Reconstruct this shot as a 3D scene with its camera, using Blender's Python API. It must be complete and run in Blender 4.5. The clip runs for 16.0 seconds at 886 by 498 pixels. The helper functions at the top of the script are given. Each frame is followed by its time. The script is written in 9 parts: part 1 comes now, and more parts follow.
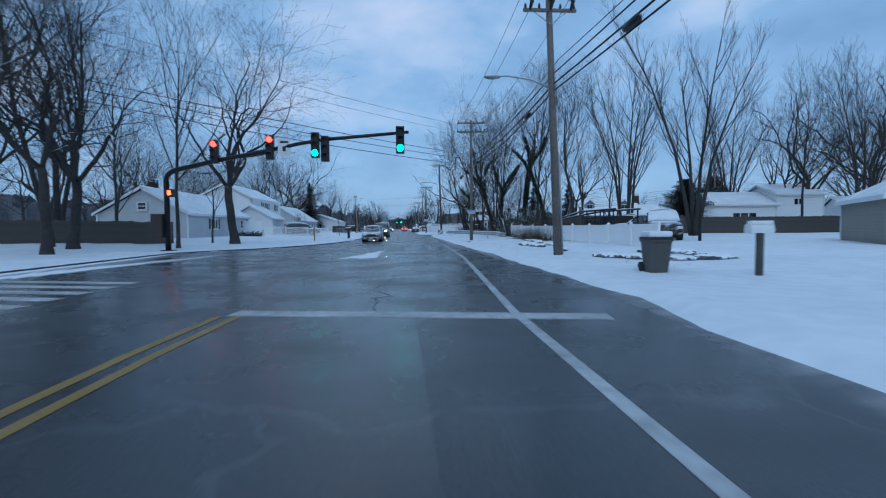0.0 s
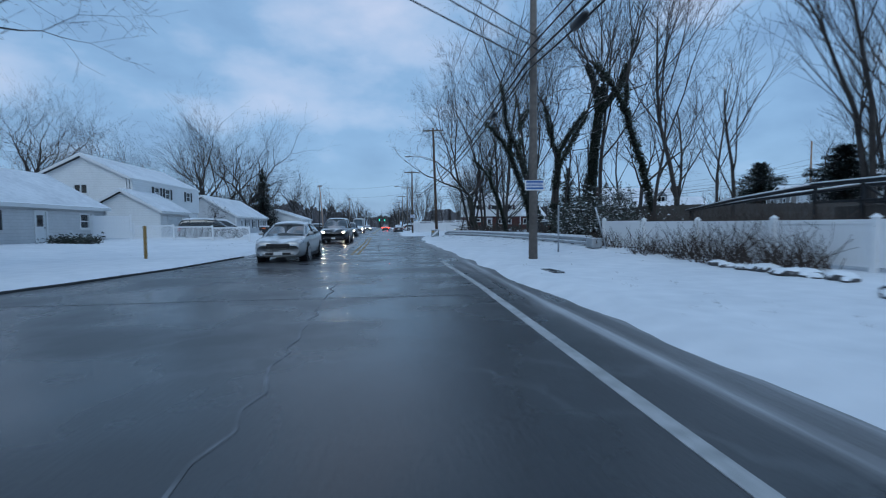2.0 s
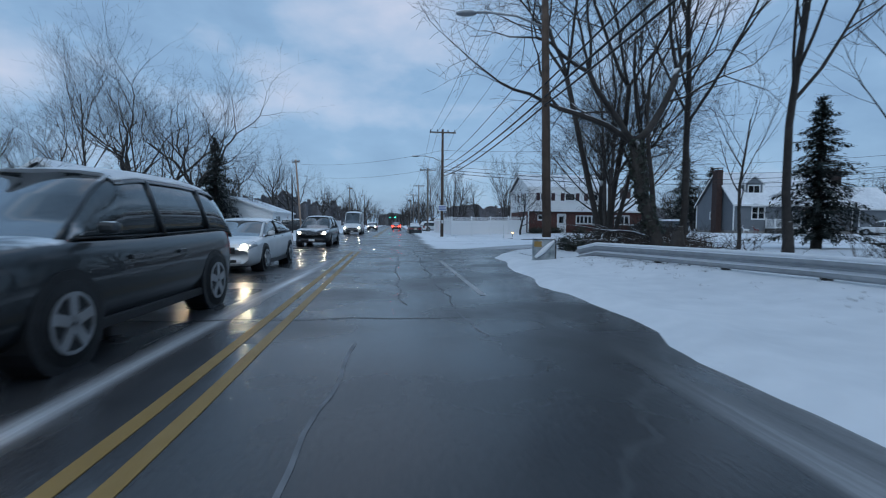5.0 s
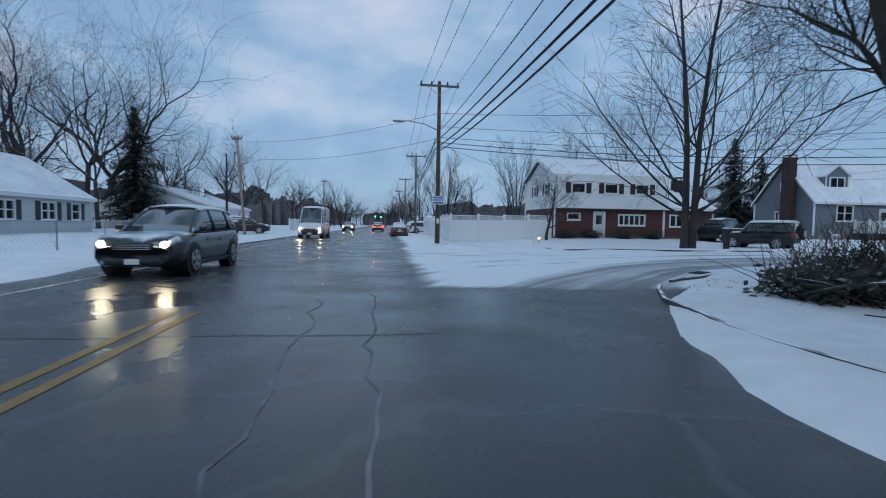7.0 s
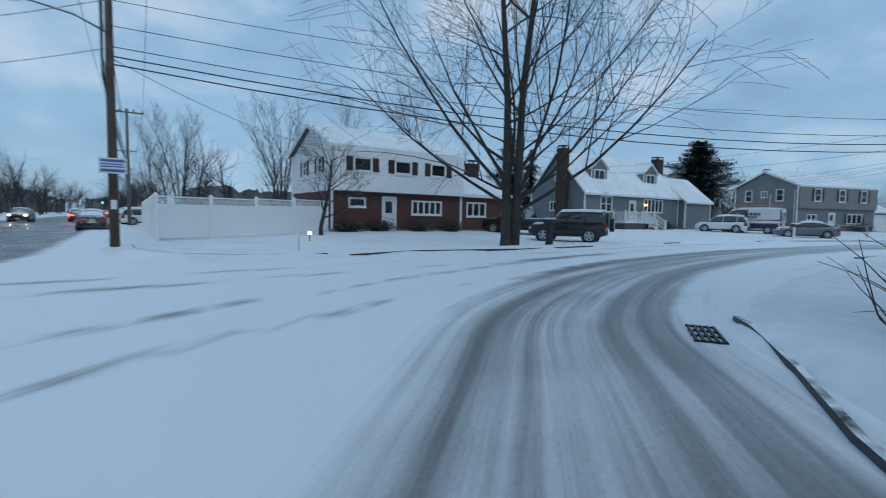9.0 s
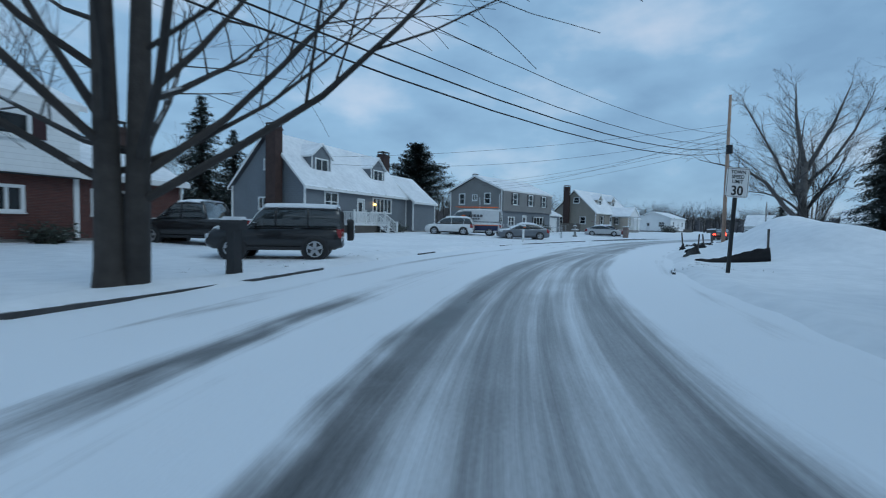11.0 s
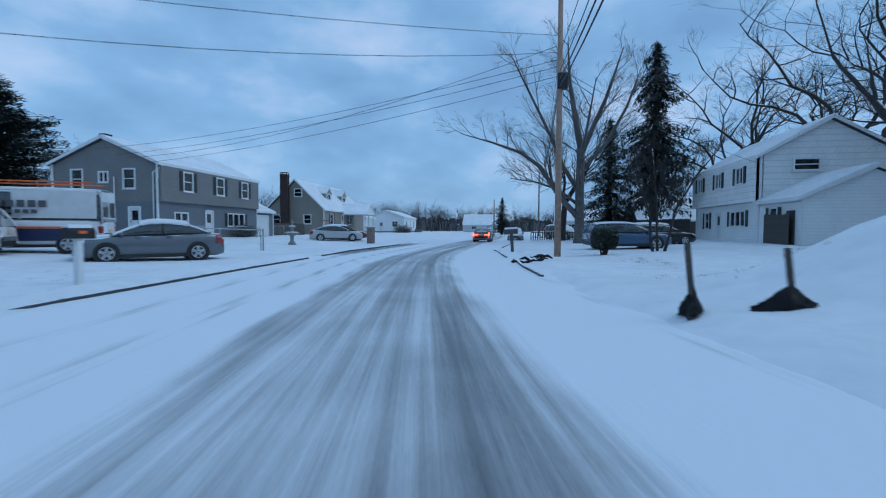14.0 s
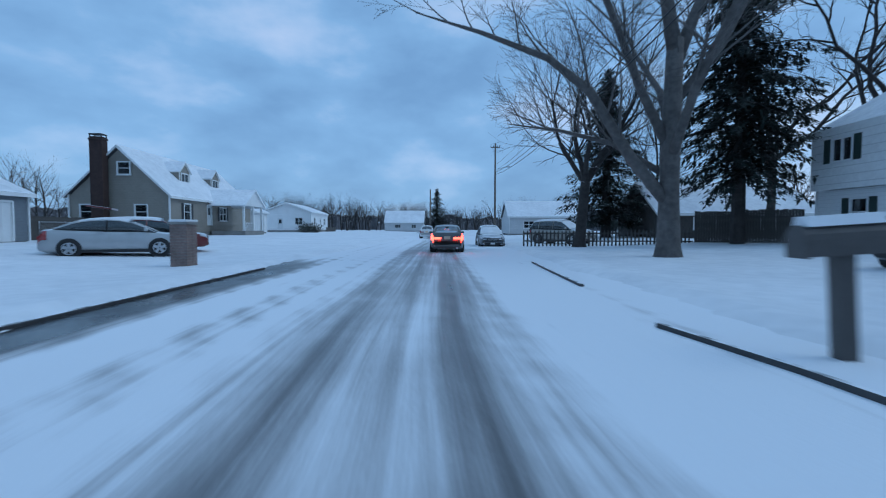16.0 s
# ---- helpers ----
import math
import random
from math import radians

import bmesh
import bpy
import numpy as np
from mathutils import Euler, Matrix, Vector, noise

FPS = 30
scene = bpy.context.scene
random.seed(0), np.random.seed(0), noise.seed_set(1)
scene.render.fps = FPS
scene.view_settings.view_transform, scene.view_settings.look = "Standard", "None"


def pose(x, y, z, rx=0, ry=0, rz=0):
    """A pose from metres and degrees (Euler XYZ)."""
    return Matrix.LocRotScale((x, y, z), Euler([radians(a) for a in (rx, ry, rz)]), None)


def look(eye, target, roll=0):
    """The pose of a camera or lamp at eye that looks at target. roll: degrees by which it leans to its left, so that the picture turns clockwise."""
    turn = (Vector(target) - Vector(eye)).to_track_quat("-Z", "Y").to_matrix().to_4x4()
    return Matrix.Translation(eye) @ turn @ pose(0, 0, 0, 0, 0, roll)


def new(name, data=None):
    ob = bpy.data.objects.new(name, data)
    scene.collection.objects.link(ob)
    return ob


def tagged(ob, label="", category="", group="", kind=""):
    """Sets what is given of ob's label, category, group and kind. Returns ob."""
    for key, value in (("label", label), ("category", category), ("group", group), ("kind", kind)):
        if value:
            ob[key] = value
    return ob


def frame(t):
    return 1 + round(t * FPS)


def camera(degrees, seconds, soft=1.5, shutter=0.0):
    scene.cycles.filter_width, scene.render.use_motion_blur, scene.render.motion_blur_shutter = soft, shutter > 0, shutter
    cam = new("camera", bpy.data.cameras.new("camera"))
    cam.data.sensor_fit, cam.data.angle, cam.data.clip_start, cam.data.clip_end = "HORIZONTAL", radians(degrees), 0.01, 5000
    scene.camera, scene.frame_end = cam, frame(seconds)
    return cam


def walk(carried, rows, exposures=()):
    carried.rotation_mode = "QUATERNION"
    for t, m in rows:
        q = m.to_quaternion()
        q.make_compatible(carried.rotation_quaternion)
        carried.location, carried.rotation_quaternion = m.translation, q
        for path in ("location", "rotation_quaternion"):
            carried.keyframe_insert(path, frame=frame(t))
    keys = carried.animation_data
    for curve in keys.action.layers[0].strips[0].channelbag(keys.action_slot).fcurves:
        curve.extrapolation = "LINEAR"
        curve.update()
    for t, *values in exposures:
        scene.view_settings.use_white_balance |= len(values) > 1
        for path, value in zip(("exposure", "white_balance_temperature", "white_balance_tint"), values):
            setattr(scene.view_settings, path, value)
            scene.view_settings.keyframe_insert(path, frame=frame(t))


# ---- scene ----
cam = camera(87.0, 16.0, 1.1, 0.25)
PATH = [
    (0, (1.67, 0.639, 1.28), (1.846, 2.629, 1.186), -0.4),
    (0.5, (1.97, 7.123, 1.28), (2.176, 9.11, 1.187), -0.4),
    (1, (2.287, 13.6, 1.28), (2.51, 15.585, 1.186), -0.3),
    (1.5, (2.608, 19.642, 1.28), (2.839, 21.626, 1.178), -0.5),
    (2, (2.763, 25.607, 1.28), (3.003, 27.59, 1.178), -0.5),
    (2.5, (2.865, 31.587, 1.279), (3.109, 33.569, 1.175), -0.7),
    (3, (2.91, 37.013, 1.282), (3.144, 38.997, 1.177), -0.5),
    (3.5, (3.022, 42.366, 1.28), (3.242, 44.351, 1.173), -0.4),
    (3.7, (2.986, 44.405, 1.28), (3.206, 46.39, 1.166), -0.4),
    (5.8, (2.792, 63.526, 1.279), (2.976, 65.515, 1.182), 0.9),
    (6, (2.799, 65.101, 1.279), (2.985, 67.09, 1.184), 0.9),
    (6.5, (3.138, 68.434, 1.28), (3.347, 70.42, 1.18), 0.8),
    (7, (3.693, 71.18, 1.283), (3.942, 73.161, 1.178), 0.9),
    (7.5, (3.95, 74.215, 1.281), (4.372, 76.167, 1.176), 0.9),
    (8, (4.853, 76.863, 1.283), (5.486, 78.757, 1.173), 1.0),
    (8.5, (5.963, 79.134, 1.283), (6.827, 80.933, 1.158), 0.9),
    (9, (7.258, 80.877, 1.281), (8.376, 82.53, 1.146), 1.1),
    (9.5, (8.761, 82.647, 1.272), (10.119, 84.109, 1.133), 1.5),
    (10, (10.7, 84.454, 1.269), (12.271, 85.685, 1.142), 1.6),
    (10.2, (11.568, 85.283, 1.27), (13.209, 86.42, 1.145), 1.4),
    (12.3, (24.237, 89.664, 1.305), (26.225, 89.874, 1.237), 0.6),
    (12.5, (25.735, 89.837, 1.279), (27.729, 89.967, 1.209), 0.3),
    (13, (29.813, 90.174, 1.284), (31.811, 90.134, 1.208), 0.2),
    (13.5, (34.444, 90.087, 1.283), (36.432, 89.889, 1.201), 0.2),
    (14, (39.408, 89.91, 1.283), (41.377, 89.569, 1.198), 0.2),
    (14.5, (44.685, 89.256, 1.288), (46.631, 88.803, 1.2), 0.2),
    (15, (50.039, 88.51, 1.286), (51.96, 87.958, 1.194), 0.3),
    (15.5, (55.889, 87.613, 1.277), (57.788, 86.991, 1.184), 0.1),
    (16, (62.187, 86.609, 1.261), (64.064, 85.926, 1.171), 0.1),
]
walk(cam, [(t, look(eye, target, roll)) for t, eye, target, roll in PATH],
     [(0, 0.25, 5980, 4), (2, 0.24, 6330, 6), (3.5, 0.21, 6520, 7), (6.5, 0.22, 6850, 7), (8, 0.24, 6850, 6), (10, 0.32, 6900, 0), (12.3, 0.23, 6230, 2), (14, 0.24, 5850, 2), (16, 0.23, 5760, 2)])


# ---- world and light ----
world = bpy.data.worlds.new("sky")
scene.world = world
world.use_nodes = True
wn, wl = world.node_tree.nodes, world.node_tree.links
wn.clear()
w_out = wn.new("ShaderNodeOutputWorld")
w_bg = wn.new("ShaderNodeBackground")
w_sky = wn.new("ShaderNodeTexSky")
w_sky.sky_type, w_sky.sun_disc = "NISHITA", False
w_sky.sun_elevation, w_sky.sun_rotation = radians(28), radians(200)
w_co = wn.new("ShaderNodeTexCoord")
w_map = wn.new("ShaderNodeMapping")
w_map.inputs["Scale"].default_value, w_map.inputs["Location"].default_value = (1.0, 1.0, 2.1), (0.6, 2.3, 2.27)
w_map.inputs["Rotation"].default_value = (0, 0, radians(16))
w_n1 = wn.new("ShaderNodeTexNoise")
w_n1.inputs["Scale"].default_value, w_n1.inputs["Detail"].default_value = 2.1, 5.0
w_n1.inputs["Roughness"].default_value, w_n1.inputs["Distortion"].default_value = 0.45, 0.0
w_n2 = wn.new("ShaderNodeTexNoise")
w_n2.inputs["Scale"].default_value, w_n2.inputs["Detail"].default_value = 5.2, 6.0
w_n2.inputs["Roughness"].default_value = 0.5
w_mix = wn.new("ShaderNodeMix")
w_mix.inputs[0].default_value = 0.42
w_ramp = wn.new("ShaderNodeValToRGB")
els = w_ramp.color_ramp.elements
els[0].position, els[0].color = 0.40, (0.154, 0.266, 0.452, 1)
els[1].position, els[1].color = 0.68, (0.452, 0.505, 0.665, 1)
mid = els.new(0.51)
mid.color = (0.204, 0.34, 0.545, 1)
mid = els.new(0.57)
mid.color = (0.298, 0.41, 0.602, 1)
w_mul = wn.new("ShaderNodeVectorMath")
w_mul.operation = "SCALE"
w_mul.inputs["Scale"].default_value = 0.012
w_add = wn.new("ShaderNodeVectorMath")
w_add.operation = "ADD"
wl.new(w_co.outputs["Generated"], w_map.inputs["Vector"])
wl.new(w_map.outputs["Vector"], w_n1.inputs["Vector"])
wl.new(w_map.outputs["Vector"], w_n2.inputs["Vector"])
wl.new(w_n1.outputs["Fac"], w_mix.inputs[2])
wl.new(w_n2.outputs["Fac"], w_mix.inputs[3])
wl.new(w_mix.outputs[0], w_ramp.inputs["Fac"])
wl.new(w_sky.outputs["Color"], w_mul.inputs[0])
wl.new(w_ramp.outputs["Color"], w_add.inputs[0])
wl.new(w_mul.outputs["Vector"], w_add.inputs[1])
wl.new(w_add.outputs["Vector"], w_bg.inputs["Color"])
w_bg.inputs["Strength"].default_value = 1.0
wl.new(w_bg.outputs["Background"], w_out.inputs["Surface"])

sun = new("sun", bpy.data.lights.new("sun", "SUN"))
sun.data.energy, sun.data.angle, sun.data.color = 0.5, radians(30), (0.80, 0.90, 1.0)
sun.matrix_world = look((-12, -32, 40), (0, 0, 0))


# ---- materials ----
def mat(name, base, rough=0.6, metal=0.0, var=0.25, scale=6.0, bump=0.1, bscale=40.0, extra=None, emit=0.0, trans=0.0, coat=0.0, second=None, spec=0.5):
    """A principled surface with variation at two scales and fine relief."""
    m = bpy.data.materials.new(name)
    m.use_nodes = True
    n, l = m.node_tree.nodes, m.node_tree.links
    b = n["Principled BSDF"]
    b.inputs["Roughness"].default_value, b.inputs["Metallic"].default_value = rough, metal
    b.inputs["Transmission Weight"].default_value, b.inputs["Coat Weight"].default_value = trans, coat
    b.inputs["Specular IOR Level"].default_value = spec
    co = n.new("ShaderNodeTexCoord")
    big, small = n.new("ShaderNodeTexNoise"), n.new("ShaderNodeTexNoise")
    big.inputs["Scale"].default_value, big.inputs["Detail"].default_value = scale * 0.15, 4
    small.inputs["Scale"].default_value, small.inputs["Detail"].default_value = scale, 6
    mixf = n.new("ShaderNodeMix")
    mixf.inputs[0].default_value = 0.5
    l.new(co.outputs["Object"], big.inputs["Vector"])
    l.new(co.outputs["Object"], small.inputs["Vector"])
    l.new(big.outputs["Fac"], mixf.inputs[2])
    l.new(small.outputs["Fac"], mixf.inputs[3])
    ramp = n.new("ShaderNodeValToRGB")
    lo = tuple(c * (1 - var) for c in base)
    hi = second or tuple(min(1, c * (1 + var)) for c in base)
    ramp.color_ramp.elements[0].position, ramp.color_ramp.elements[0].color = 0.32, (*lo, 1)
    ramp.color_ramp.elements[1].position, ramp.color_ramp.elements[1].color = 0.68, (*hi, 1)
    l.new(mixf.outputs[0], ramp.inputs["Fac"])
    l.new(ramp.outputs["Color"], b.inputs["Base Color"])
    if bump:
        nb, bp = n.new("ShaderNodeTexNoise"), n.new("ShaderNodeBump")
        nb.inputs["Scale"].default_value, nb.inputs["Detail"].default_value = bscale, 5
        bp.inputs["Strength"].default_value, bp.inputs["Distance"].default_value = min(1, bump * 3), 0.02
        l.new(co.outputs["Object"], nb.inputs["Vector"])
        l.new(nb.outputs["Fac"], bp.inputs["Height"])
        l.new(bp.outputs["Normal"], b.inputs["Normal"])
    if emit:
        b.inputs["Emission Color"].default_value = (*base, 1)
        b.inputs["Emission Strength"].default_value = emit
    if extra:
        extra(n, l, b, co, ramp)
    return m


def dark_lines_relief(step, axis="Z", depth=0.6, dark=0.75):
    """Horizontal laps or courses of a given height, with lap shade painted as darker lines; on roof snow these are
    shingle rows.
    """
    def add(n, l, b, co, ramp):
        w = n.new("ShaderNodeTexWave")
        w.wave_type, w.bands_direction, w.wave_profile = "BANDS", axis, "SAW"
        w.inputs["Scale"].default_value = 0.31416 / step
        w.inputs["Distortion"].default_value = 0.0
        bp = n.new("ShaderNodeBump")
        bp.inputs["Strength"].default_value, bp.inputs["Distance"].default_value = depth, 0.03
        l.new(co.outputs["Object"], w.inputs["Vector"])
        l.new(w.outputs["Fac"], bp.inputs["Height"])
        l.new(bp.outputs["Normal"], b.inputs["Normal"])
        # darkens the colour along the low edge of each lap
        r2, mx = n.new("ShaderNodeValToRGB"), n.new("ShaderNodeMix")
        r2.color_ramp.elements[0].position, r2.color_ramp.elements[0].color = 0.0, (dark, dark, dark, 1)
        r2.color_ramp.elements[1].position, r2.color_ramp.elements[1].color = 0.16, (1, 1, 1, 1)
        mx.data_type, mx.blend_type = "RGBA", "MULTIPLY"
        mx.inputs[0].default_value = 1.0
        l.new(w.outputs["Fac"], r2.inputs["Fac"])
        l.new(ramp.outputs["Color"], mx.inputs[6])
        l.new(r2.outputs["Color"], mx.inputs[7])
        l.new(mx.outputs[2], b.inputs["Base Color"])
    return add


def snow_dusted(amount, snow=(0.82, 0.85, 0.88), scale=3.0, up=0.35):
    """Snow that lies on upward faces in patches."""
    def add(n, l, b, co, ramp):
        g, sep = n.new("ShaderNodeNewGeometry"), n.new("ShaderNodeSeparateXYZ")
        nz, add1, mr, mx = n.new("ShaderNodeTexNoise"), n.new("ShaderNodeMath"), n.new("ShaderNodeMapRange"), n.new("ShaderNodeMix")
        nz.inputs["Scale"].default_value, nz.inputs["Detail"].default_value = scale, 5
        add1.operation = "MULTIPLY_ADD"
        add1.inputs[1].default_value = 0.9
        l.new(g.outputs["Normal"], sep.inputs[0])
        l.new(co.outputs["Object"], nz.inputs["Vector"])
        l.new(nz.outputs["Fac"], add1.inputs[0])
        l.new(sep.outputs["Z"], add1.inputs[2])
        mr.inputs["From Min"].default_value = up + 1.05 - amount
        mr.inputs["From Max"].default_value = up + 1.25 - amount
        l.new(add1.outputs[0], mr.inputs["Value"])
        mx.data_type = "RGBA"
        mx.inputs[7].default_value = (*snow, 1)
        l.new(mr.outputs["Result"], mx.inputs[0])
        l.new(ramp.outputs["Color"], mx.inputs[6])
        l.new(mx.outputs[2], b.inputs["Base Color"])
    return add


def brick_pattern(n, l, b, co, ramp):
    t, mp = n.new("ShaderNodeTexBrick"), n.new("ShaderNodeCombineXYZ")
    sep, ad = n.new("ShaderNodeSeparateXYZ"), n.new("ShaderNodeMath")
    l.new(co.outputs["Object"], sep.inputs[0])
    l.new(sep.outputs["X"], ad.inputs[0])
    l.new(sep.outputs["Y"], ad.inputs[1])
    l.new(ad.outputs[0], mp.inputs["X"])
    l.new(sep.outputs["Z"], mp.inputs["Y"])
    t.inputs["Scale"].default_value = 4.5
    t.inputs["Color1"].default_value, t.inputs["Color2"].default_value = (0.105, 0.034, 0.027, 1), (0.065, 0.022, 0.02, 1)
    t.inputs["Mortar"].default_value = (0.13, 0.10, 0.09, 1)
    t.inputs["Mortar Size"].default_value = 0.014
    l.new(mp.outputs[0], t.inputs["Vector"])
    l.new(t.outputs["Color"], b.inputs["Base Color"])


M_SNOW = mat("snow", (0.74, 0.77, 0.81), 0.75, var=0.10, scale=2.2, bump=0.33, bscale=3.2, second=(0.83, 0.85, 0.88))
M_SNOWROOF = mat("roof_snow", (0.74, 0.77, 0.81), 0.8, var=0.14, scale=3.0, bump=0.3, bscale=9.0, second=(0.88, 0.90, 0.93), extra=dark_lines_relief(0.11, dark=0.88, depth=0.35))
M_SHINGLE = mat("asphalt_shingle", (0.11, 0.11, 0.12), 0.9, var=0.3, scale=8, extra=snow_dusted(0.55, scale=1.2))
M_SIDE_BLUE = mat("bluegrey_clapboard", (0.150, 0.168, 0.188), 0.6, var=0.12, extra=dark_lines_relief(0.16))
M_SIDE_TAUPE = mat("taupe_clapboard", (0.20, 0.195, 0.19), 0.6, var=0.12, extra=dark_lines_relief(0.16))
M_SIDE_TAN = mat("tan_clapboard", (0.26, 0.235, 0.20), 0.6, var=0.12, extra=dark_lines_relief(0.16))
M_SIDE_WHITE = mat("white_clapboard", (0.79, 0.80, 0.80), 0.55, var=0.06, extra=dark_lines_relief(0.2, dark=0.8))
M_SIDE_SHAKE = mat("white_shake_siding", (0.78, 0.78, 0.77), 0.6, var=0.1, extra=dark_lines_relief(0.42, dark=0.7))
M_SIDE_PALE = mat("pale_grey_siding", (0.54, 0.55, 0.56), 0.6, var=0.1, extra=dark_lines_relief(0.2))
M_TRIM = mat("white_trim", (0.72, 0.73, 0.73), 0.5, var=0.05)
M_VINYL = mat("white_vinyl", (0.80, 0.81, 0.82), 0.4, var=0.05, bump=0.03)
M_BRICK = mat("red_brick", (0.2, 0.07, 0.05), 0.85, extra=brick_pattern)
M_BRICKD = mat("chimney_brick", (0.047, 0.027, 0.024), 0.9, var=0.35, scale=14)
M_CONC = mat("concrete", (0.24, 0.235, 0.225), 0.85, var=0.25, scale=5)
M_KERB = mat("dark_wet_kerb", (0.045, 0.045, 0.048), 0.6, var=0.4, scale=9, extra=snow_dusted(0.12, scale=4))
M_GLASS = mat("window_glass", (0.07, 0.08, 0.09), 0.04, var=0.05, bump=0, trans=0.75)
M_CURTAIN = mat("pale_curtain", (0.5, 0.5, 0.5), 0.9, var=0.2, scale=10)
M_SHUTTER = mat("dark_shutter", (0.025, 0.028, 0.032), 0.6, var=0.3, extra=dark_lines_relief(0.05, dark=0.6))
M_SHUTMAROON = mat("maroon_shutter", (0.05, 0.016, 0.018), 0.6, var=0.3, extra=dark_lines_relief(0.05, dark=0.6))
M_SHUTGREEN = mat("green_shutter", (0.022, 0.045, 0.038), 0.6, var=0.3, extra=dark_lines_relief(0.05, dark=0.6))
M_DOORW = mat("white_door_paint", (0.66, 0.68, 0.69), 0.4, var=0.05)
M_BLACK = mat("black_plastic", (0.015, 0.015, 0.017), 0.5, var=0.3)
M_RUBBER = mat("tyre_rubber", (0.018, 0.018, 0.019), 0.8, var=0.4, scale=10)
M_RIM = mat("alloy_rim", (0.5, 0.51, 0.53), 0.3, metal=0.9, var=0.15)
M_CHROME = mat("chrome", (0.6, 0.62, 0.64), 0.15, metal=1.0, var=0.05, bump=0)
M_GALV = mat("galvanised_steel", (0.34, 0.36, 0.38), 0.5, metal=0.6, var=0.2, extra=snow_dusted(0.45, scale=2.0))
M_POLE = mat("weathered_pole_wood", (0.15, 0.13, 0.115), 0.85, var=0.35, scale=7, bscale=60)
M_POLED = mat("dark_wet_pole_wood", (0.095, 0.062, 0.046), 0.8, var=0.45, scale=5, bscale=60, second=(0.13, 0.088, 0.065))
# bark tone lightened to grey: distance haze put into the colour
M_HAZEWOOD = mat("hazed_far_woodland", (0.135, 0.13, 0.138), 1.0, var=0.45, scale=3.0, bump=0.3, bscale=4.0, extra=snow_dusted(-0.1, scale=1.0))
M_POLEW = mat("pale_pole_wood", (0.35, 0.24, 0.18), 0.85, var=0.3, scale=7, bscale=60)
M_POLEB = mat("black_signal_steel", (0.016, 0.017, 0.019), 0.45, metal=0.3, var=0.3)
M_WIRE = mat("wire_rubber", (0.012, 0.012, 0.014), 0.6, var=0.2, bump=0)
M_BARK = mat("grey_bark", (0.047, 0.041, 0.038), 0.95, var=0.4, scale=5, bump=0.4, bscale=18, extra=snow_dusted(0.27, scale=1.6))
M_TWIG = mat("twig_bark", (0.040, 0.035, 0.033), 0.95, var=0.35, scale=3, bump=0, extra=snow_dusted(0.2, scale=1.2))
M_BARKPALE = mat("pale_maple_bark", (0.115, 0.105, 0.10), 0.95, var=0.4, scale=5, bump=0.4, bscale=16, extra=snow_dusted(0.15, scale=1.6))
M_IVY = mat("ivy_leaves", (0.018, 0.026, 0.016), 0.6, var=0.6, scale=4, bump=0, extra=snow_dusted(0.1, scale=3))
M_NEEDLE = mat("conifer_needles", (0.014, 0.024, 0.020), 0.75, var=0.5, scale=2, bump=0, extra=snow_dusted(-0.08, scale=2))
M_SHRUB = mat("shrub_leaves", (0.022, 0.030, 0.020), 0.65, var=0.6, scale=5, bump=0, extra=snow_dusted(0.14, scale=3))
M_THICKET = mat("snowy_thicket_leaves", (0.024, 0.032, 0.024), 0.65, var=0.6, scale=5, bump=0, extra=snow_dusted(0.24, scale=3))
M_DRYBUSH = mat("dry_brush_stems", (0.060, 0.045, 0.038), 0.95, var=0.4, scale=3, bump=0, extra=snow_dusted(0.0, scale=2))
M_WOODFENCE = mat("weathered_board", (0.075, 0.068, 0.062), 0.9, var=0.35, scale=6)
M_YELLOW = mat("yellow_lane_paint", (0.42, 0.24, 0.045), 0.55, var=0.45, scale=7, second=(0.30, 0.19, 0.06))
M_WHITEPAINT = mat("white_lane_paint", (0.42, 0.43, 0.43), 0.55, var=0.5, scale=7, second=(0.55, 0.56, 0.57))
M_SIGNW = mat("white_sign_face", (0.70, 0.71, 0.72), 0.4, var=0.04, bump=0)
M_SIGNB = mat("black_sign_letters", (0.012, 0.012, 0.014), 0.5, var=0.1, bump=0)
M_ORANGEP = mat("orange_stake_paint", (0.55, 0.24, 0.05), 0.6, var=0.2)
M_ORANGED = mat("orange_spray_paint", (0.75, 0.14, 0.03), 0.7, var=0.3)
M_TEAL = mat("teal_sign_print", (0.09, 0.19, 0.25), 0.5, var=0.6, scale=7, second=(0.50, 0.54, 0.56))
M_BLUESIGN = mat("blue_sign_print", (0.05, 0.13, 0.36), 0.5, var=0.2)
M_BROWNBOX = mat("brown_cabinet_paint", (0.045, 0.032, 0.028), 0.6, var=0.25)
M_BIN = mat("grey_brown_bin_plastic", (0.075, 0.068, 0.066), 0.55, var=0.15)
M_STONE = mat("dark_field_stone", (0.075, 0.075, 0.078), 0.9, var=0.45, scale=4, bump=0.4, bscale=12, extra=snow_dusted(0.62, scale=2))
M_FABRIC = mat("black_silt_fabric", (0.009, 0.009, 0.011), 0.6, var=0.4, scale=5, bump=0.3, bscale=9, spec=0.25)
M_PILLAR = mat("pillar_brick", (0.23, 0.17, 0.15), 0.85, var=0.35, scale=16)
M_RED_ON = mat("red_signal_lens", (1.0, 0.03, 0.02), 0.3, var=0.0, bump=0, emit=9.0)
M_GREEN_ON = mat("green_signal_lens", (0.03, 1.0, 0.52), 0.3, var=0.0, bump=0, emit=9.0)
M_ORANGE_ON = mat("orange_hand_lens", (1.0, 0.07, 0.02), 0.3, var=0.0, bump=0, emit=7.0)
M_STONEP = mat("grey_livery_print", (0.09, 0.09, 0.10), 0.5, var=0.1, bump=0)
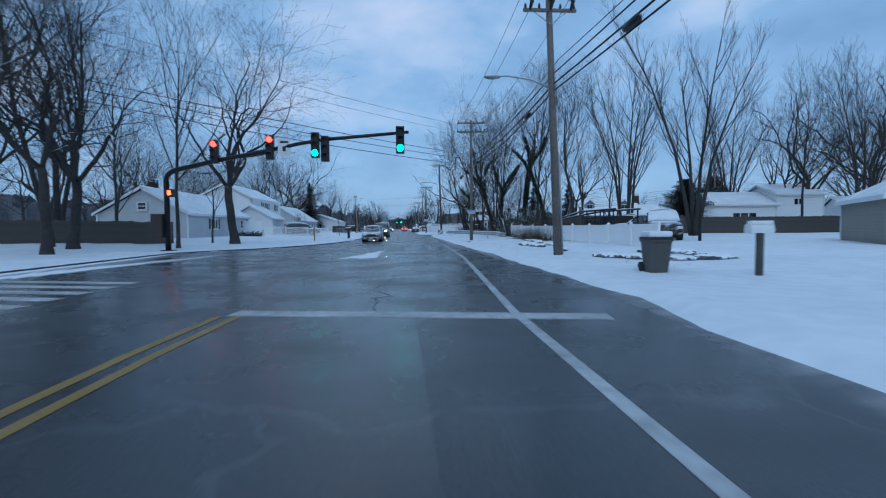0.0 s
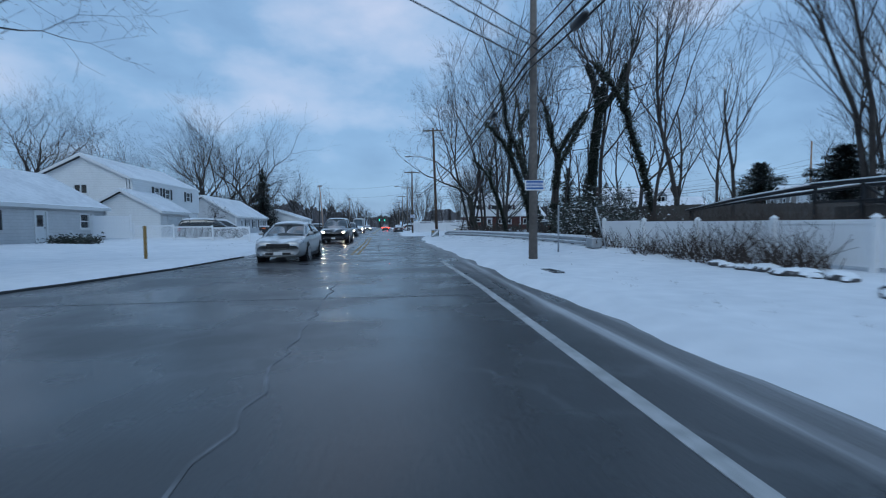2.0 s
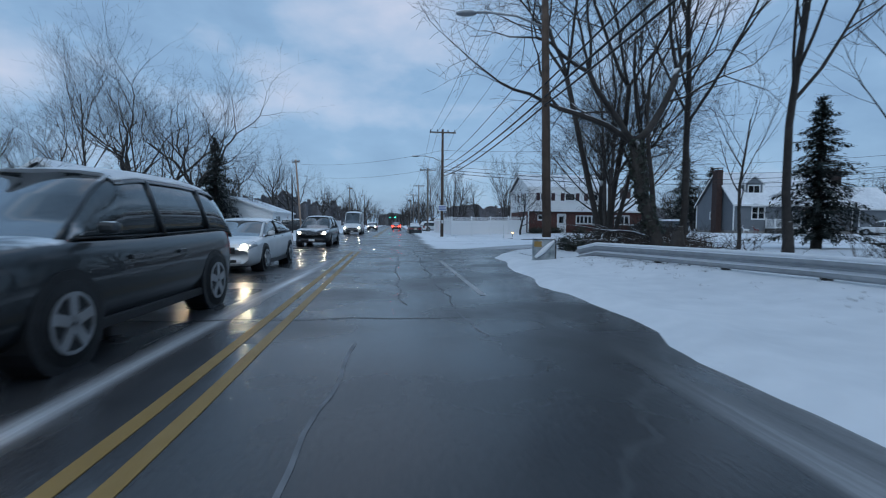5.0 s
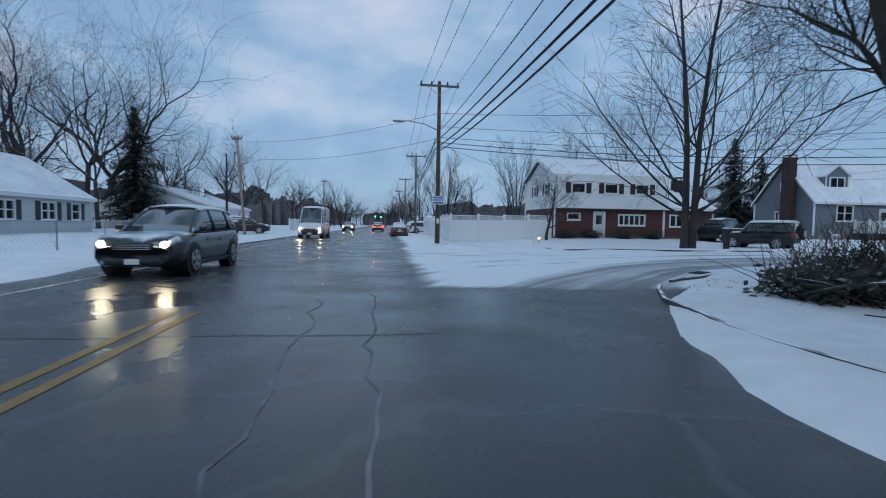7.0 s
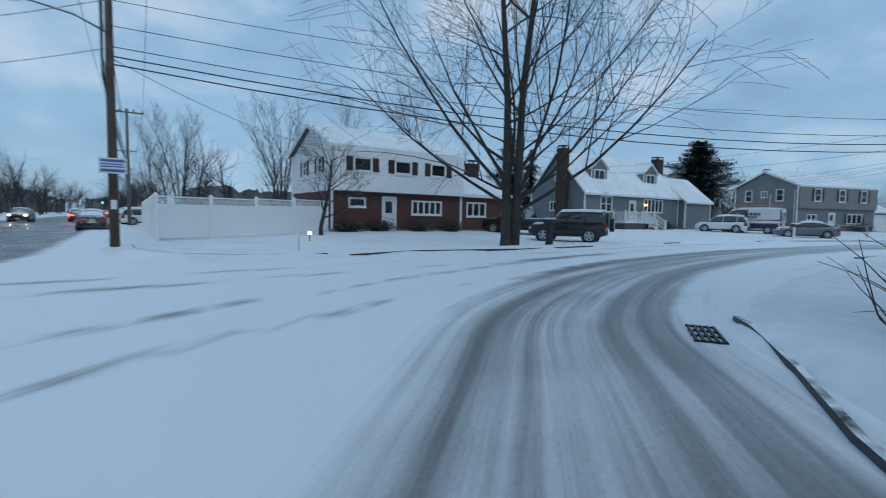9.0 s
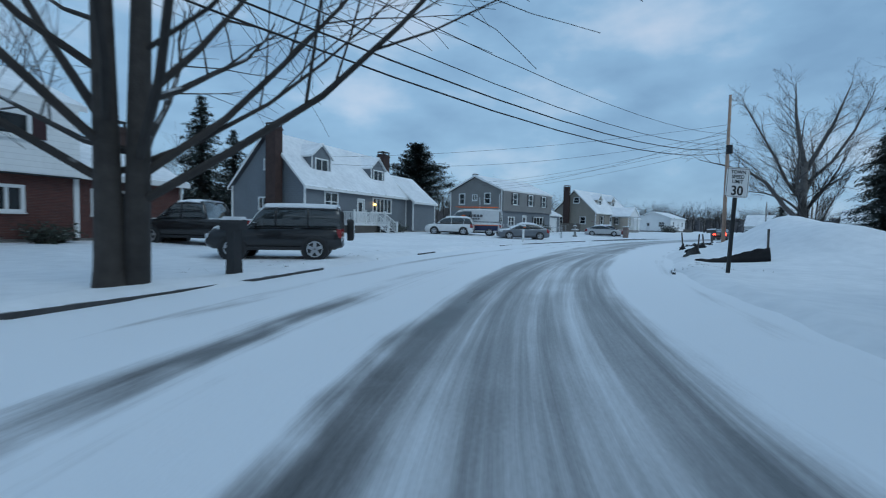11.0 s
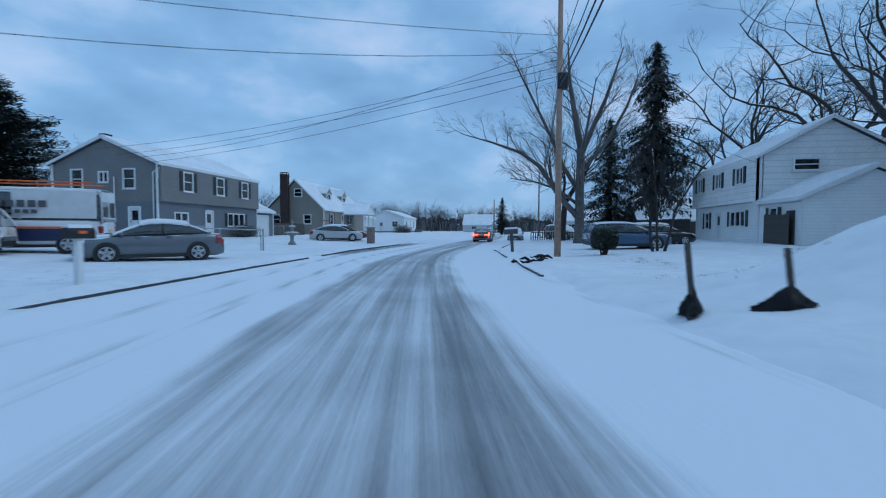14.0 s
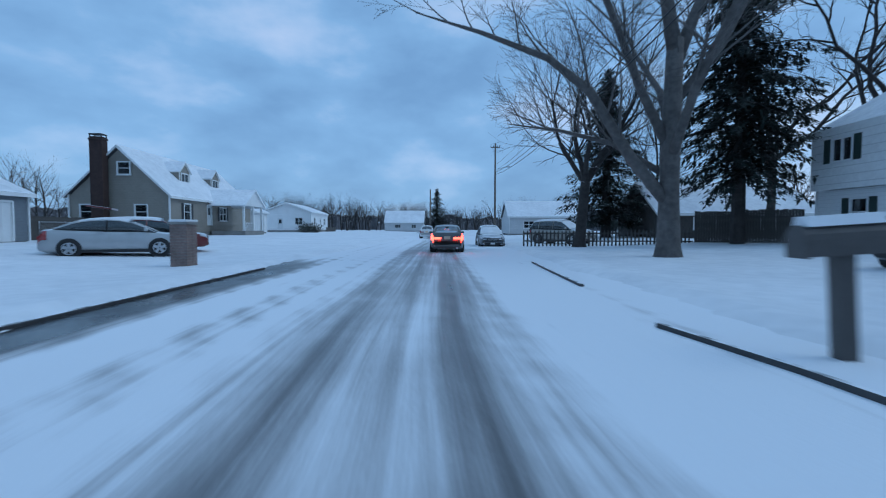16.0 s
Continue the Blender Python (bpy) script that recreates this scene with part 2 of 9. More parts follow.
M_LIVERY = mat("dark_blue_livery", (0.018, 0.026, 0.075), 0.4, var=0.15, bump=0)
M_TAIL_ON = mat("lit_tail_lens", (1.0, 0.035, 0.02), 0.25, var=0.0, bump=0, emit=10.0)
M_TAIL = mat("red_tail_lens", (0.28, 0.012, 0.012), 0.2, var=0.1, bump=0, coat=1)
M_HEAD_ON = mat("lit_head_lens", (1.0, 0.86, 0.62), 0.2, var=0.0, bump=0, emit=90.0)
M_HEAD = mat("clear_head_lens", (0.55, 0.57, 0.6), 0.1, var=0.1, bump=0, coat=1)
M_LAMP_WARM = mat("warm_porch_bulb", (1.0, 0.5, 0.12), 0.3, var=0.0, bump=0, emit=9.0)
M_PLATE = mat("cream_plate", (0.62, 0.46, 0.34), 0.5, var=0.05, bump=0)
M_CARGLASS = mat("car_glass", (0.05, 0.06, 0.065), 0.04, var=0.1, bump=0, trans=0.35, coat=1)


def paint(name, c, snowy=0.0, metal=0.35):
    return mat(name, c, 0.32, metal=metal, var=0.1, scale=3, bump=0.02, coat=0.7, extra=snow_dusted(snowy, scale=2.2) if snowy else None)


def road_material():
    """Wet asphalt under wind-blown and tracked snow; the cover comes from the plan, the streaks run with the traffic."""
    m = bpy.data.materials.new("tracked_asphalt")
    m.use_nodes = True
    n, l = m.node_tree.nodes, m.node_tree.links
    b = n["Principled BSDF"]
    cov, uv, co = n.new("ShaderNodeAttribute"), n.new("ShaderNodeUVMap"), n.new("ShaderNodeTexCoord")
    cov.attribute_name, uv.uv_map = "cover", "track"
    mp = n.new("ShaderNodeMapping")
    mp.inputs["Scale"].default_value = (2.3, 0.045, 1)
    streak, blot, fine = n.new("ShaderNodeTexNoise"), n.new("ShaderNodeTexNoise"), n.new("ShaderNodeTexNoise")
    streak.inputs["Scale"].default_value, streak.inputs["Detail"].default_value = 1.0, 8
    streak.inputs["Roughness"].default_value, streak.inputs["Distortion"].default_value = 0.62, 0.25
    blot.inputs["Scale"].default_value, blot.inputs["Detail"].default_value = 0.5, 6
    fine.inputs["Scale"].default_value, fine.inputs["Detail"].default_value = 26.0, 6
    l.new(uv.outputs["UV"], mp.inputs["Vector"])
    l.new(mp.outputs["Vector"], streak.inputs["Vector"])
    l.new(co.outputs["Object"], blot.inputs["Vector"])
    l.new(co.outputs["Object"], fine.inputs["Vector"])
    def op(kind, a, bb, cc=None):
        q = n.new("ShaderNodeMath")
        q.operation = kind
        for i, v in enumerate((a, bb, cc)):
            if v is None:
                continue
            if isinstance(v, (int, float)):
                q.inputs[i].default_value = v
            else:
                l.new(v, q.inputs[i])
        return q.outputs[0]
    s = op("MULTIPLY_ADD", streak.outputs["Fac"], 1.0, -0.5)
    s = op("MULTIPLY_ADD", blot.outputs["Fac"], 0.26, op("SUBTRACT", s, 0.13))
    s = op("MULTIPLY_ADD", fine.outputs["Fac"], 0.12, op("SUBTRACT", s, 0.06))
    val = op("MULTIPLY_ADD", cov.outputs["Fac"], 1.35, op("SUBTRACT", op("MULTIPLY", s, 0.95), 0.12))
    mr = n.new("ShaderNodeMapRange")
    mr.interpolation_type = "SMOOTHSTEP"
    mr.inputs["From Min"].default_value, mr.inputs["From Max"].default_value = 0.22, 0.90
    l.new(val, mr.inputs["Value"])
    aspr = n.new("ShaderNodeValToRGB")
    aspr.color_ramp.elements[0].position, aspr.color_ramp.elements[0].color = 0.3, (0.030, 0.031, 0.034, 1)
    aspr.color_ramp.elements[1].position, aspr.color_ramp.elements[1].color = 0.72, (0.060, 0.060, 0.063, 1)
    mixn = op("MULTIPLY_ADD", fine.outputs["Fac"], 0.5, op("MULTIPLY", blot.outputs["Fac"], 0.5))
    l.new(mixn, aspr.inputs["Fac"])
    crack = n.new("ShaderNodeTexVoronoi")
    crack.feature = "DISTANCE_TO_EDGE"
    crack.inputs["Scale"].default_value = 0.16
    wob = n.new("ShaderNodeTexNoise")
    wob.inputs["Scale"].default_value = 1.4
    vm = n.new("ShaderNodeVectorMath")
    vm.operation = "MULTIPLY_ADD"
    vm.inputs[1].default_value = (1.4, 1.4, 0)
    l.new(co.outputs["Object"], wob.inputs["Vector"])
    l.new(wob.outputs["Color"], vm.inputs[0])
    l.new(co.outputs["Object"], vm.inputs[2])
    l.new(vm.outputs["Vector"], crack.inputs["Vector"])
    cr = n.new("ShaderNodeMapRange")
    cr.inputs["From Min"].default_value, cr.inputs["From Max"].default_value = 0.004, 0.011
    cr.inputs["To Min"].default_value, cr.inputs["To Max"].default_value = 0.3, 0.0
    l.new(crack.outputs["Distance"], cr.inputs["Value"])
    mc = n.new("ShaderNodeMix")
    mc.data_type = "RGBA"
    mc.inputs[7].default_value = (0.20, 0.21, 0.22, 1)
    l.new(op("MULTIPLY", cr.outputs["Result"], blot.outputs["Fac"]), mc.inputs[0])
    l.new(aspr.outputs["Color"], mc.inputs[6])
    slush = n.new("ShaderNodeValToRGB")
    slush.color_ramp.elements[0].position, slush.color_ramp.elements[0].color = 0.0, (0.215, 0.20, 0.195, 1)
    slush.color_ramp.elements[1].position, slush.color_ramp.elements[1].color = 1.0, (0.78, 0.81, 0.85, 1)
    l.new(mr.outputs["Result"], slush.inputs["Fac"])
    mx = n.new("ShaderNodeMix")
    mx.data_type = "RGBA"
    l.new(mr.outputs["Result"], mx.inputs[0])
    l.new(mc.outputs[2], mx.inputs[6])
    l.new(slush.outputs["Color"], mx.inputs[7])
    l.new(mx.outputs[2], b.inputs["Base Color"])
    rg = n.new("ShaderNodeMapRange")
    rg.inputs["From Min"].default_value, rg.inputs["From Max"].default_value = 0.35, 0.65
    rg.inputs["To Min"].default_value, rg.inputs["To Max"].default_value = 0.13, 0.40
    l.new(blot.outputs["Fac"], rg.inputs["Value"])
    rm = n.new("ShaderNodeMix")
    rm.inputs[3].default_value = 0.8
    l.new(mr.outputs["Result"], rm.inputs[0])
    l.new(rg.outputs["Result"], rm.inputs[2])
    l.new(rm.outputs[0], b.inputs["Roughness"])
    bp = n.new("ShaderNodeBump")
    bp.inputs["Strength"].default_value, bp.inputs["Distance"].default_value = 0.5, 0.012
    l.new(op("MULTIPLY_ADD", fine.outputs["Fac"], 0.5, val), bp.inputs["Height"])
    l.new(bp.outputs["Normal"], b.inputs["Normal"])
    return m


M_ROAD = road_material()
P_BRONZE = paint("bronze_grey_paint", (0.085, 0.080, 0.078))
P_SILVER = paint("silver_paint", (0.42, 0.43, 0.44), 0.12)
P_DARK = paint("charcoal_paint", (0.022, 0.026, 0.030), 0.1)
P_WHITE = paint("white_paint", (0.66, 0.67, 0.68), 0.12, metal=0.0)
P_BLACK = paint("black_paint", (0.012, 0.012, 0.014), 0.15)
P_BLUE = paint("blue_paint", (0.045, 0.095, 0.175), 0.12)
P_GREY = paint("steel_grey_paint", (0.13, 0.145, 0.165), 0.3)
P_TAN = paint("champagne_paint", (0.30, 0.28, 0.25), 0.2)
P_RED = paint("dark_red_paint", (0.14, 0.02, 0.02), 0.3)


# ---- helpers of the build ----
def link_mesh(name, me, material, parent=None, label="", smooth=False):
    me.materials.append(material)
    if smooth:
        me.shade_smooth()
    ob = new(name, me)
    ob.parent = parent
    return tagged(ob, label)


def part(name, bm, material, parent=None, label="", smooth=False):
    me = bpy.data.meshes.new(name)
    bm.to_mesh(me)
    bm.free()
    return link_mesh(name, me, material, parent, label, smooth)


def thing(name, m, label, category, group="", kind=""):
    ob = new(name)
    ob.empty_display_size = 0.2
    ob.matrix_basis = m
    return tagged(ob, label, category, group, kind)


def box(bm, x0, x1, y0, y1, z0, z1, bev=0.0, m=None):
    mm = Matrix.Translation(((x0 + x1) / 2, (y0 + y1) / 2, (z0 + z1) / 2)) @ Matrix.Diagonal((abs(x1 - x0), abs(y1 - y0), abs(z1 - z0), 1))
    r = bmesh.ops.create_cube(bm, size=1, matrix=(m @ mm) if m else mm)
    if bev:
        es = list({e for v in r["verts"] for e in v.link_edges})
        bmesh.ops.bevel(bm, geom=es, offset=bev, segments=2, affect="EDGES", profile=0.6)
    return bm


def one_box(*a, **k):
    return box(bmesh.new(), *a, **k)


def tube_data(V, F, pts, rads, n):
    """Adds a tapered tube along pts to the lists of vertices and faces."""
    pts = [Vector(p) for p in pts]
    base = len(V)
    d0 = (pts[1] - pts[0]).normalized()
    side = d0.orthogonal().normalized()
    for i, p in enumerate(pts):
        d = (pts[min(i + 1, len(pts) - 1)] - pts[max(i - 1, 0)]).normalized()
        side = (side - d * side.dot(d))
        side = side.normalized() if side.length > 1e-6 else d.orthogonal().normalized()
        up = d.cross(side)
        for k in range(n):
            a = 2 * math.pi * k / n
            V.append(p + (side * math.cos(a) + up * math.sin(a)) * rads[i])
    for i in range(len(pts) - 1):
        for k in range(n):
            a, b = base + i * n + k, base + i * n + (k + 1) % n
            F.append((a, b, b + n, a + n))
    F.append(tuple(base + k for k in reversed(range(n))))
    F.append(tuple(base + (len(pts) - 1) * n + k for k in range(n)))


def data_mesh(name, V, F):
    me = bpy.data.meshes.new(name)
    me.from_pydata([tuple(v) for v in V], [], F)
    me.update()
    return me


def tube(name, pts, rads, material, parent=None, n=8, label=""):
    V, F = [], []
    if not isinstance(rads, (list, tuple)):
        rads = [rads] * len(pts)
    tube_data(V, F, pts, rads, n)
    return link_mesh(name, data_mesh(name, V, F), material, parent, label, True)


def prism(bm, poly, x0, x1, axis="x"):
    """A prism over a polygon; axis x: the polygon holds (y, z); axis y: (x, z); axis z: (x, y)."""
    def at(p, t):
        return {"x": (t, p[0], p[1]), "y": (p[0], t, p[1]), "z": (p[0], p[1], t)}[axis]
    a = [bm.verts.new(at(p, x0)) for p in poly]
    b = [bm.verts.new(at(p, x1)) for p in poly]
    bm.faces.new(a)
    bm.faces.new(list(reversed(b)))
    for i in range(len(poly)):
        j = (i + 1) % len(poly)
        bm.faces.new((a[j], a[i], b[i], b[j]))
    bmesh.ops.recalc_face_normals(bm, faces=bm.faces)
    return bm


def at(x, y, z=0.0, turn=0.0):
    return pose(x, y, z, 0, 0, turn)


# ---- the plan of roads and land ----
CENTRE = [(3.0, 88.6), (8.0, 89.0), (14.0, 89.5), (22.0, 90.3), (30.0, 91.4), (40.0, 91.3), (50.0, 89.9), (60.0, 87.8), (70.0, 84.6), (80.0, 81.0), (95.0, 75.2), (125.0, 64.0), (170.0, 48.0), (260.0, 20.0)]
TRACK = [(2.4, 20.0), (2.9, 45.0), (2.9, 62.0), (3.2, 69.0), (4.0, 74.2), (5.2, 77.6), (7.3, 80.9), (9.6, 83.4), (12.0, 85.6), (16.0, 87.6), (20.0, 88.8), (25.0, 89.7), (31.0, 90.2), (38.0, 90.0), (46.0, 89.1), (54.0, 87.9), (58.0, 87.2), (62.0, 86.25), (67.0, 84.75), (72.0, 83.0), (90.0, 76.6), (125.0, 64.0), (260.0, 20.0)]


def along(X, Y, line):
    """For all places: the signed distance to the left of a line, and the length along it."""
    best = np.full(X.shape, 1e9)
    lat, run = np.zeros(X.shape), np.zeros(X.shape)
    s = 0.0
    for (x0, y0), (x1, y1) in zip(line[:-1], line[1:]):
        dx, dy = x1 - x0, y1 - y0
        ln = math.hypot(dx, dy)
        t = np.clip(((X - x0) * dx + (Y - y0) * dy) / ln**2, 0, 1)
        ex, ey = X - x0 - t * dx, Y - y0 - t * dy
        d = np.hypot(ex, ey)
        near = d < best
        best = np.where(near, d, best)
        lat = np.where(near, np.sign(dx * ey - dy * ex) * d, lat)
        run = np.where(near, s + t * ln, run)
        s += ln
    return lat, run


def rounded(line, n=6):
    """The line drawn smoothly through its corners."""
    p = np.array([line[0], *line, line[-1]], float)
    out = []
    for i in range(1, len(p) - 2):
        a, b, c, d = p[i - 1 : i + 3]
        for k in range(n):
            t = k / n
            out.append(tuple(0.5 * (2 * b + (c - a) * t + (2 * a - 5 * b + 4 * c - d) * t**2 + (3 * b - a - 3 * c + d) * t**3)))
    return out + [tuple(p[-1])]


TRACK = rounded(TRACK)


def edge_left(Y):
    return np.interp(Y, [-80, 26, 30, 34, 40, 50, 75, 95, 130, 600], [-10.4, -10.1, -7.0, -5.3, -3.7, -3.1, -3.4, -4.3, -4.3, -4.3])


def edge_right(Y):
    return np.interp(Y, [-80, 3, 11, 20, 30, 40, 60, 74, 97, 110, 600], [5.1, 5.1, 5.9, 5.75, 5.35, 5.25, 5.15, 5.5, 6.6, 6.4, 6.2])


def smooth(a, b, v):
    t = np.clip((v - a) / (b - a), 0, 1)
    return t * t * (3 - 2 * t)


def waves(X, Y, f, seed):
    """Smooth, uneven variation between -1 and 1."""
    r = np.random.RandomState(seed)
    out = np.zeros(X.shape)
    for k in range(6):
        a, p = r.uniform(0, 6.28), r.uniform(0, 6.28)
        g = f * (1.0 + 0.45 * k)
        out += np.sin(g * (X * math.cos(a) + Y * math.sin(a)) + p + 1.3 * np.sin(0.6 * g * (Y * math.cos(a) - X * math.sin(a)) + p)) / (1 + 0.5 * k)
    return out / 2.6


def off_road(X, Y):
    """How far a place lies outside the roads (negative on them)."""
    main = np.maximum(edge_left(Y) - X, X - edge_right(Y))
    lat, _ = along(X, Y, CENTRE)
    side = np.abs(lat) - 4.75
    cross = np.maximum(np.abs(Y + 2.0) - 12.0, X - 0.0)
    k = 5.0
    h = np.maximum(k - np.abs(main - side), 0) / k
    d = np.minimum(main, side) - h * h * k * 0.25
    tl, _ = along(X, Y, TRACK)
    turn = np.maximum(np.abs(tl) - 2.35, X - 18.0)
    k = 2.0
    h = np.maximum(k - np.abs(d - turn), 0) / k
    d = np.minimum(d, turn) - h * h * k * 0.25
    return np.minimum(d, cross)


def land(X, Y):
    """The height of the snow."""
    d = off_road(X, Y) + 0.22 * waves(X, Y, 0.9, 3)
    z = -0.12 + 0.21 * smooth(-0.3, 0.4, d) + 0.33 * smooth(3.5, 15.0, d)
    z += smooth(0.4, 2.5, d) * (0.03 * waves(X, Y, 0.55, 5) + 0.012 * waves(X, Y, 2.6, 6))
    z += 0.05 * np.exp(-(((d - 0.55) / 0.4) ** 2)) * (1 + waves(X, Y, 1.7, 12))
    z += 1.75 * np.exp(-(((X - 44.2) / 3.2) ** 2) - ((Y - 80.9) / 2.4) ** 2) * (1 + 0.06 * waves(X, Y, 1.1, 9))
    z += 1.2 * np.exp(-(((X - 38.9) / 3.3) ** 2) - ((Y - 80.2) / 2.6) ** 2) * (1 + 0.08 * waves(X, Y, 1.3, 19))
    z += 0.35 * np.exp(-(((X - 43.0) / 6.5) ** 2) - ((Y - 76.5) / 4.5) ** 2)
    z += 0.27 * np.exp(-(((X - np.interp(Y, [43, 53, 64, 70], [11.3, 11.0, 10.1, 8.9])) / 1.3) ** 2)) * smooth(41, 44, Y) * smooth(73, 70, Y) * smooth(0.2, 1.2, d)
    z += 0.25 * np.exp(-(((X - 55.0) / 3.5) ** 2) - ((Y - 79.0) / 2.0) ** 2)
    return z


def land_z(x, y):
    return float(land(np.array([float(x)]), np.array([float(y)]))[0])


def steps(*runs):
    out = []
    for a, b, s in runs:
        out += list(np.arange(a, b - 1e-6, s))
    return np.array(out)


GX = steps((-1600, -400, 300), (-400, -100, 60), (-100, -30, 7), (-30, -13, 1.2), (-13, 16, 0.45), (16, 80, 0.6), (80, 130, 1.2), (130, 260, 10), (260, 500, 60), (500, 1700, 300))
GY = steps((-1600, -200, 280), (-200, -20, 30), (-20, 8, 1.0), (8, 70, 0.6), (70, 100, 0.45), (100, 130, 1.0), (130, 420, 5), (420, 800, 60), (800, 1700, 300))


def build_land():
    X, Y = np.meshgrid(GX, GY, indexing="ij")
    Z = land(X, Y)
    nx, ny = X.shape
    idx = np.arange(nx * ny).reshape(nx, ny)
    faces = np.stack([idx[:-1, :-1], idx[1:, :-1], idx[1:, 1:], idx[:-1, 1:]], -1).reshape(-1, 4)
    me = data_mesh("ground", np.stack([X, Y, Z], -1).reshape(-1, 3).tolist(), faces.tolist())
    tagged(link_mesh("ground", me, M_SNOW, None, "", True), "fresh white snow over lawns and verges", "ground", kind="structure")
    # the roads
    D = off_road(X, Y)
    cell = np.minimum.reduce([D[:-1, :-1], D[1:, :-1], D[1:, 1:], D[:-1, 1:]]) < 1.0
    cell &= (X[:-1, :-1] > -60) & (X[1:, 1:] < 400) & (Y[:-1, :-1] > -60) & (Y[1:, 1:] < 700)
    fc = faces.reshape(nx - 1, ny - 1, 4)[cell]
    used, inv = np.unique(fc, return_inverse=True)
    fc = inv.reshape(fc.shape)
    xs, ys = X.reshape(-1)[used], Y.reshape(-1)[used]
    me = data_mesh("road", np.stack([xs, ys, 0 * xs], -1).tolist(), fc.tolist())
    lat, run = along(xs, ys, TRACK)
    # snow cover, 0 bare to 1 full
    wob = 0.7 * waves(xs, ys, 0.5, 21)
    east = smooth(3.5, 5.3, xs + 0.5 * wob) * smooth(78.5, 80.8, ys + 0.4 * wob)
    east = np.maximum(east, smooth(5.6, 7.0, xs) * smooth(66, 74, ys))
    east = east + (smooth(4.1, 5.6, xs) - east) * smooth(94, 100, ys)
    east = np.maximum(east, smooth(9, 12, xs))
    mid_lat = np.interp(xs, [7, 15, 31, 56, 80], [-0.7, -0.5, 0.0, 0.8, 0.5])
    band = smooth(2.0, 1.3, np.abs(lat - mid_lat) + 0.15 * wob) * smooth(30, 58, run)
    wide = smooth(4.8, 3.9, np.abs(lat + 1.6)) * smooth(13.5, 9.5, xs) * smooth(81.2, 79.4, ys + 0.3 * wob)
    ruts = np.exp(-(((lat - 3.1) / 0.28) ** 2)) + np.exp(-(((lat - 4.5) / 0.3) ** 2)) + 0.7 * np.exp(-(((lat + 3.1) / 0.25) ** 2))
    bare = np.maximum(band * (0.35 - 0.03 * smooth(10, 30, xs)), wide * 0.85)
    wheel = np.exp(-(((np.abs(lat - mid_lat) - 0.85) / 0.4) ** 2)) * band
    cov_side = 0.86 - 0.86 * bare - 0.05 * wheel - 0.22 * np.clip(ruts, 0, 1) * smooth(14, 24, xs)
    for line in ([(34, 93.6), (20, 92.6), (12, 91.6), (6.5, 90.9), (2, 90.2)], [(34, 92.6), (20, 91.0), (12, 88.6), (7.8, 86.8), (5.2, 85.2), (2.0, 80.0)]):
        ol, orun = along(xs, ys, line)
        gap = smooth(-0.5, 0.5, waves(xs, ys, 0.35, 17))
        cov_side -= (0.24 + 0.12 * smooth(12, 7, xs)) * (np.exp(-(((np.abs(ol) - 0.75) / 0.22) ** 2))) * (0.35 + 0.65 * gap) * smooth(30, 18, xs)
    clat, _ = along(xs, ys, CENTRE)
    gut = smooth(3.2, 4.3, clat) * smooth(60, 68, xs) * smooth(84, 76, xs)
    cov_side = cov_side * (1 - 0.85 * gut)
    L, R = edge_left(ys), edge_right(ys)
    cov_main = 0.05 + 0.42 * smooth(R - 0.75 - 0.25 * wob, R - 0.05, xs) * (1 - 0.85 * smooth(58, 64, ys) * smooth(84, 80, ys)) + 0.4 * smooth(L + 0.9, L, xs)
    wedge = 0.08 + 0.75 * np.clip((27.8 - ys) / 7.0, 0, 1)
    cov_main += 0.75 * smooth(wedge + 0.12, wedge - 0.18, np.abs(xs + 0.25 - 0.15 * (ys - 20)) + 0.12 * wob) * smooth(19.2, 20.8, ys) * smooth(28.2, 27.0, ys)
    cov_main += 0.5 * np.exp(-(((xs + 6.7 - 0.2 * (ys - 25) + 0.2 * wob) / 0.45) ** 2)) * smooth(12, 15, ys) * smooth(32, 29, ys)
    cov_main += 0.5 * np.exp(-(((xs - 0.45) / 0.35) ** 2)) * smooth(46, 52, ys) * smooth(80, 70, ys)
    cov_main += 0.35 * np.exp(-(((xs - 2.7) / 0.3) ** 2)) * smooth(6, 9, ys) * smooth(20, 14, ys)
    cov_main += 0.45 * smooth(-6.5, -9.5, xs) * smooth(30, 20, ys)
    cov = np.clip(cov_main * (1 - east) + cov_side * east, 0, 1)
    me.attributes.new("cover", "FLOAT", "POINT").data.foreach_set("value", cov.astype(np.float32))
    uvl = me.uv_layers.new(name="track")
    loops = np.zeros(len(me.loops), dtype=np.int32)
    me.loops.foreach_get("vertex_index", loops)
    uvl.data.foreach_set("uv", np.stack([lat[loops], run[loops]], -1).astype(np.float32).reshape(-1))
    tagged(link_mesh("road", me, M_ROAD, None, "", True), "wet dark asphalt road with tracked snow and slush", "road", kind="structure")


build_land()


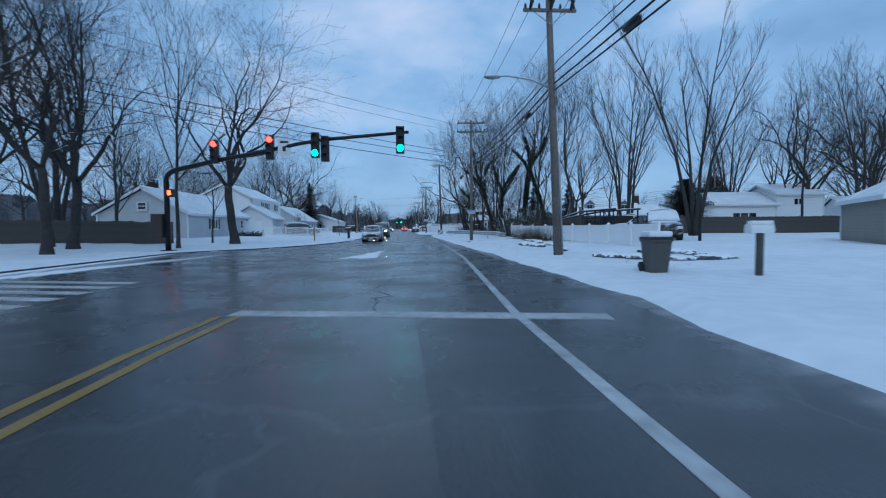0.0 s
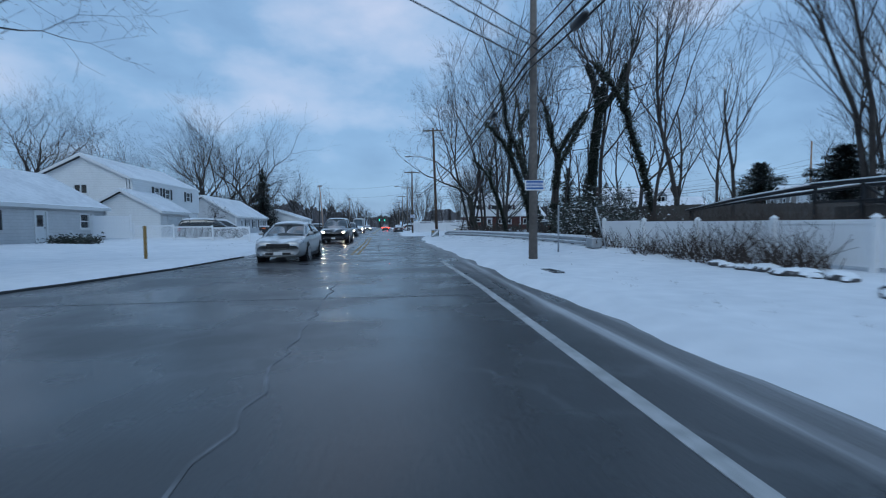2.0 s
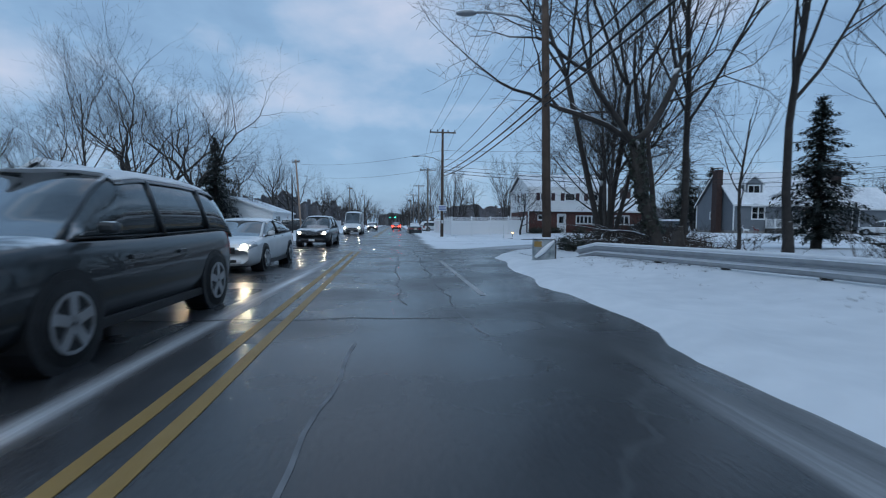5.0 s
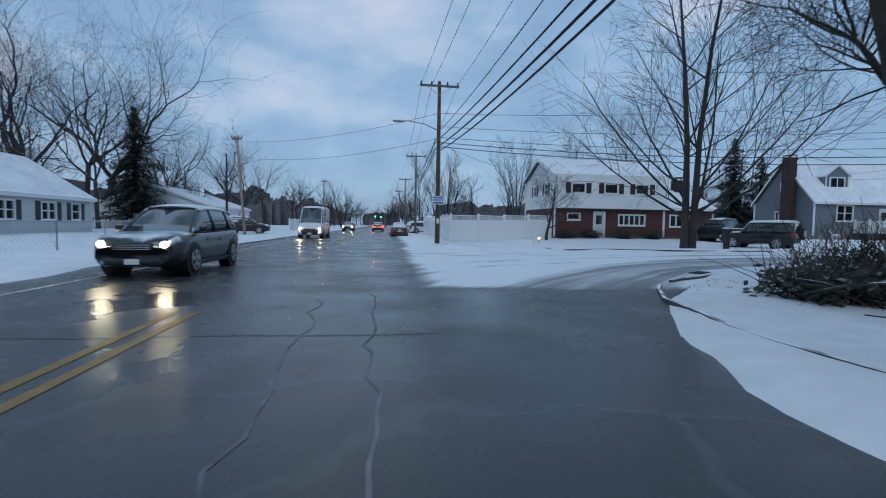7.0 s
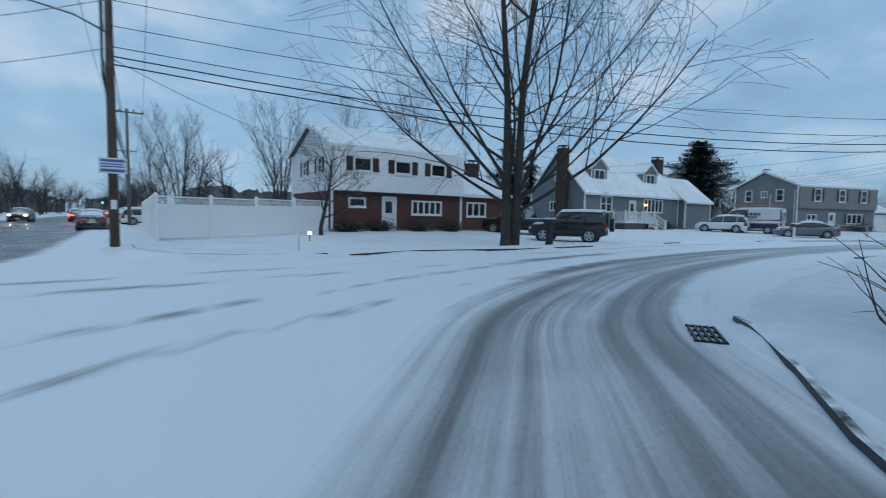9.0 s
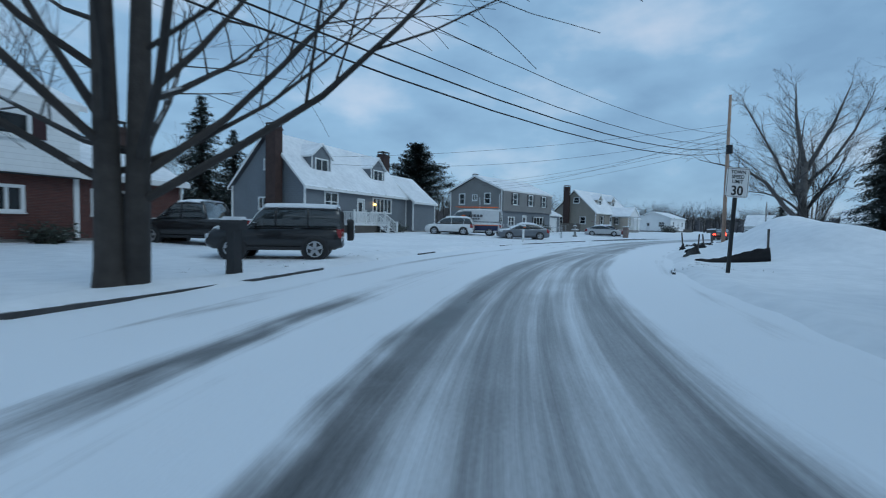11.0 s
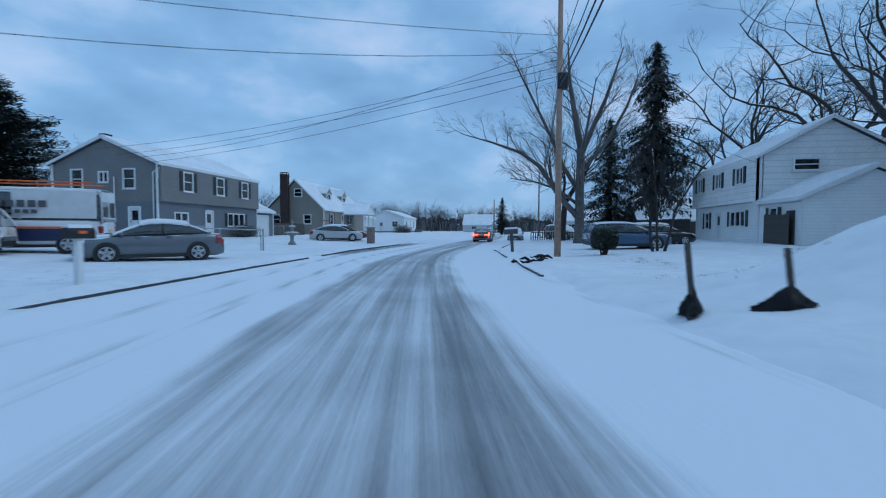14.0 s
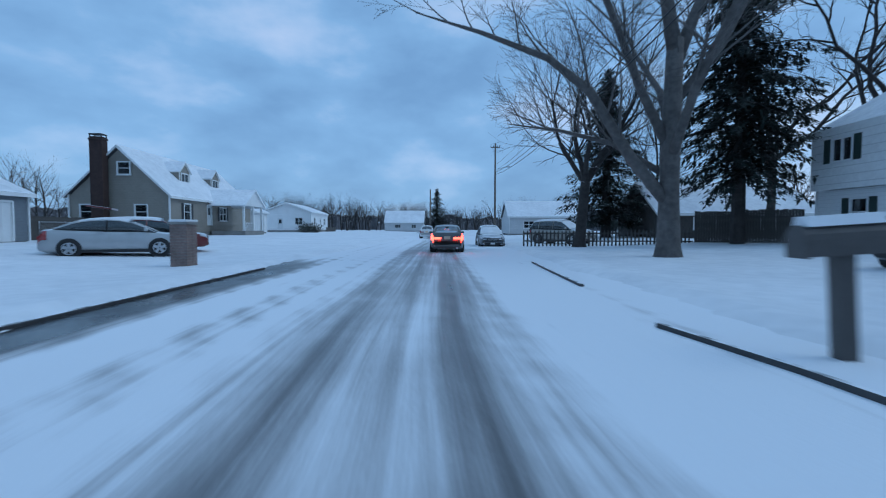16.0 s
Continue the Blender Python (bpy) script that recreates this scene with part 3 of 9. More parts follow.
def strip(name, line, width, z, material, label):
    """A painted line along a polyline."""
    bm = bmesh.new()
    rows = []
    for i, (x, y) in enumerate(line):
        a, b = line[max(i - 1, 0)], line[min(i + 1, len(line) - 1)]
        d = Vector((b[0] - a[0], b[1] - a[1], 0)).normalized()
        nn = Vector((-d.y, d.x, 0)) * width / 2
        rows.append([bm.verts.new((x + nn.x, y + nn.y, z)), bm.verts.new((x - nn.x, y - nn.y, z)), bm.verts.new((x - nn.x * 1.02, y - nn.y * 1.02, -0.01)), bm.verts.new((x + nn.x * 1.02, y + nn.y * 1.02, -0.01))])
    for r, q in zip(rows[:-1], rows[1:]):
        for k in range(4):
            bm.faces.new((r[k], r[(k + 1) % 4], q[(k + 1) % 4], q[k]))
    bmesh.ops.recalc_face_normals(bm, faces=bm.faces)
    return tagged(part(name, bm, material), label, "road marking", kind="structure")


for dx in (-0.14, 0.14):
    strip("yellow_line", [(-1.15 + dx, -30), (-0.97 + dx, 5.6), (-0.85 + dx, 7.6)], 0.12, 0.006, M_YELLOW, "worn yellow centre line painted on asphalt")
    strip("yellow_line", [(1.35 + dx, 46.5), (1.3 + dx, 60), (0.95 + dx, 78)], 0.12, 0.006, M_YELLOW, "worn yellow centre line painted on asphalt")
    strip("yellow_line", [(0.7 + dx, 100), (0.4 + dx, 150), (0.3 + dx, 400)], 0.12, 0.006, M_YELLOW, "worn yellow centre line painted on asphalt")
strip("edge_line", [(3.2, 2), (3.34, 7.5), (3.75, 13), (4.25, 20), (4.5, 27), (4.7, 35), (4.7, 42)], 0.14, 0.006, M_WHITEPAINT, "worn white edge line painted on asphalt")
strip("edge_line", [(-1.6, 46), (-1.55, 55), (-2.5, 75), (-2.7, 88), (-2.9, 120), (-3.0, 300)], 0.12, 0.006, M_WHITEPAINT, "worn white edge line painted on asphalt")
strip("edge_line", [(4.35, 65), (4.3, 73)], 0.11, 0.006, M_WHITEPAINT, "worn white edge line painted on asphalt")
strip("stop_line", [(-0.87, 7.9), (4.6, 6.95)], 0.42, 0.005, M_WHITEPAINT, "wide white stop line painted on asphalt")
strip("stop_line", [(-2.85, 45.1), (1.35, 46.9)], 0.35, 0.005, M_WHITEPAINT, "wide white stop line painted on asphalt")
for i in range(6):
    y = 8.0 + 0.85 * i
    strip("crosswalk_bar", [(-9.6, y + 1.2), (-4.6, y)], 0.36, 0.005, M_WHITEPAINT, "white crosswalk bar under thin snow")


def crack(line, seed, width=0.03):
    """A wandering road crack filled with slush."""
    rng = random.Random(seed)
    pts = []
    for (x0, y0), (x1, y1) in zip(line[:-1], line[1:]):
        n = max(2, int(math.hypot(x1 - x0, y1 - y0) / 0.35))
        pts += [(x0 + (x1 - x0) * k / n + rng.gauss(0, 0.045), y0 + (y1 - y0) * k / n + rng.gauss(0, 0.045)) for k in range(n)]
    strip("road_crack", pts, width, 0.004, M_CRACK, "slush-filled crack wandering over asphalt")


M_CRACK = mat("crack_slush", (0.05, 0.052, 0.055), 0.6, var=0.5, scale=3, second=(0.26, 0.27, 0.29))
M_SEAM = mat("dark_seam_tar", (0.014, 0.014, 0.016), 0.35, var=0.4)
crack([(2.9, 64), (2.75, 70), (2.85, 74), (2.68, 79.5)], 1)
crack([(3.75, 62), (3.6, 70), (3.63, 74), (3.5, 80)], 2)
crack([(1.28, 7.7), (1.15, 9.1), (1.45, 9.4), (1.15, 10.3), (1.6, 13.8)], 3)
crack([(2.4, 49), (2.2, 56), (2.35, 62)], 4, 0.035)
crack([(1.6, 24), (1.75, 30), (1.6, 37)], 5, 0.03)
for n_, (x0, x1, yy) in enumerate([(-2.6, 4.4, 76.6), (-3.0, 4.2, 83.6), (-3.2, 4.0, 91.0), (-1.0, 3.8, 63.0), (-4.0, 4.4, 34.0), (-6.0, 3.6, 17.5)]):
    rng = random.Random(n_)
    strip("road_seam", [(x0 + (x1 - x0) * k / 9, yy + rng.gauss(0, 0.05)) for k in range(10)], 0.05, 0.003, M_SEAM, "dark tarred seam across asphalt")


def kerb(line, lift=0.0, label="dark wet concrete kerb edged with snow"):
    """A run of kerb stones along a polyline."""
    V, F = [], []
    prof = [(-0.05, -0.05), (-0.042, 0.045), (-0.03, 0.057), (0.035, 0.058), (0.048, -0.05)]
    rows = []
    for i, (x, y) in enumerate(line):
        a, b = line[max(i - 1, 0)], line[min(i + 1, len(line) - 1)]
        d = Vector((b[0] - a[0], b[1] - a[1], 0)).normalized()
        nn = Vector((-d.y, d.x, 0))
        rows.append(len(V))
        for o, z in prof:
            V.append((x + nn.x * o, y + nn.y * o, z + (max(0.0, land_z(x, y) - 0.05) if lift else 0.0)))
    for r, q in zip(rows[:-1], rows[1:]):
        for k in range(4):
            F.append((r + k, r + k + 1, q + k + 1, q + k))
    F.append(tuple(rows[0] + k for k in range(5)))
    F.append(tuple(rows[-1] + k for k in reversed(range(5))))
    tagged(link_mesh("kerb", data_mesh("kerb", V, F), M_KERB), label, "kerb", kind="structure")


kerb([(-10.15, 14), (-10.1, 25.5), (-8.8, 28), (-7.0, 30), (-5.4, 33.6), (-4.4, 37), (-3.65, 40.5), (-3.2, 46)])
kerb([(-3.05, 49.5), (-3.05, 53.5)])
kerb([(-3.1, 56), (-3.0, 66), (-3.2, 71)])
kerb([(-3.6, 76.5), (-4.35, 83.5), (-4.2, 89)])
kerb([(-4.3, 97), (-4.3, 125)])
kerb([(7.95, 74.2), (7.75, 75.5), (7.85, 76.3), (8.05, 77.1), (8.6, 78.8), (9.3, 80.1), (9.7, 80.7)], 1.0)
kerb([(10.4, 81.4), (10.8, 81.7), (12.0, 82.4), (13.3, 83.3), (13.9, 83.75)], 1.0)
kerb([(30.4, 86.8), (31.2, 86.78), (32.1, 86.7)])
kerb([(7.35, 100.5), (7.5, 98.4), (8.4, 96.4), (10.1, 95.1), (12.3, 94.6)], 1.0)
kerb([(13.0, 94.6), (15.5, 94.72), (18.0, 94.9), (20.8, 95.1), (23.5, 95.3), (26.0, 95.6)], 1.0)
kerb([(33.2, 96.2), (35.0, 96.25)])
kerb([(44.0, 95.7), (48.5, 95.0), (55.2, 93.45), (60.0, 92.2)])
kerb([(61.8, 91.75), (66.5, 90.7), (71.0, 89.15), (77.3, 86.9)])
kerb([(51.4, 85.1), (54.3, 84.55), (58.3, 83.6)])
kerb([(59.8, 83.45), (62.4, 82.9), (64.9, 82.3), (66.8, 82.0)])
kerb([(70.6, 80.35), (73.6, 79.15), (77.0, 77.75)])


# ---- houses ----
def face_box(bm, face, L, D, a0, a1, z0, z1, o0, o1, bev=0.0):
    """A box on a face of a house: a along the face, o outwards."""
    if face == "f":
        return box(bm, a0, a1, -o1, -o0, z0, z1, bev)
    if face == "b":
        return box(bm, a0, a1, D + o0, D + o1, z0, z1, bev)
    if face == "l":
        return box(bm, -o1, -o0, a0, a1, z0, z1, bev)
    return box(bm, L + o0, L + o1, a0, a1, z0, z1, bev)


def wall_run(parent, name, face, L, D, z0, z1, holes, material, off=0.0):
    """A wall 0.2 m thick with its openings left out."""
    a0, a1 = (0.0, L) if face in "fb" else (0.2, D - 0.2)
    hs = [h for h in holes if h[0] == face]
    cuts_a = sorted({a0, a1, *[min(max(h[1] + s * h[3] / 2, a0), a1) for h in hs for s in (-1, 1)]})
    cuts_z = sorted({z0, z1, *[min(max(h[2] + s * h[4] / 2, z0), z1) for h in hs for s in (-1, 1)]})
    bm = bmesh.new()
    for p, q in zip(cuts_a[:-1], cuts_a[1:]):
        for u, v in zip(cuts_z[:-1], cuts_z[1:]):
            ca, cz = (p + q) / 2, (u + v) / 2
            if q - p < 1e-4 or v - u < 1e-4 or any(abs(ca - h[1]) < h[3] / 2 and abs(cz - h[2]) < h[4] / 2 for h in hs):
                continue
            face_box(bm, face, L, D, p, q, u, v, -0.2 + off, off)
    bmesh.ops.remove_doubles(bm, verts=bm.verts, dist=1e-4)
    return part(name, bm, material, parent)


def face_ring(face, L, D, a0, a1, z0, z1, t, o0, o1):
    """A rectangular frame of width t in one piece on a face of a house."""
    bm = bmesh.new()
    rows = []
    for o in (o1, o0):
        for g in (0.0, t):
            quad = []
            for a, z in ((a0 + g, z0 + g), (a1 - g, z0 + g), (a1 - g, z1 - g), (a0 + g, z1 - g)):
                quad.append(bm.verts.new({"f": (a, -o, z), "b": (a, D + o, z), "l": (-o, a, z), "r": (L + o, a, z)}[face]))
            rows.append(quad)
    for p, q in ((0, 1), (1, 3), (3, 2), (2, 0)):
        for k in range(4):
            j = (k + 1) % 4
            bm.faces.new((rows[p][k], rows[p][j], rows[q][j], rows[q][k]))
    bmesh.ops.recalc_face_normals(bm, faces=bm.faces)
    return bm


def window(parent, face, L, D, a, z, w, h, kind="win", shutter=None, off=0.0):
    """A framed window with panes, sill, and shutters where it has them."""
    t = 0.11
    fr = part("window", face_ring(face, L, D, a - w / 2 - t / 2, a + w / 2 + t / 2, z - h / 2 - t / 2, z + h / 2 + t / 2, t, -0.12 + off, 0.045 + off), M_TRIM, parent, "white framed sash window")
    cols = {"win": 1, "double": 2, "wide": 3, "bow": 5, "slide": 2, "small": 1}[kind]
    for c in range(1, cols):
        x = a - w / 2 + w * c / cols
        part("mullion", face_box(bmesh.new(), face, L, D, x - 0.045, x + 0.045, z - h / 2 + t / 2, z + h / 2 - t / 2, -0.11 + off, 0.03 + off), M_TRIM, fr)
    if kind in ("win", "double"):
        for c in range(cols):
            x0 = a - w / 2 + w * c / cols + 0.05
            part("sash_rail", face_box(bmesh.new(), face, L, D, x0, x0 + w / cols - 0.1, z - 0.03, z + 0.03, -0.10 + off, 0.02 + off), M_TRIM, fr)
    for c in range(cols):
        x0 = a - w / 2 + w * c / cols + 0.03
        part("pane", face_box(bmesh.new(), face, L, D, x0, x0 + w / cols - 0.06, z - h / 2, z + h / 2, -0.075 + off, -0.06 + off), M_GLASS, fr)
    drawn = (0.45, 0.12, 0.3, 0.0)[int(a * 7 + z * 3) % 4]
    if drawn:
        part("curtain", face_box(bmesh.new(), face, L, D, a - w / 2, a + w / 2, z + h / 2 - h * drawn, z + h / 2, -0.19 + off, -0.175 + off), M_CURTAIN, fr)
    part("sill", face_box(bmesh.new(), face, L, D, a - w / 2 - 0.08, a + w / 2 + 0.08, z - h / 2 - 0.1, z - h / 2 - 0.057, -0.1 + off, 0.09 + off), M_TRIM, fr)
    if shutter:
        sw = min(0.42, w * 0.42)
        for s in (-1, 1):
            x = a + s * (w / 2 + t / 2 + sw / 2 + 0.02)
            bm = face_box(bmesh.new(), face, L, D, x - sw / 2, x + sw / 2, z - h / 2 - 0.03, z + h / 2 + 0.03, 0.004 + off, 0.035 + off)
            part("shutter", bm, shutter, fr)
    return fr


def door(parent, face, L, D, a, z, w, h, kind="door", off=0.0):
    bm = bmesh.new()
    for s in (-1, 1):
        face_box(bm, face, L, D, a + s * w / 2 - 0.05, a + s * w / 2 + 0.05, z - h / 2, z + h / 2, -0.13 + off, 0.045 + off)
    face_box(bm, face, L, D, a - w / 2 + 0.05, a + w / 2 - 0.05, z + h / 2 - 0.08, z + h / 2 + 0.03, -0.13 + off, 0.042 + off)
    fr = part("door" if kind == "door" else "garage_door", bm, M_TRIM, parent, "white panelled door" if kind == "door" else "white panelled garage door")
    bm = bmesh.new()
    face_box(bm, face, L, D, a - w / 2 + 0.05, a + w / 2 - 0.05, z - h / 2, z + h / 2 - 0.08, -0.1 + off, -0.05 + off)
    if kind == "garage":
        for i in range(4):
            for j in range(4):
                x0, z0 = a - w / 2 + 0.1 + j * (w - 0.15) / 4, z - h / 2 + 0.05 + i * (h - 0.1) / 4
                face_box(bm, face, L, D, x0, x0 + (w - 0.15) / 4 - 0.08, z0, z0 + (h - 0.1) / 4 - 0.07, -0.05 + off, -0.035 + off)
    else:
        for z0, z1 in ((0.08, 0.38),):
            face_box(bm, face, L, D, a - w / 2 + 0.17, a + w / 2 - 0.17, z - h / 2 + h * z0, z - h / 2 + h * z1, -0.05 + off, -0.035 + off)
    part("leaf", bm, M_DOORW, fr)
    if kind == "door":
        part("pane", face_box(bmesh.new(), face, L, D, a - w * 0.25, a + w * 0.25, z + h * 0.02, z + h * 0.36, -0.05 + off, -0.03 + off), M_GLASS, fr)
        part("door_handle", face_box(bmesh.new(), face, L, D, a + w * 0.32, a + w * 0.38, z - 0.12, z + 0.02, -0.05 + off, 0.0 + off), M_CHROME, fr)
    return fr


def roof_pair(parent, x0, x1, D, H, rise, ov, y0=0.0, snow_mat=None, cover=0.97):
    """Two roof slopes over a gable, ridge along x, with snow lying on them."""
    slope = rise / (D / 2)
    th = 0.16
    for s, nm in ((0, "roof"), (1, "roof")):
        ya, yb = (y0 - ov, y0 + D / 2) if s == 0 else (y0 + D + ov, y0 + D / 2)
        za = H - ov * slope
        poly = [(ya, za), (yb, H + rise), (yb, H + rise + th), (ya, za + th)]
        r = part(nm, prism(bmesh.new(), poly, x0 - ov, x1 + ov), M_SHINGLE, parent, "shingled roof slope under snow")
        k = (1 - cover)
        yc, zc = ya + (yb - ya) * k, za + (H + rise - za) * k
        poly = [(yc, zc + th + 0.004), (yb, H + rise + th + 0.004), (yb, H + rise + th + 0.09), (yc + (yb - yc) * 0.02, zc + th + 0.07)]
        part("snow", prism(bmesh.new(), poly, x0 - ov + 0.05, x1 + ov - 0.05), snow_mat or M_SNOWROOF, r)
        bm = bmesh.new()
        yo = ya - (0.03 if s == 0 else -0.03)
        box(bm, x0 - ov, x1 + ov, min(ya, yo), max(ya, yo), za - 0.06, za + th - 0.01)
        part("gutter", bm, M_TRIM, r)
    for x in (x0 - ov - 0.03, x1 + ov):
        poly = [(y0 - ov, H - ov * slope - 0.06), (y0 + D / 2, H + rise - 0.06), (y0 + D + ov, H - ov * slope - 0.06), (y0 + D + ov, H - ov * slope + th), (y0 + D / 2, H + rise + th), (y0 - ov, H - ov * slope + th)]
        part("rake_board", prism(bmesh.new(), poly, x, x + 0.03), M_TRIM, parent)


def house(name, label, x, y, z, turn, L, D, H, rise, bands, holes, shutter=None, gables=(), ov=0.3, found=0.45, cover=0.97, corner=True):
    """A gabled house: front along local x, facing local -y."""
    h = thing(name, at(x, y, z, turn), label, "house")
    b = bmesh.new()
    box(b, 0.06, L - 0.06, 0.06, D - 0.06, -0.6, found)
    part("foundation", b, M_CONC, h)
    for z0, z1, m, off in bands:
        for face in "flrb":
            wall_run(h, "wall", face, L, D, z0, z1, holes, m, off if face in "f" else 0.0)
    gm = bands[-1][2]
    for x0 in (0.0, L - 0.2):
        part("gable_wall", prism(bmesh.new(), [(0.2, H), (D - 0.2, H), (D / 2, H + rise - 0.2 * rise / (D / 2))], x0, x0 + 0.2), gm, h)
    roof_pair(h, 0, L, D, H, rise, ov, cover=cover)
    if corner:
        for cx in (0, L):
            for cy in (0, D):
                part("corner_board", box(bmesh.new(), cx - 0.06 * (1 if cx == 0 else -1) - 0.05, cx - 0.06 * (1 if cx == 0 else -1) + 0.05, cy - 0.07, cy + 0.07, found, H - 0.05), M_TRIM, h)
    for q in holes:
        off = next((bb[3] for bb in bands if bb[0] <= q[2] <= bb[1]), 0.0) if q[0] == "f" else 0.0
        if q[5] in ("door", "garage"):
            door(h, q[0], L, D, q[1], q[2], q[3], q[4], q[5], off)
        else:
            window(h, q[0], L, D, q[1], q[2], q[3], q[4], q[5], shutter if (len(q) < 7 or q[6]) else None, off)
    for face, a, zc, w, hh in gables:
        window(h, face, L, D, a, zc, w, hh, "win", None, 0.135)
    return h


def chimney(h, x, y, z0, z1, w=0.9, d=0.6, material=None):
    bm = bmesh.new()
    box(bm, x - w / 2, x + w / 2, y - d / 2, y + d / 2, z0, z1)
    box(bm, x - w / 2 - 0.05, x + w / 2 + 0.05, y - d / 2 - 0.05, y + d / 2 + 0.05, z1 - 0.28, z1 - 0.14)
    c = part("chimney", bm, material or M_BRICKD, h, "dark brick chimney")
    bm = bmesh.new()
    for sx in (-1, 1):
        for sy in (-1, 1):
            box(bm, x + sx * (w / 2 - 0.06) - 0.04, x + sx * (w / 2 - 0.06) + 0.04, y + sy * (d / 2 - 0.06) - 0.04, y + sy * (d / 2 - 0.06) + 0.04, z1, z1 + 0.2)
    box(bm, x - w / 2, x + w / 2, y - d / 2, y + d / 2, z1 + 0.2, z1 + 0.27)
    part("cap", bm, M_BLACK, c)
    part("snow", one_box(x - w / 2 + 0.03, x + w / 2 - 0.03, y - d / 2 + 0.03, y + d / 2 - 0.03, z1 + 0.271, z1 + 0.31), M_SNOWROOF, c)


def dormer(h, x, y, zb, w, hgt, rise, depth, material):
    """A gabled dormer whose face stands at local y, ridge running back into the roof."""
    bm = bmesh.new()
    box(bm, x - w / 2, x + w / 2, y, y + depth, zb, zb + hgt)
    prism(bm, [(x - w / 2, zb + hgt), (x + w / 2, zb + hgt), (x, zb + hgt + rise)], y, y + depth, "y")
    d = part("dormer", bm, material, h, "small gabled roof dormer")
    for s in (-1, 1):
        e = x + s * (w / 2 + 0.15)
        zl = zb + hgt - 0.15 * rise / (w / 2)
        poly = [(e, zl), (x, zb + hgt + rise), (x, zb + hgt + rise + 0.1), (e, zl + 0.1)]
        part("dormer_roof", prism(bmesh.new(), poly, y - 0.2, y + depth + 0.6, "y"), M_TRIM, d)
        poly = [(e, zl + 0.104), (x, zb + hgt + rise + 0.104), (x, zb + hgt + rise + 0.19), (e, zl + 0.17)]
        part("snow", prism(bmesh.new(), poly, y - 0.16, y + depth + 0.6, "y"), M_SNOWROOF, d)
        part("corner_board", one_box(x + s * (w / 2 - 0.05) - 0.06, x + s * (w / 2 - 0.05) + 0.06, y - 0.03, y - 0.004, zb, zb + hgt), M_TRIM, d)
    bm = bmesh.new()
    ww, wh, zc = w * 0.62, hgt * 0.72, zb + hgt * 0.52
    for s in (-1, 1):
        box(bm, x + s * ww / 2 - 0.06, x + s * ww / 2 + 0.06, y - 0.06, y - 0.004, zc - wh / 2 - 0.06, zc + wh / 2 + 0.06)
        box(bm, x - ww / 2 + 0.06, x + ww / 2 - 0.06, y - 0.058, y - 0.004, zc + s * wh / 2 - 0.06, zc + s * wh / 2 + 0.06)
    box(bm, x - 0.03, x + 0.03, y - 0.05, y - 0.004, zc - wh / 2 + 0.06, zc + wh / 2 - 0.06)
    part("dormer_window", bm, M_TRIM, d)
    for s in (-1, 1):
        part("pane", one_box(x + s * ww / 4 - ww / 4 + 0.05, x + s * ww / 4 + ww / 4 - 0.05, y - 0.03, y - 0.01, zc - wh / 2, zc + wh / 2), M_GLASS, d)


# the brick-fronted house at the corner
bh = house("corner_house", "two-storey house with white upper siding over red brick", 17.32, 107.44, 0.38, 0.97, 9.41, 7.5, 5.05, 1.55,
           [(0.1, 2.38, M_BRICK, 0.0), (2.38, 5.05, M_SIDE_WHITE, 0.35)],
           [("f", 1.75, 4.0, 1.15, 0.78, "small"), ("f", 4.55, 4.0, 1.15, 0.78, "small"), ("f", 7.25, 4.0, 1.15, 0.78, "small"),
            ("f", 1.55, 1.72, 1.05, 0.5, "small", 0), ("f", 3.75, 1.08, 0.95, 2.1, "door"), ("f", 6.6, 1.5, 2.3, 0.85, "bow", 0),
            ("l", 2.2, 4.0, 0.8, 0.9, "win"), ("l", 5.0, 4.0, 0.8, 0.9, "win")], M_SHUTMAROON, found=0.12)
part("jetty_trim", one_box(-0.02, 9.43, -0.36, -0.01, 2.33, 2.375), M_SHUTTER, bh)
bw = house("corner_house_wing", "single-storey brick wing with a snowy roof", 26.78, 107.6, 0.38, 0.97, 4.4, 6.5, 2.55, 1.5,
           [(0.1, 2.55, M_BRICK, 0.0)], [("f", 1.4, 1.5, 1.7, 0.95, "wide", 0)], None, found=0.12)
chimney(bw, 3.4, 3.2, 2.5, 5.2, 1.0, 0.7)

# the blue-grey cape
cp = house("cape_house", "blue-grey clapboard cape house with two dormers", 44.57, 111.28, 0.22, -1.91, 15.61, 7.6, 3.95, 4.0,
           [(0.55, 3.95, M_SIDE_BLUE, 0.0)],
           [("f", 3.15, 2.75, 1.7, 1.5, "double"), ("f", 7.35, 2.05, 1.05, 2.35, "door"), ("f", 11.0, 2.75, 3.3, 1.35, "bow"),
            ("l", 4.3, 2.5, 0.85, 0.9, "slide")], None, [("l", 3.6, 5.55, 0.8, 0.75)], found=0.55)
dormer(cp, 3.35, 1.2, 5.05, 2.5, 1.4, 1.0, 2.6, M_SIDE_BLUE)
dormer(cp, 12.0, 1.2, 5.05, 2.5, 1.4, 1.0, 2.6, M_SIDE_BLUE)
chimney(cp, 15.75, 2.9, 4.2, 8.5, 1.15, 0.85)
chimney(cp, -0.55, 2.6, -0.3, 8.3, 0.75, 1.0)
cw = house("cape_house_garage", "blue-grey clapboard garage wing", 60.35, 109.9, 0.22, -1.91, 5.1, 6.2, 3.5, 2.6, [(0.35, 3.5, M_SIDE_BLUE, 0.0)], [], None, found=0.35)


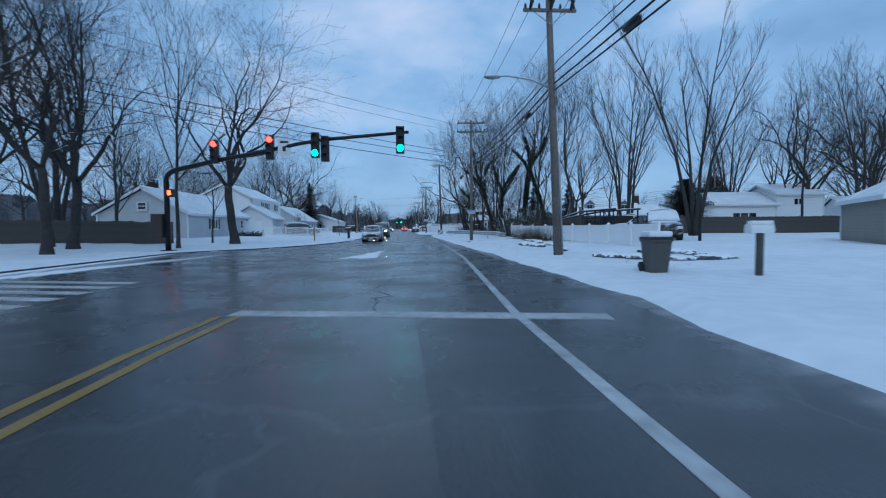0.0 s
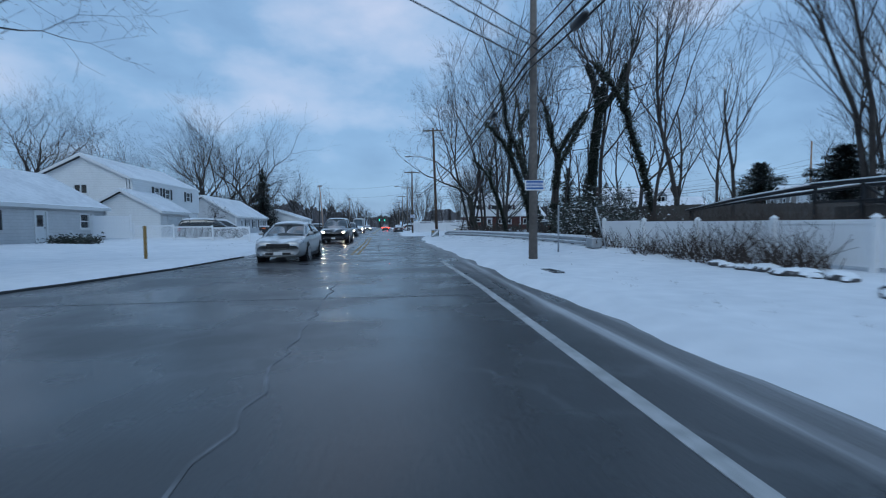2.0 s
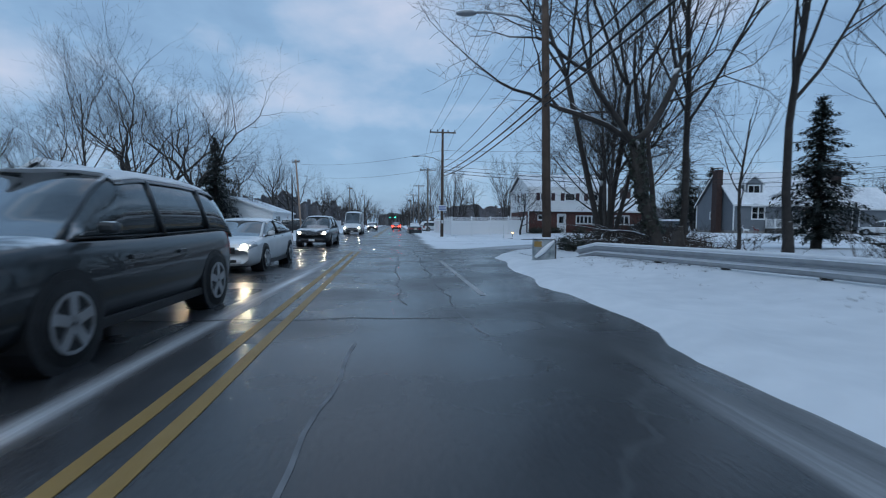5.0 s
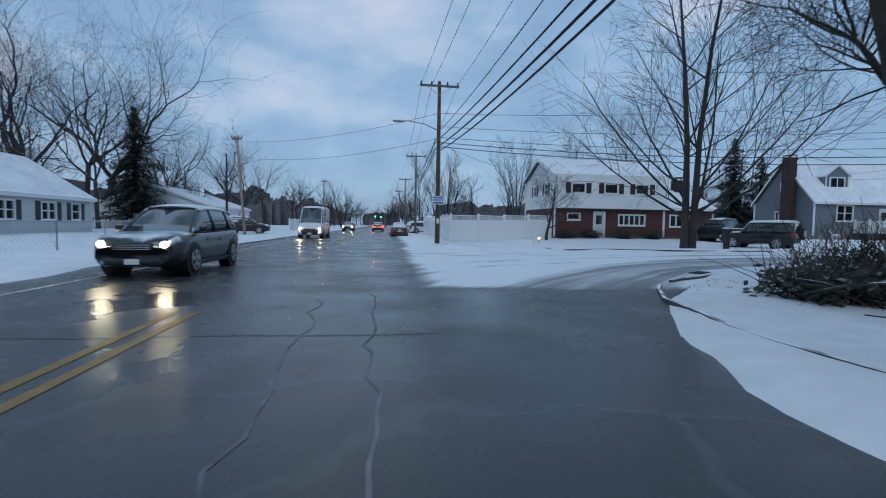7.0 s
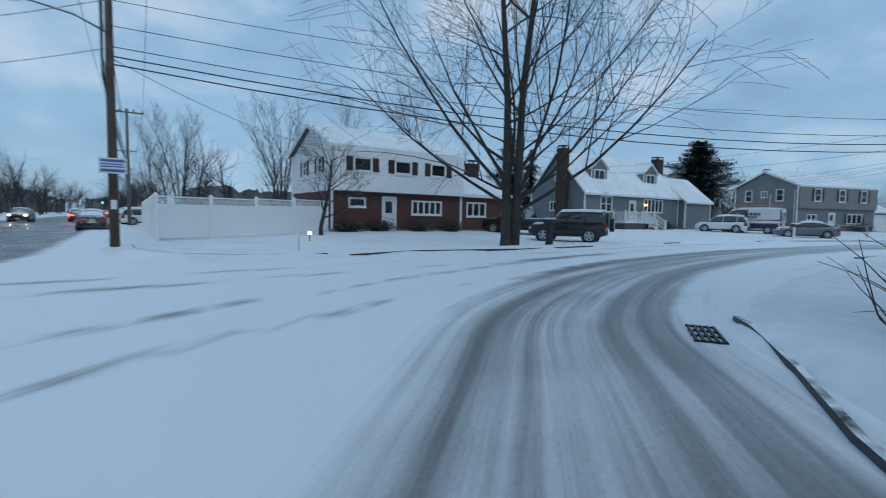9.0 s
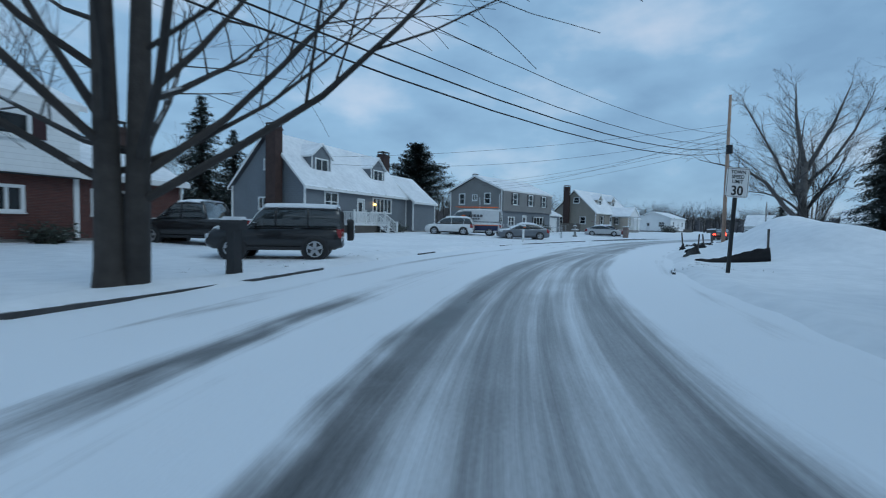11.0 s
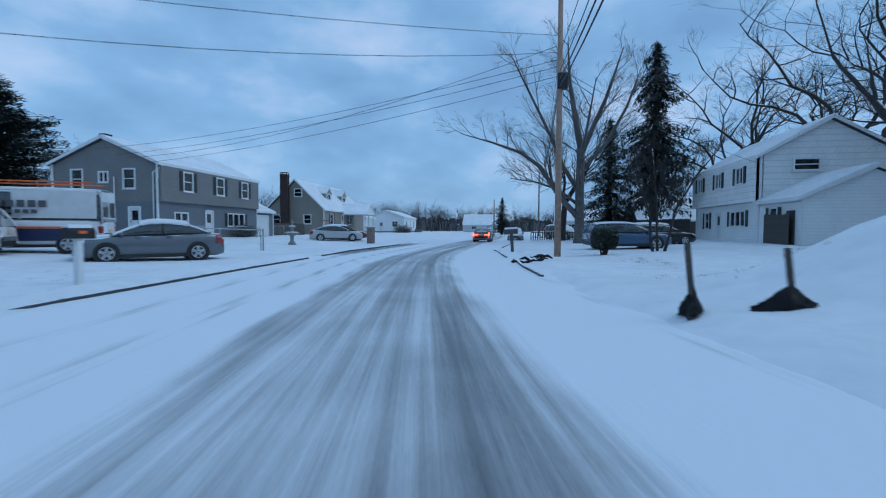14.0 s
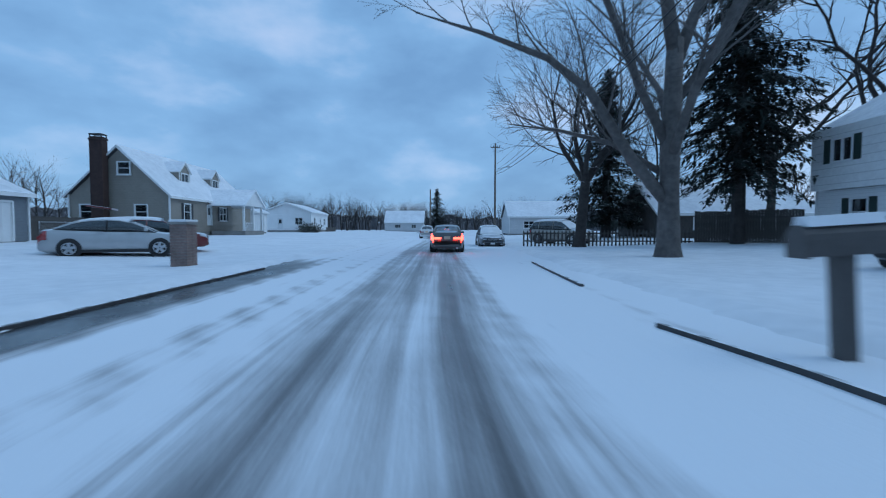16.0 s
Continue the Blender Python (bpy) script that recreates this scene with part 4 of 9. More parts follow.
def rail_run(p, a, b, n, z=0.92):
    """A run of white railing between two posts: two rails and the balusters."""
    (a0, b0, c0), (a1, b1, c1) = a, b
    for up in (0.12, 0.98):
        tube("rail", [(a0, b0, c0 + up), (a1, b1, c1 + up)], 0.045, M_TRIM, p, 4)
    for j in range(1, n):
        f = j / n
        x, y, q = a0 + (a1 - a0) * f, b0 + (b1 - b0) * f, c0 + (c1 - c0) * f
        part("baluster", one_box(x - 0.022, x + 0.022, y - 0.022, y + 0.022, q + 0.12, q + 0.98), M_TRIM, p)


def porch(x, y, z, turn):
    """A white railed landing along the wall, with stairs down to the street."""
    p = thing("porch", at(x, y, z, turn), "white railed porch landing with snowy steps", "porch")
    part("deck", one_box(0, 4.9, -1.6, 0, 0.78, 0.92), M_TRIM, p)
    part("skirt", one_box(0.05, 4.85, -1.52, -0.03, -0.05, 0.775), M_WOODFENCE, p, "dark boarded skirt")
    part("snow", one_box(0.08, 4.8, -1.52, -0.05, 0.925, 0.98), M_SNOWROOF, p)
    for i in range(4):
        y1 = -1.62 - 0.3 * i
        t = part("step", one_box(3.42, 4.78, y1 - 0.3, y1, 0.55 - 0.19 * i, 0.74 - 0.19 * i), M_SHUTTER, p, "dark stair tread")
        part("snow", one_box(3.46, 4.74, y1 - 0.27, y1 - 0.03, 0.744 - 0.19 * i, 0.775 - 0.19 * i), M_SNOWROOF, t)
    posts = [(0.06, -1.54, 0.92), (1.7, -1.54, 0.92), (3.36, -1.54, 0.92), (4.84, -1.54, 0.92), (3.36, -2.85, 0.0), (4.84, -2.85, 0.0), (0.06, -0.1, 0.92), (4.84, -0.1, 0.92)]
    for a, b, c in posts:
        q = part("post", one_box(a - 0.065, a + 0.065, b - 0.065, b + 0.065, c - 0.05, c + 1.12), M_TRIM, p)
        part("post_cap", one_box(a - 0.09, a + 0.09, b - 0.09, b + 0.09, c + 1.122, c + 1.18, 0.015), M_TRIM, q)
    for i, j, n in ((0, 1, 11), (1, 2, 11), (2, 4, 9), (3, 5, 9), (0, 6, 9), (3, 7, 9)):
        rail_run(p, posts[i], posts[j], n)
    return p


porch(48.6, 111.06, 0.28, -1.91)
lampc = thing("porch_lamp", at(54.05, 110.85, 3.05, 0), "lit warm porch lamp beside the bay window", "lamp")
bm = bmesh.new()
bmesh.ops.create_icosphere(bm, subdivisions=2, radius=0.11)
part("bulb", bm, M_LAMP_WARM, lampc)
part("bracket", one_box(-0.06, 0.06, 0.0, 0.14, 0.1, 0.2), M_BLACK, lampc)

# the grey two-storey house
th = house("grey_house", "grey two-storey clapboard house with dark shutters", 78.51, 105.31, 0.35, -17.0, 14.38, 9.0, 5.95, 1.95,
           [(0.3, 3.0, M_SIDE_BLUE, 0.0), (3.0, 5.95, M_SIDE_TAUPE, 0.3)],
           [("f", 3.1, 4.75, 1.15, 1.55, "win"), ("f", 7.55, 4.75, 1.15, 1.55, "win"), ("f", 11.7, 4.75, 1.15, 1.55, "win"),
            ("f", 2.6, 1.55, 1.6, 1.3, "double", 0), ("f", 6.3, 1.4, 1.1, 2.25, "door"), ("f", 10.6, 1.75, 2.9, 1.2, "wide"),
            ("l", 2.4, 4.75, 1.0, 1.5, "win", 0), ("l", 4.6, 4.9, 0.8, 0.8, "slide", 0), ("l", 6.9, 4.75, 1.0, 1.5, "win", 0), ("l", 2.0, 1.5, 1.0, 2.2, "door"), ("l", 6.5, 1.9, 1.0, 1.3, "win", 0)],
           M_SHUTTER, found=0.3)
chimney(th, 1.4, 5.6, 6.9, 8.2, 0.7, 0.6)
tube("downpipe", [(-0.12, 0.3, 0.2), (-0.12, 0.3, 5.2), (0.1, -0.35, 5.75)], 0.05, M_TRIM, th, 6)
tube("downpipe", [(-0.12, 3.6, 0.2), (-0.12, 3.6, 4.9)], 0.05, M_TRIM, th, 6)
tg = house("grey_house_garage", "grey clapboard garage with a white door", 92.35, 101.45, 0.3, -17.0, 4.3, 7.0, 2.9, 1.6, [(0.15, 2.9, M_SIDE_BLUE, 0.0)], [("f", 1.95, 1.3, 2.7, 2.3, "garage")], None, found=0.15)

# the taupe cape further on
fc = house("taupe_cape_house", "taupe clapboard cape house with dormers and porch", 111.58, 95.55, 0.4, -17.5, 20.2, 9.02, 3.9, 4.3,
           [(0.4, 3.9, M_SIDE_TAN, 0.0)],
           [("f", 3.2, 2.4, 1.3, 1.6, "win"), ("f", 8.0, 2.2, 1.1, 2.2, "door"), ("f", 11.5, 2.4, 1.8, 1.5, "double"), ("l", 2.6, 2.3, 1.15, 1.35, "win", 0), ("l", 7.5, 2.3, 1.15, 1.35, "win", 0)],
           M_SHUTTER, [("l", 4.0, 6.3, 1.15, 1.15)], found=0.4)
dormer(fc, 6.2, 1.7, 5.4, 2.2, 1.25, 0.95, 2.4, M_SIDE_TAN)
dormer(fc, 13.4, 1.7, 5.4, 2.2, 1.25, 0.95, 2.4, M_SIDE_TAN)
chimney(fc, -0.55, 5.9, -0.3, 9.0, 0.8, 1.1)
fp = thing("front_porch", at(121.2, 91.0, 0.4, -17.5), "white columned gable porch with railing", "porch")
part("deck", one_box(-2.6, 3.4, -2.4, 1.2, 0.0, 0.5), M_CONC, fp)
for px in (-2.4, 0.4, 3.2):
    part("column", one_box(px - 0.1, px + 0.1, -2.3, -2.1, 0.5, 3.3), M_TRIM, fp)
part("pediment", prism(bmesh.new(), [(-2.8, 3.3), (3.6, 3.3), (0.4, 5.0)], -2.4, -2.2, "y"), M_TRIM, fp)
for s in (-1, 1):
    part("roof", prism(bmesh.new(), [(0.4 + s * 3.4, 3.2), (0.4, 5.1), (0.4, 5.25), (0.4 + s * 3.4, 3.35)], -2.6, 3.0, "y"), M_SNOWROOF, fp)
for k in range(12):
    part("baluster", one_box(-2.2 + k * 0.22, -2.16 + k * 0.22, -2.25, -2.2, 0.5, 1.35), M_TRIM, fp)
part("rail", one_box(-2.4, 0.4, -2.27, -2.18, 1.35, 1.42), M_TRIM, fp)
fg = house("taupe_cape_garage", "white garage wing of the taupe house", 131.4, 89.3, 0.4, -17.5, 6.0, 7.0, 3.1, 1.7, [(0.2, 3.1, M_SIDE_WHITE, 0.0)], [("f", 3.0, 1.4, 3.6, 2.4, "garage")], None, found=0.2)
nh = house("white_bungalow", "white single-storey house with a shallow snowy roof", 152.0, 80.0, 0.5, -17.5, 15.0, 9.0, 3.6, 1.6, [(0.3, 3.6, M_SIDE_WHITE, 0.0)], [("l", 2.2, 2.0, 1.4, 1.2, "double", 0), ("l", 5.6, 1.5, 1.0, 2.1, "door"), ("f", 3, 2.0, 1.4, 1.3, "win", 0), ("f", 8, 1.6, 1.1, 2.2, "door"), ("f", 12, 2.0, 1.6, 1.3, "double", 0)], None, found=0.3)

# the white split-level on the south side; its front runs from the far end to the near one
rh = house("white_split_house", "white two-storey house with green shutters", 79.46, 58.25, 0.2, 159.5, 12.4, 8.5, 6.3, 2.4,
           [(0.2, 3.1, M_SIDE_WHITE, 0.0), (3.1, 6.3, M_SIDE_SHAKE, 0.45)],
           [("f", 2.0, 5.1, 1.25, 1.2, "slide"), ("f", 6.2, 5.1, 1.25, 1.2, "slide"), ("f", 10.2, 5.1, 1.25, 1.2, "slide"),
            ("f", 2.6, 1.9, 1.0, 1.4, "win"), ("f", 5.2, 1.45, 1.0, 2.2, "door"), ("f", 8.9, 1.95, 2.7, 1.15, "wide")], M_SHUTGREEN,
           [("r", 2.8, 5.6, 1.6, 0.8)], found=0.2)
rw = house("white_split_wing", "white clapboard wing with a low snowy roof", 67.85, 62.6, 0.2, 159.5, 5.2, 7.4, 3.05, 1.7, [(0.2, 3.05, M_SIDE_WHITE, 0.0)], [("f", 2.0, 1.9, 1.0, 1.3, "win")], M_SHUTGREEN, found=0.2)
part("wall_door", one_box(3.7, 4.6, -0.06, -0.004, 0.1, 2.3), M_WOODFENCE, rw, "grey wooden side door")

# main road, west side
lh = house("ranch_house", "pale single-storey ranch house with snowy roof", -18.3, 46.5, 0.02, 90, 17.2, 8.0, 2.75, 2.3,
           [(0.25, 2.75, M_SIDE_PALE, 0.0)],
           [("f", 6.2, 1.75, 1.9, 1.05, "wide"), ("f", 10.6, 1.35, 1.0, 2.05, "door"), ("f", 14.8, 1.75, 1.0, 1.0, "win", 0)], M_SHUTTER, [("l", 4.0, 3.4, 0.8, 0.7)], found=0.25)
chimney(lh, 3.2, 4.6, 4.3, 5.9, 0.8, 0.6)
whs = house("white_colonial", "white two-storey house with dark shutters", -19.6, 69.8, 0.1, 90, 14.6, 7.5, 5.55, 1.9,
            [(0.2, 2.8, M_SIDE_WHITE, 0.0), (2.8, 5.55, M_SIDE_WHITE, 0.3)],
            [("f", 4.4, 4.55, 1.0, 1.0, "win"), ("f", 6.6, 4.55, 1.0, 1.0, "win"), ("f", 11.6, 4.55, 1.0, 1.0, "win"), ("f", 5.6, 1.7, 1.0, 1.2, "win"), ("f", 8.0, 1.3, 1.0, 2.1, "door"), ("f", 11.2, 1.7, 1.8, 1.2, "double"), ("l", 3.9, 4.6, 1.1, 0.8, "slide", 0)], M_SHUTTER, found=0.2)
wg = house("white_colonial_garage", "white garage in front of the colonial house", -16.4, 68.2, 0.1, 90, 5.6, 6.0, 2.6, 1.7, [(0.1, 2.6, M_SIDE_WHITE, 0.0)], [("f", 2.8, 1.2, 2.9, 2.1, "garage")], None, found=0.1)
gr = house("grey_ranch_house", "pale ranch house with a long snowy roof", -17.3, 91.5, 0.15, 90, 16.2, 8.5, 2.6, 2.6,
           [(0.2, 2.6, M_SIDE_PALE, 0.0)],
           [("f", 2.6, 1.25, 1.0, 2.05, "door"), ("f", 5.0, 1.6, 1.1, 1.1, "double"), ("f", 8.6, 1.6, 1.3, 1.1, "double"), ("f", 12.0, 1.6, 1.3, 1.1, "double"), ("f", 14.6, 1.6, 0.9, 1.1, "win")], M_SHUTTER, found=0.2)
wb = house("white_corner_bungalow", "white bungalow with a snow-covered roof", -14.5, 124.0, 0.2, 90, 13.0, 12.0, 2.6, 2.0, [(0.1, 2.6, M_SIDE_WHITE, 0.0)], [("f", 3.0, 1.6, 2.4, 0.9, "wide", 0), ("l", 5.0, 1.6, 1.2, 1.0, "slide", 0), ("f", 9.0, 1.3, 1.0, 2.1, "door")], None, found=0.1)
# main road, east side
eh = house("white_split_ranch", "white house with stepped snowy roofs behind a fence", 40.2, 57.5, 0.3, -8, 9.0, 8.0, 3.6, 1.6, [(0.2, 3.6, M_SIDE_WHITE, 0.0)], [("f", 5.2, 2.0, 3.0, 1.1, "wide", 0)], None, found=0.2)
ew = house("white_split_ranch_wing", "taller white wing with a snowy roof", 49.3, 56.2, 0.3, -8, 5.6, 8.0, 4.9, 1.3, [(0.2, 4.9, M_SIDE_WHITE, 0.0)], [("f", 2.6, 3.9, 1.2, 0.8, "slide", 0)], None, found=0.2)
tgx = house("tan_garage", "tan clapboard garage with a low gable", 25.9, 24.4, 0.1, -124, 7.5, 7.0, 2.4, 1.7, [(0.1, 2.4, M_SIDE_TAN, 0.0)], [], None, found=0.1)
ph = house("dark_brown_house", "dark wooden house under a wide snowy roof", 94.0, 55.0, 0.2, 250, 14.0, 9.5, 2.4, 2.9, [(0.2, 2.4, M_WOODFENCE, 0.0)], [("f", 4.0, 1.5, 2.0, 1.0, "wide", 0), ("f", 9.5, 1.5, 1.4, 1.0, "double", 0)], None, found=0.2)
yh = house("grey_gable_house", "pale grey house with a broad snowy roof", 127.0, 52.0, 0.2, 250, 11.0, 9.0, 2.9, 2.4, [(0.2, 2.9, M_SIDE_PALE, 0.0)], [("f", 3.0, 1.6, 1.6, 1.1, "double", 0), ("f", 8.0, 1.6, 1.6, 1.1, "double", 0)], None, found=0.2)
fh = house("white_roof_house", "far low house under a bright snowy roof", 206.5, 53.5, 0.2, 250, 12.0, 9.5, 2.8, 3.6, [(0.2, 2.6, M_SIDE_PALE, 0.0)], [("f", 4.0, 1.6, 1.8, 1.1, "wide", 0), ("f", 9.0, 1.6, 1.4, 1.1, "double", 0)], None, found=0.2)


# ---- trees ----
def grow(V, F, VT, FT, rng, p, d, length, rad, level, top, up, kids, bend, thin):
    """One limb and, from it, its branches; fine twigs go to the second lists."""
    seg = max(3, 6 - level) if not coarse[0] else (4, 2, 2)[min(level, 2)]
    pts, rads = [Vector(p)], [rad]
    d = d.normalized()
    for i in range(seg):
        d = (d + Vector((rng.uniform(-1, 1), rng.uniform(-1, 1), rng.uniform(-0.6, 0.8))) * bend + Vector((0, 0, up[min(level, len(up) - 1)]))).normalized()
        pts.append(pts[-1] + d * length / seg)
        rads.append(max(rad * (1 - (i + 1) / seg * (1 - thin)), 0.006))
    fine = level >= 1
    tube_data(VT if fine else V, FT if fine else F, pts, rads, (9, 6, 4, 3, 3)[level] if not coarse[0] else (4, 3, 3)[min(level, 2)])
    if level >= top:
        return
    k = kids[level]
    for j in range(k):
        f = 0.3 + 0.7 * (j + rng.uniform(0.1, 0.9)) / k if level else 0.0
        if level == 0:
            f = bare_from[0] + (1 - bare_from[0]) * (j + rng.uniform(0, 0.8)) / k
        i = min(int(f * seg), seg - 1)
        g = f * seg - i
        q = pts[i].lerp(pts[i + 1], g)
        r0 = rads[i] * (1 - g) + rads[i + 1] * g
        axis = (pts[i + 1] - pts[i]).normalized()
        side = axis.orthogonal().normalized()
        side.rotate(Matrix.Rotation(rng.uniform(0, 6.28) + j * 2.4, 3, axis))
        a = rng.uniform(0.45, 0.95) * spread[0]
        nd = axis * math.cos(a) + side * math.sin(a)
        ln = length * rng.uniform(0.45, 0.72) * (1.05 - 0.45 * f if level == 0 else 1.0 - 0.3 * f)
        grow(V, F, VT, FT, rng, q, nd, ln, r0 * rng.uniform(0.42, 0.62), level + 1, top, up, kids, bend, 0.25)


bare_from, spread, coarse = [0.3], [1.0], [False]


def tree_kind(seed, height, rad, kids, up, bend=0.16, first=0.3, wide=1.0, lean=(0, 0), stems=1, top=4, bark=None, flare=True):
    """The meshes of one bare tree: trunk with limbs, and crown of twigs."""
    rng = random.Random(seed)
    V, F, VT, FT = [], [], [], []
    bare_from[0], spread[0] = first, wide
    for s in range(stems):
        a = 6.28 * s / stems + rng.uniform(0, 1)
        tilt = 0.0 if stems == 1 else rng.uniform(0.12, 0.34)
        d = Vector((math.cos(a) * tilt + lean[0], math.sin(a) * tilt + lean[1], 1))
        o = (0, 0, -0.25) if stems == 1 else (0.3 * math.cos(a), 0.3 * math.sin(a), -0.25)
        grow(V, F, VT, FT, rng, o, d, height * rng.uniform(0.62, 0.72), rad * (1 if stems == 1 else 0.7), 0, top, up, kids, bend, 0.3)
    if flare:
        tube_data(V, F, [(0, 0, -0.3), (0, 0, 0.1), (0, 0, 0.5), (0, 0, 1.2)], [rad * 1.6, rad * 1.25, rad * 1.05, rad * 0.6], 11)
    t, c = data_mesh("trunk", V, F), data_mesh("crown", VT, FT)
    t.materials.append(bark or M_BARK)
    c.materials.append(M_TWIG)
    t.shade_smooth()
    return [("trunk", t), ("crown", c)]


def plant_tree(kind, x, y, turn=0.0, size=1.0, name="bare_tree", label="bare winter tree with snow-dusted grey branches", group="", tilt=(0, 0)):
    t = thing(name, pose(x, y, land_z(x, y) - 0.02, tilt[0], tilt[1], turn) @ Matrix.Scale(size, 4), label, "tree", group)
    for nm, me in kind:
        ob = new(nm, me)
        ob.parent = t
    return t


def fan_tree(seed, stems, limbs, kids, up, bend, wide, bark=None, top=3, rad=0.3, flare=True):
    """A tree from given stems (points, radii) and limbs (stem, share of its length, azimuth, elevation, length, radius)."""
    rng = random.Random(seed)
    V, F, VT, FT = [], [], [], []
    spread[0] = wide
    pts, rads = stems[0]
    p0, p1 = Vector(pts[0]), Vector(pts[1])
    if flare:
        pts = [p0, p0.lerp(p1, 0.13), p0.lerp(p1, 0.25), p0.lerp(p1, 0.5), *pts[1:]]
        rads = [rads[0] * 1.5, rads[0] * 1.22, rads[0] * 1.06, rads[0] * 0.96, *rads[1:]]
    tube_data(V, F, pts, rads, 11)
    for st, f, az, el, ln, r in limbs:
        pts = [Vector(p) for p in stems[st][0]]
        q = f * (len(pts) - 1)
        i = min(int(q), len(pts) - 2)
        o = pts[i].lerp(pts[i + 1], q - i)
        a, e = radians(az), radians(el)
        grow(VT, FT, VT, FT, rng, o, Vector((math.cos(a) * math.cos(e), math.sin(a) * math.cos(e), math.sin(e))), ln, r, 1, top, up, kids, bend, 0.22)
    t, c = data_mesh("trunk", V, F), data_mesh("crown", VT, FT)
    t.materials.append(bark or M_BARK)
    c.materials.append(M_TWIG if not bark else bark)
    t.shade_smooth()
    out = [("trunk", t), ("crown", c)]
    for pts, rads in stems[1:]:
        V, F = [], []
        tube_data(V, F, pts, rads, 9)
        me = data_mesh("limb", V, F)
        me.materials.append(bark or M_BARK)
        me.shade_smooth()
        out.append(("limb", me))
    return out


def street_maple_kind():
    """Two stems grown together, with a wide fan of fine arching limbs from low down."""
    rng = random.Random(12)
    stems = [([(-0.14, 0, -0.3), (-0.17, 0.02, 2.0), (-0.22, 0, 5.0), (-0.5, 0.1, 9.0), (-0.9, 0.2, 13.5)], [0.19, 0.16, 0.12, 0.08, 0.025]), ([(0.14, 0, -0.3), (0.20, -0.03, 2.0), (0.28, 0, 5.0), (0.6, -0.2, 9.0), (1.3, -0.4, 14.0)], [0.19, 0.155, 0.12, 0.08, 0.025])]
    limbs = []
    for i in range(30):
        f = 0.20 + 0.76 * (i / 29) ** 0.9
        el = 16 + 34 * f + rng.uniform(-11, 11)
        limbs.append((i % 2, f, 137.5 * i + rng.uniform(-15, 15), el, (6.8 - 3.6 * f) * rng.uniform(0.85, 1.15), (0.064 - 0.038 * f) * rng.uniform(0.75, 1.25)))
    for az, f, el in ((165, 0.19, 26), (15, 0.2, 34), (205, 0.24, 40), (-22, 0.16, 24), (90, 0.2, 32), (-80, 0.22, 30), (125, 0.27, 46), (40, 0.3, 50)):
        limbs.append((0 if az > 90 else 1, f, az, el, 7.6, 0.068))
    return fan_tree(12, stems, limbs, (0, 8, 6, 3), (0, 0.07, -0.01, -0.06), 0.15, 0.85, rad=0.4)


def vase_kind(seed, n, height, out, rad, kids=(0, 8, 6, 3)):
    """Several slim stems from one foot, parting upward, with steep fine branches."""
    rng = random.Random(seed)
    stems, limbs = [], []
    for i in range(n):
        a = 6.28 * i / n + rng.uniform(-0.4, 0.4)
        c, s, h = math.cos(a), math.sin(a), height * rng.uniform(0.75, 1.0)
        o = out * rng.uniform(0.45, 1.1)
        stems.append(([(0.25 * c, 0.25 * s, -0.3), (0.4 * c + 0.05 * o * c, 0.4 * s + 0.05 * o * s, h * 0.15), (0.28 * o * c, 0.28 * o * s, h * 0.42), (0.62 * o * c, 0.62 * o * s, h * 0.74), (o * c, o * s, h)], [rad, rad * 0.9, rad * 0.62, rad * 0.34, 0.02]))
        for j in range(11):
            f = 0.34 + 0.6 * j / 10
            limbs.append((i, f, math.degrees(a) + rng.uniform(-110, 110), rng.uniform(48, 70), height * rng.uniform(0.2, 0.34) * (1.25 - 0.6 * f), rad * 0.33 * (1.2 - 0.7 * f)))
    return fan_tree(seed, stems, limbs, kids, (0, 0.09, 0.07, 0.04), 0.09, 0.6, flare=False, rad=rad)


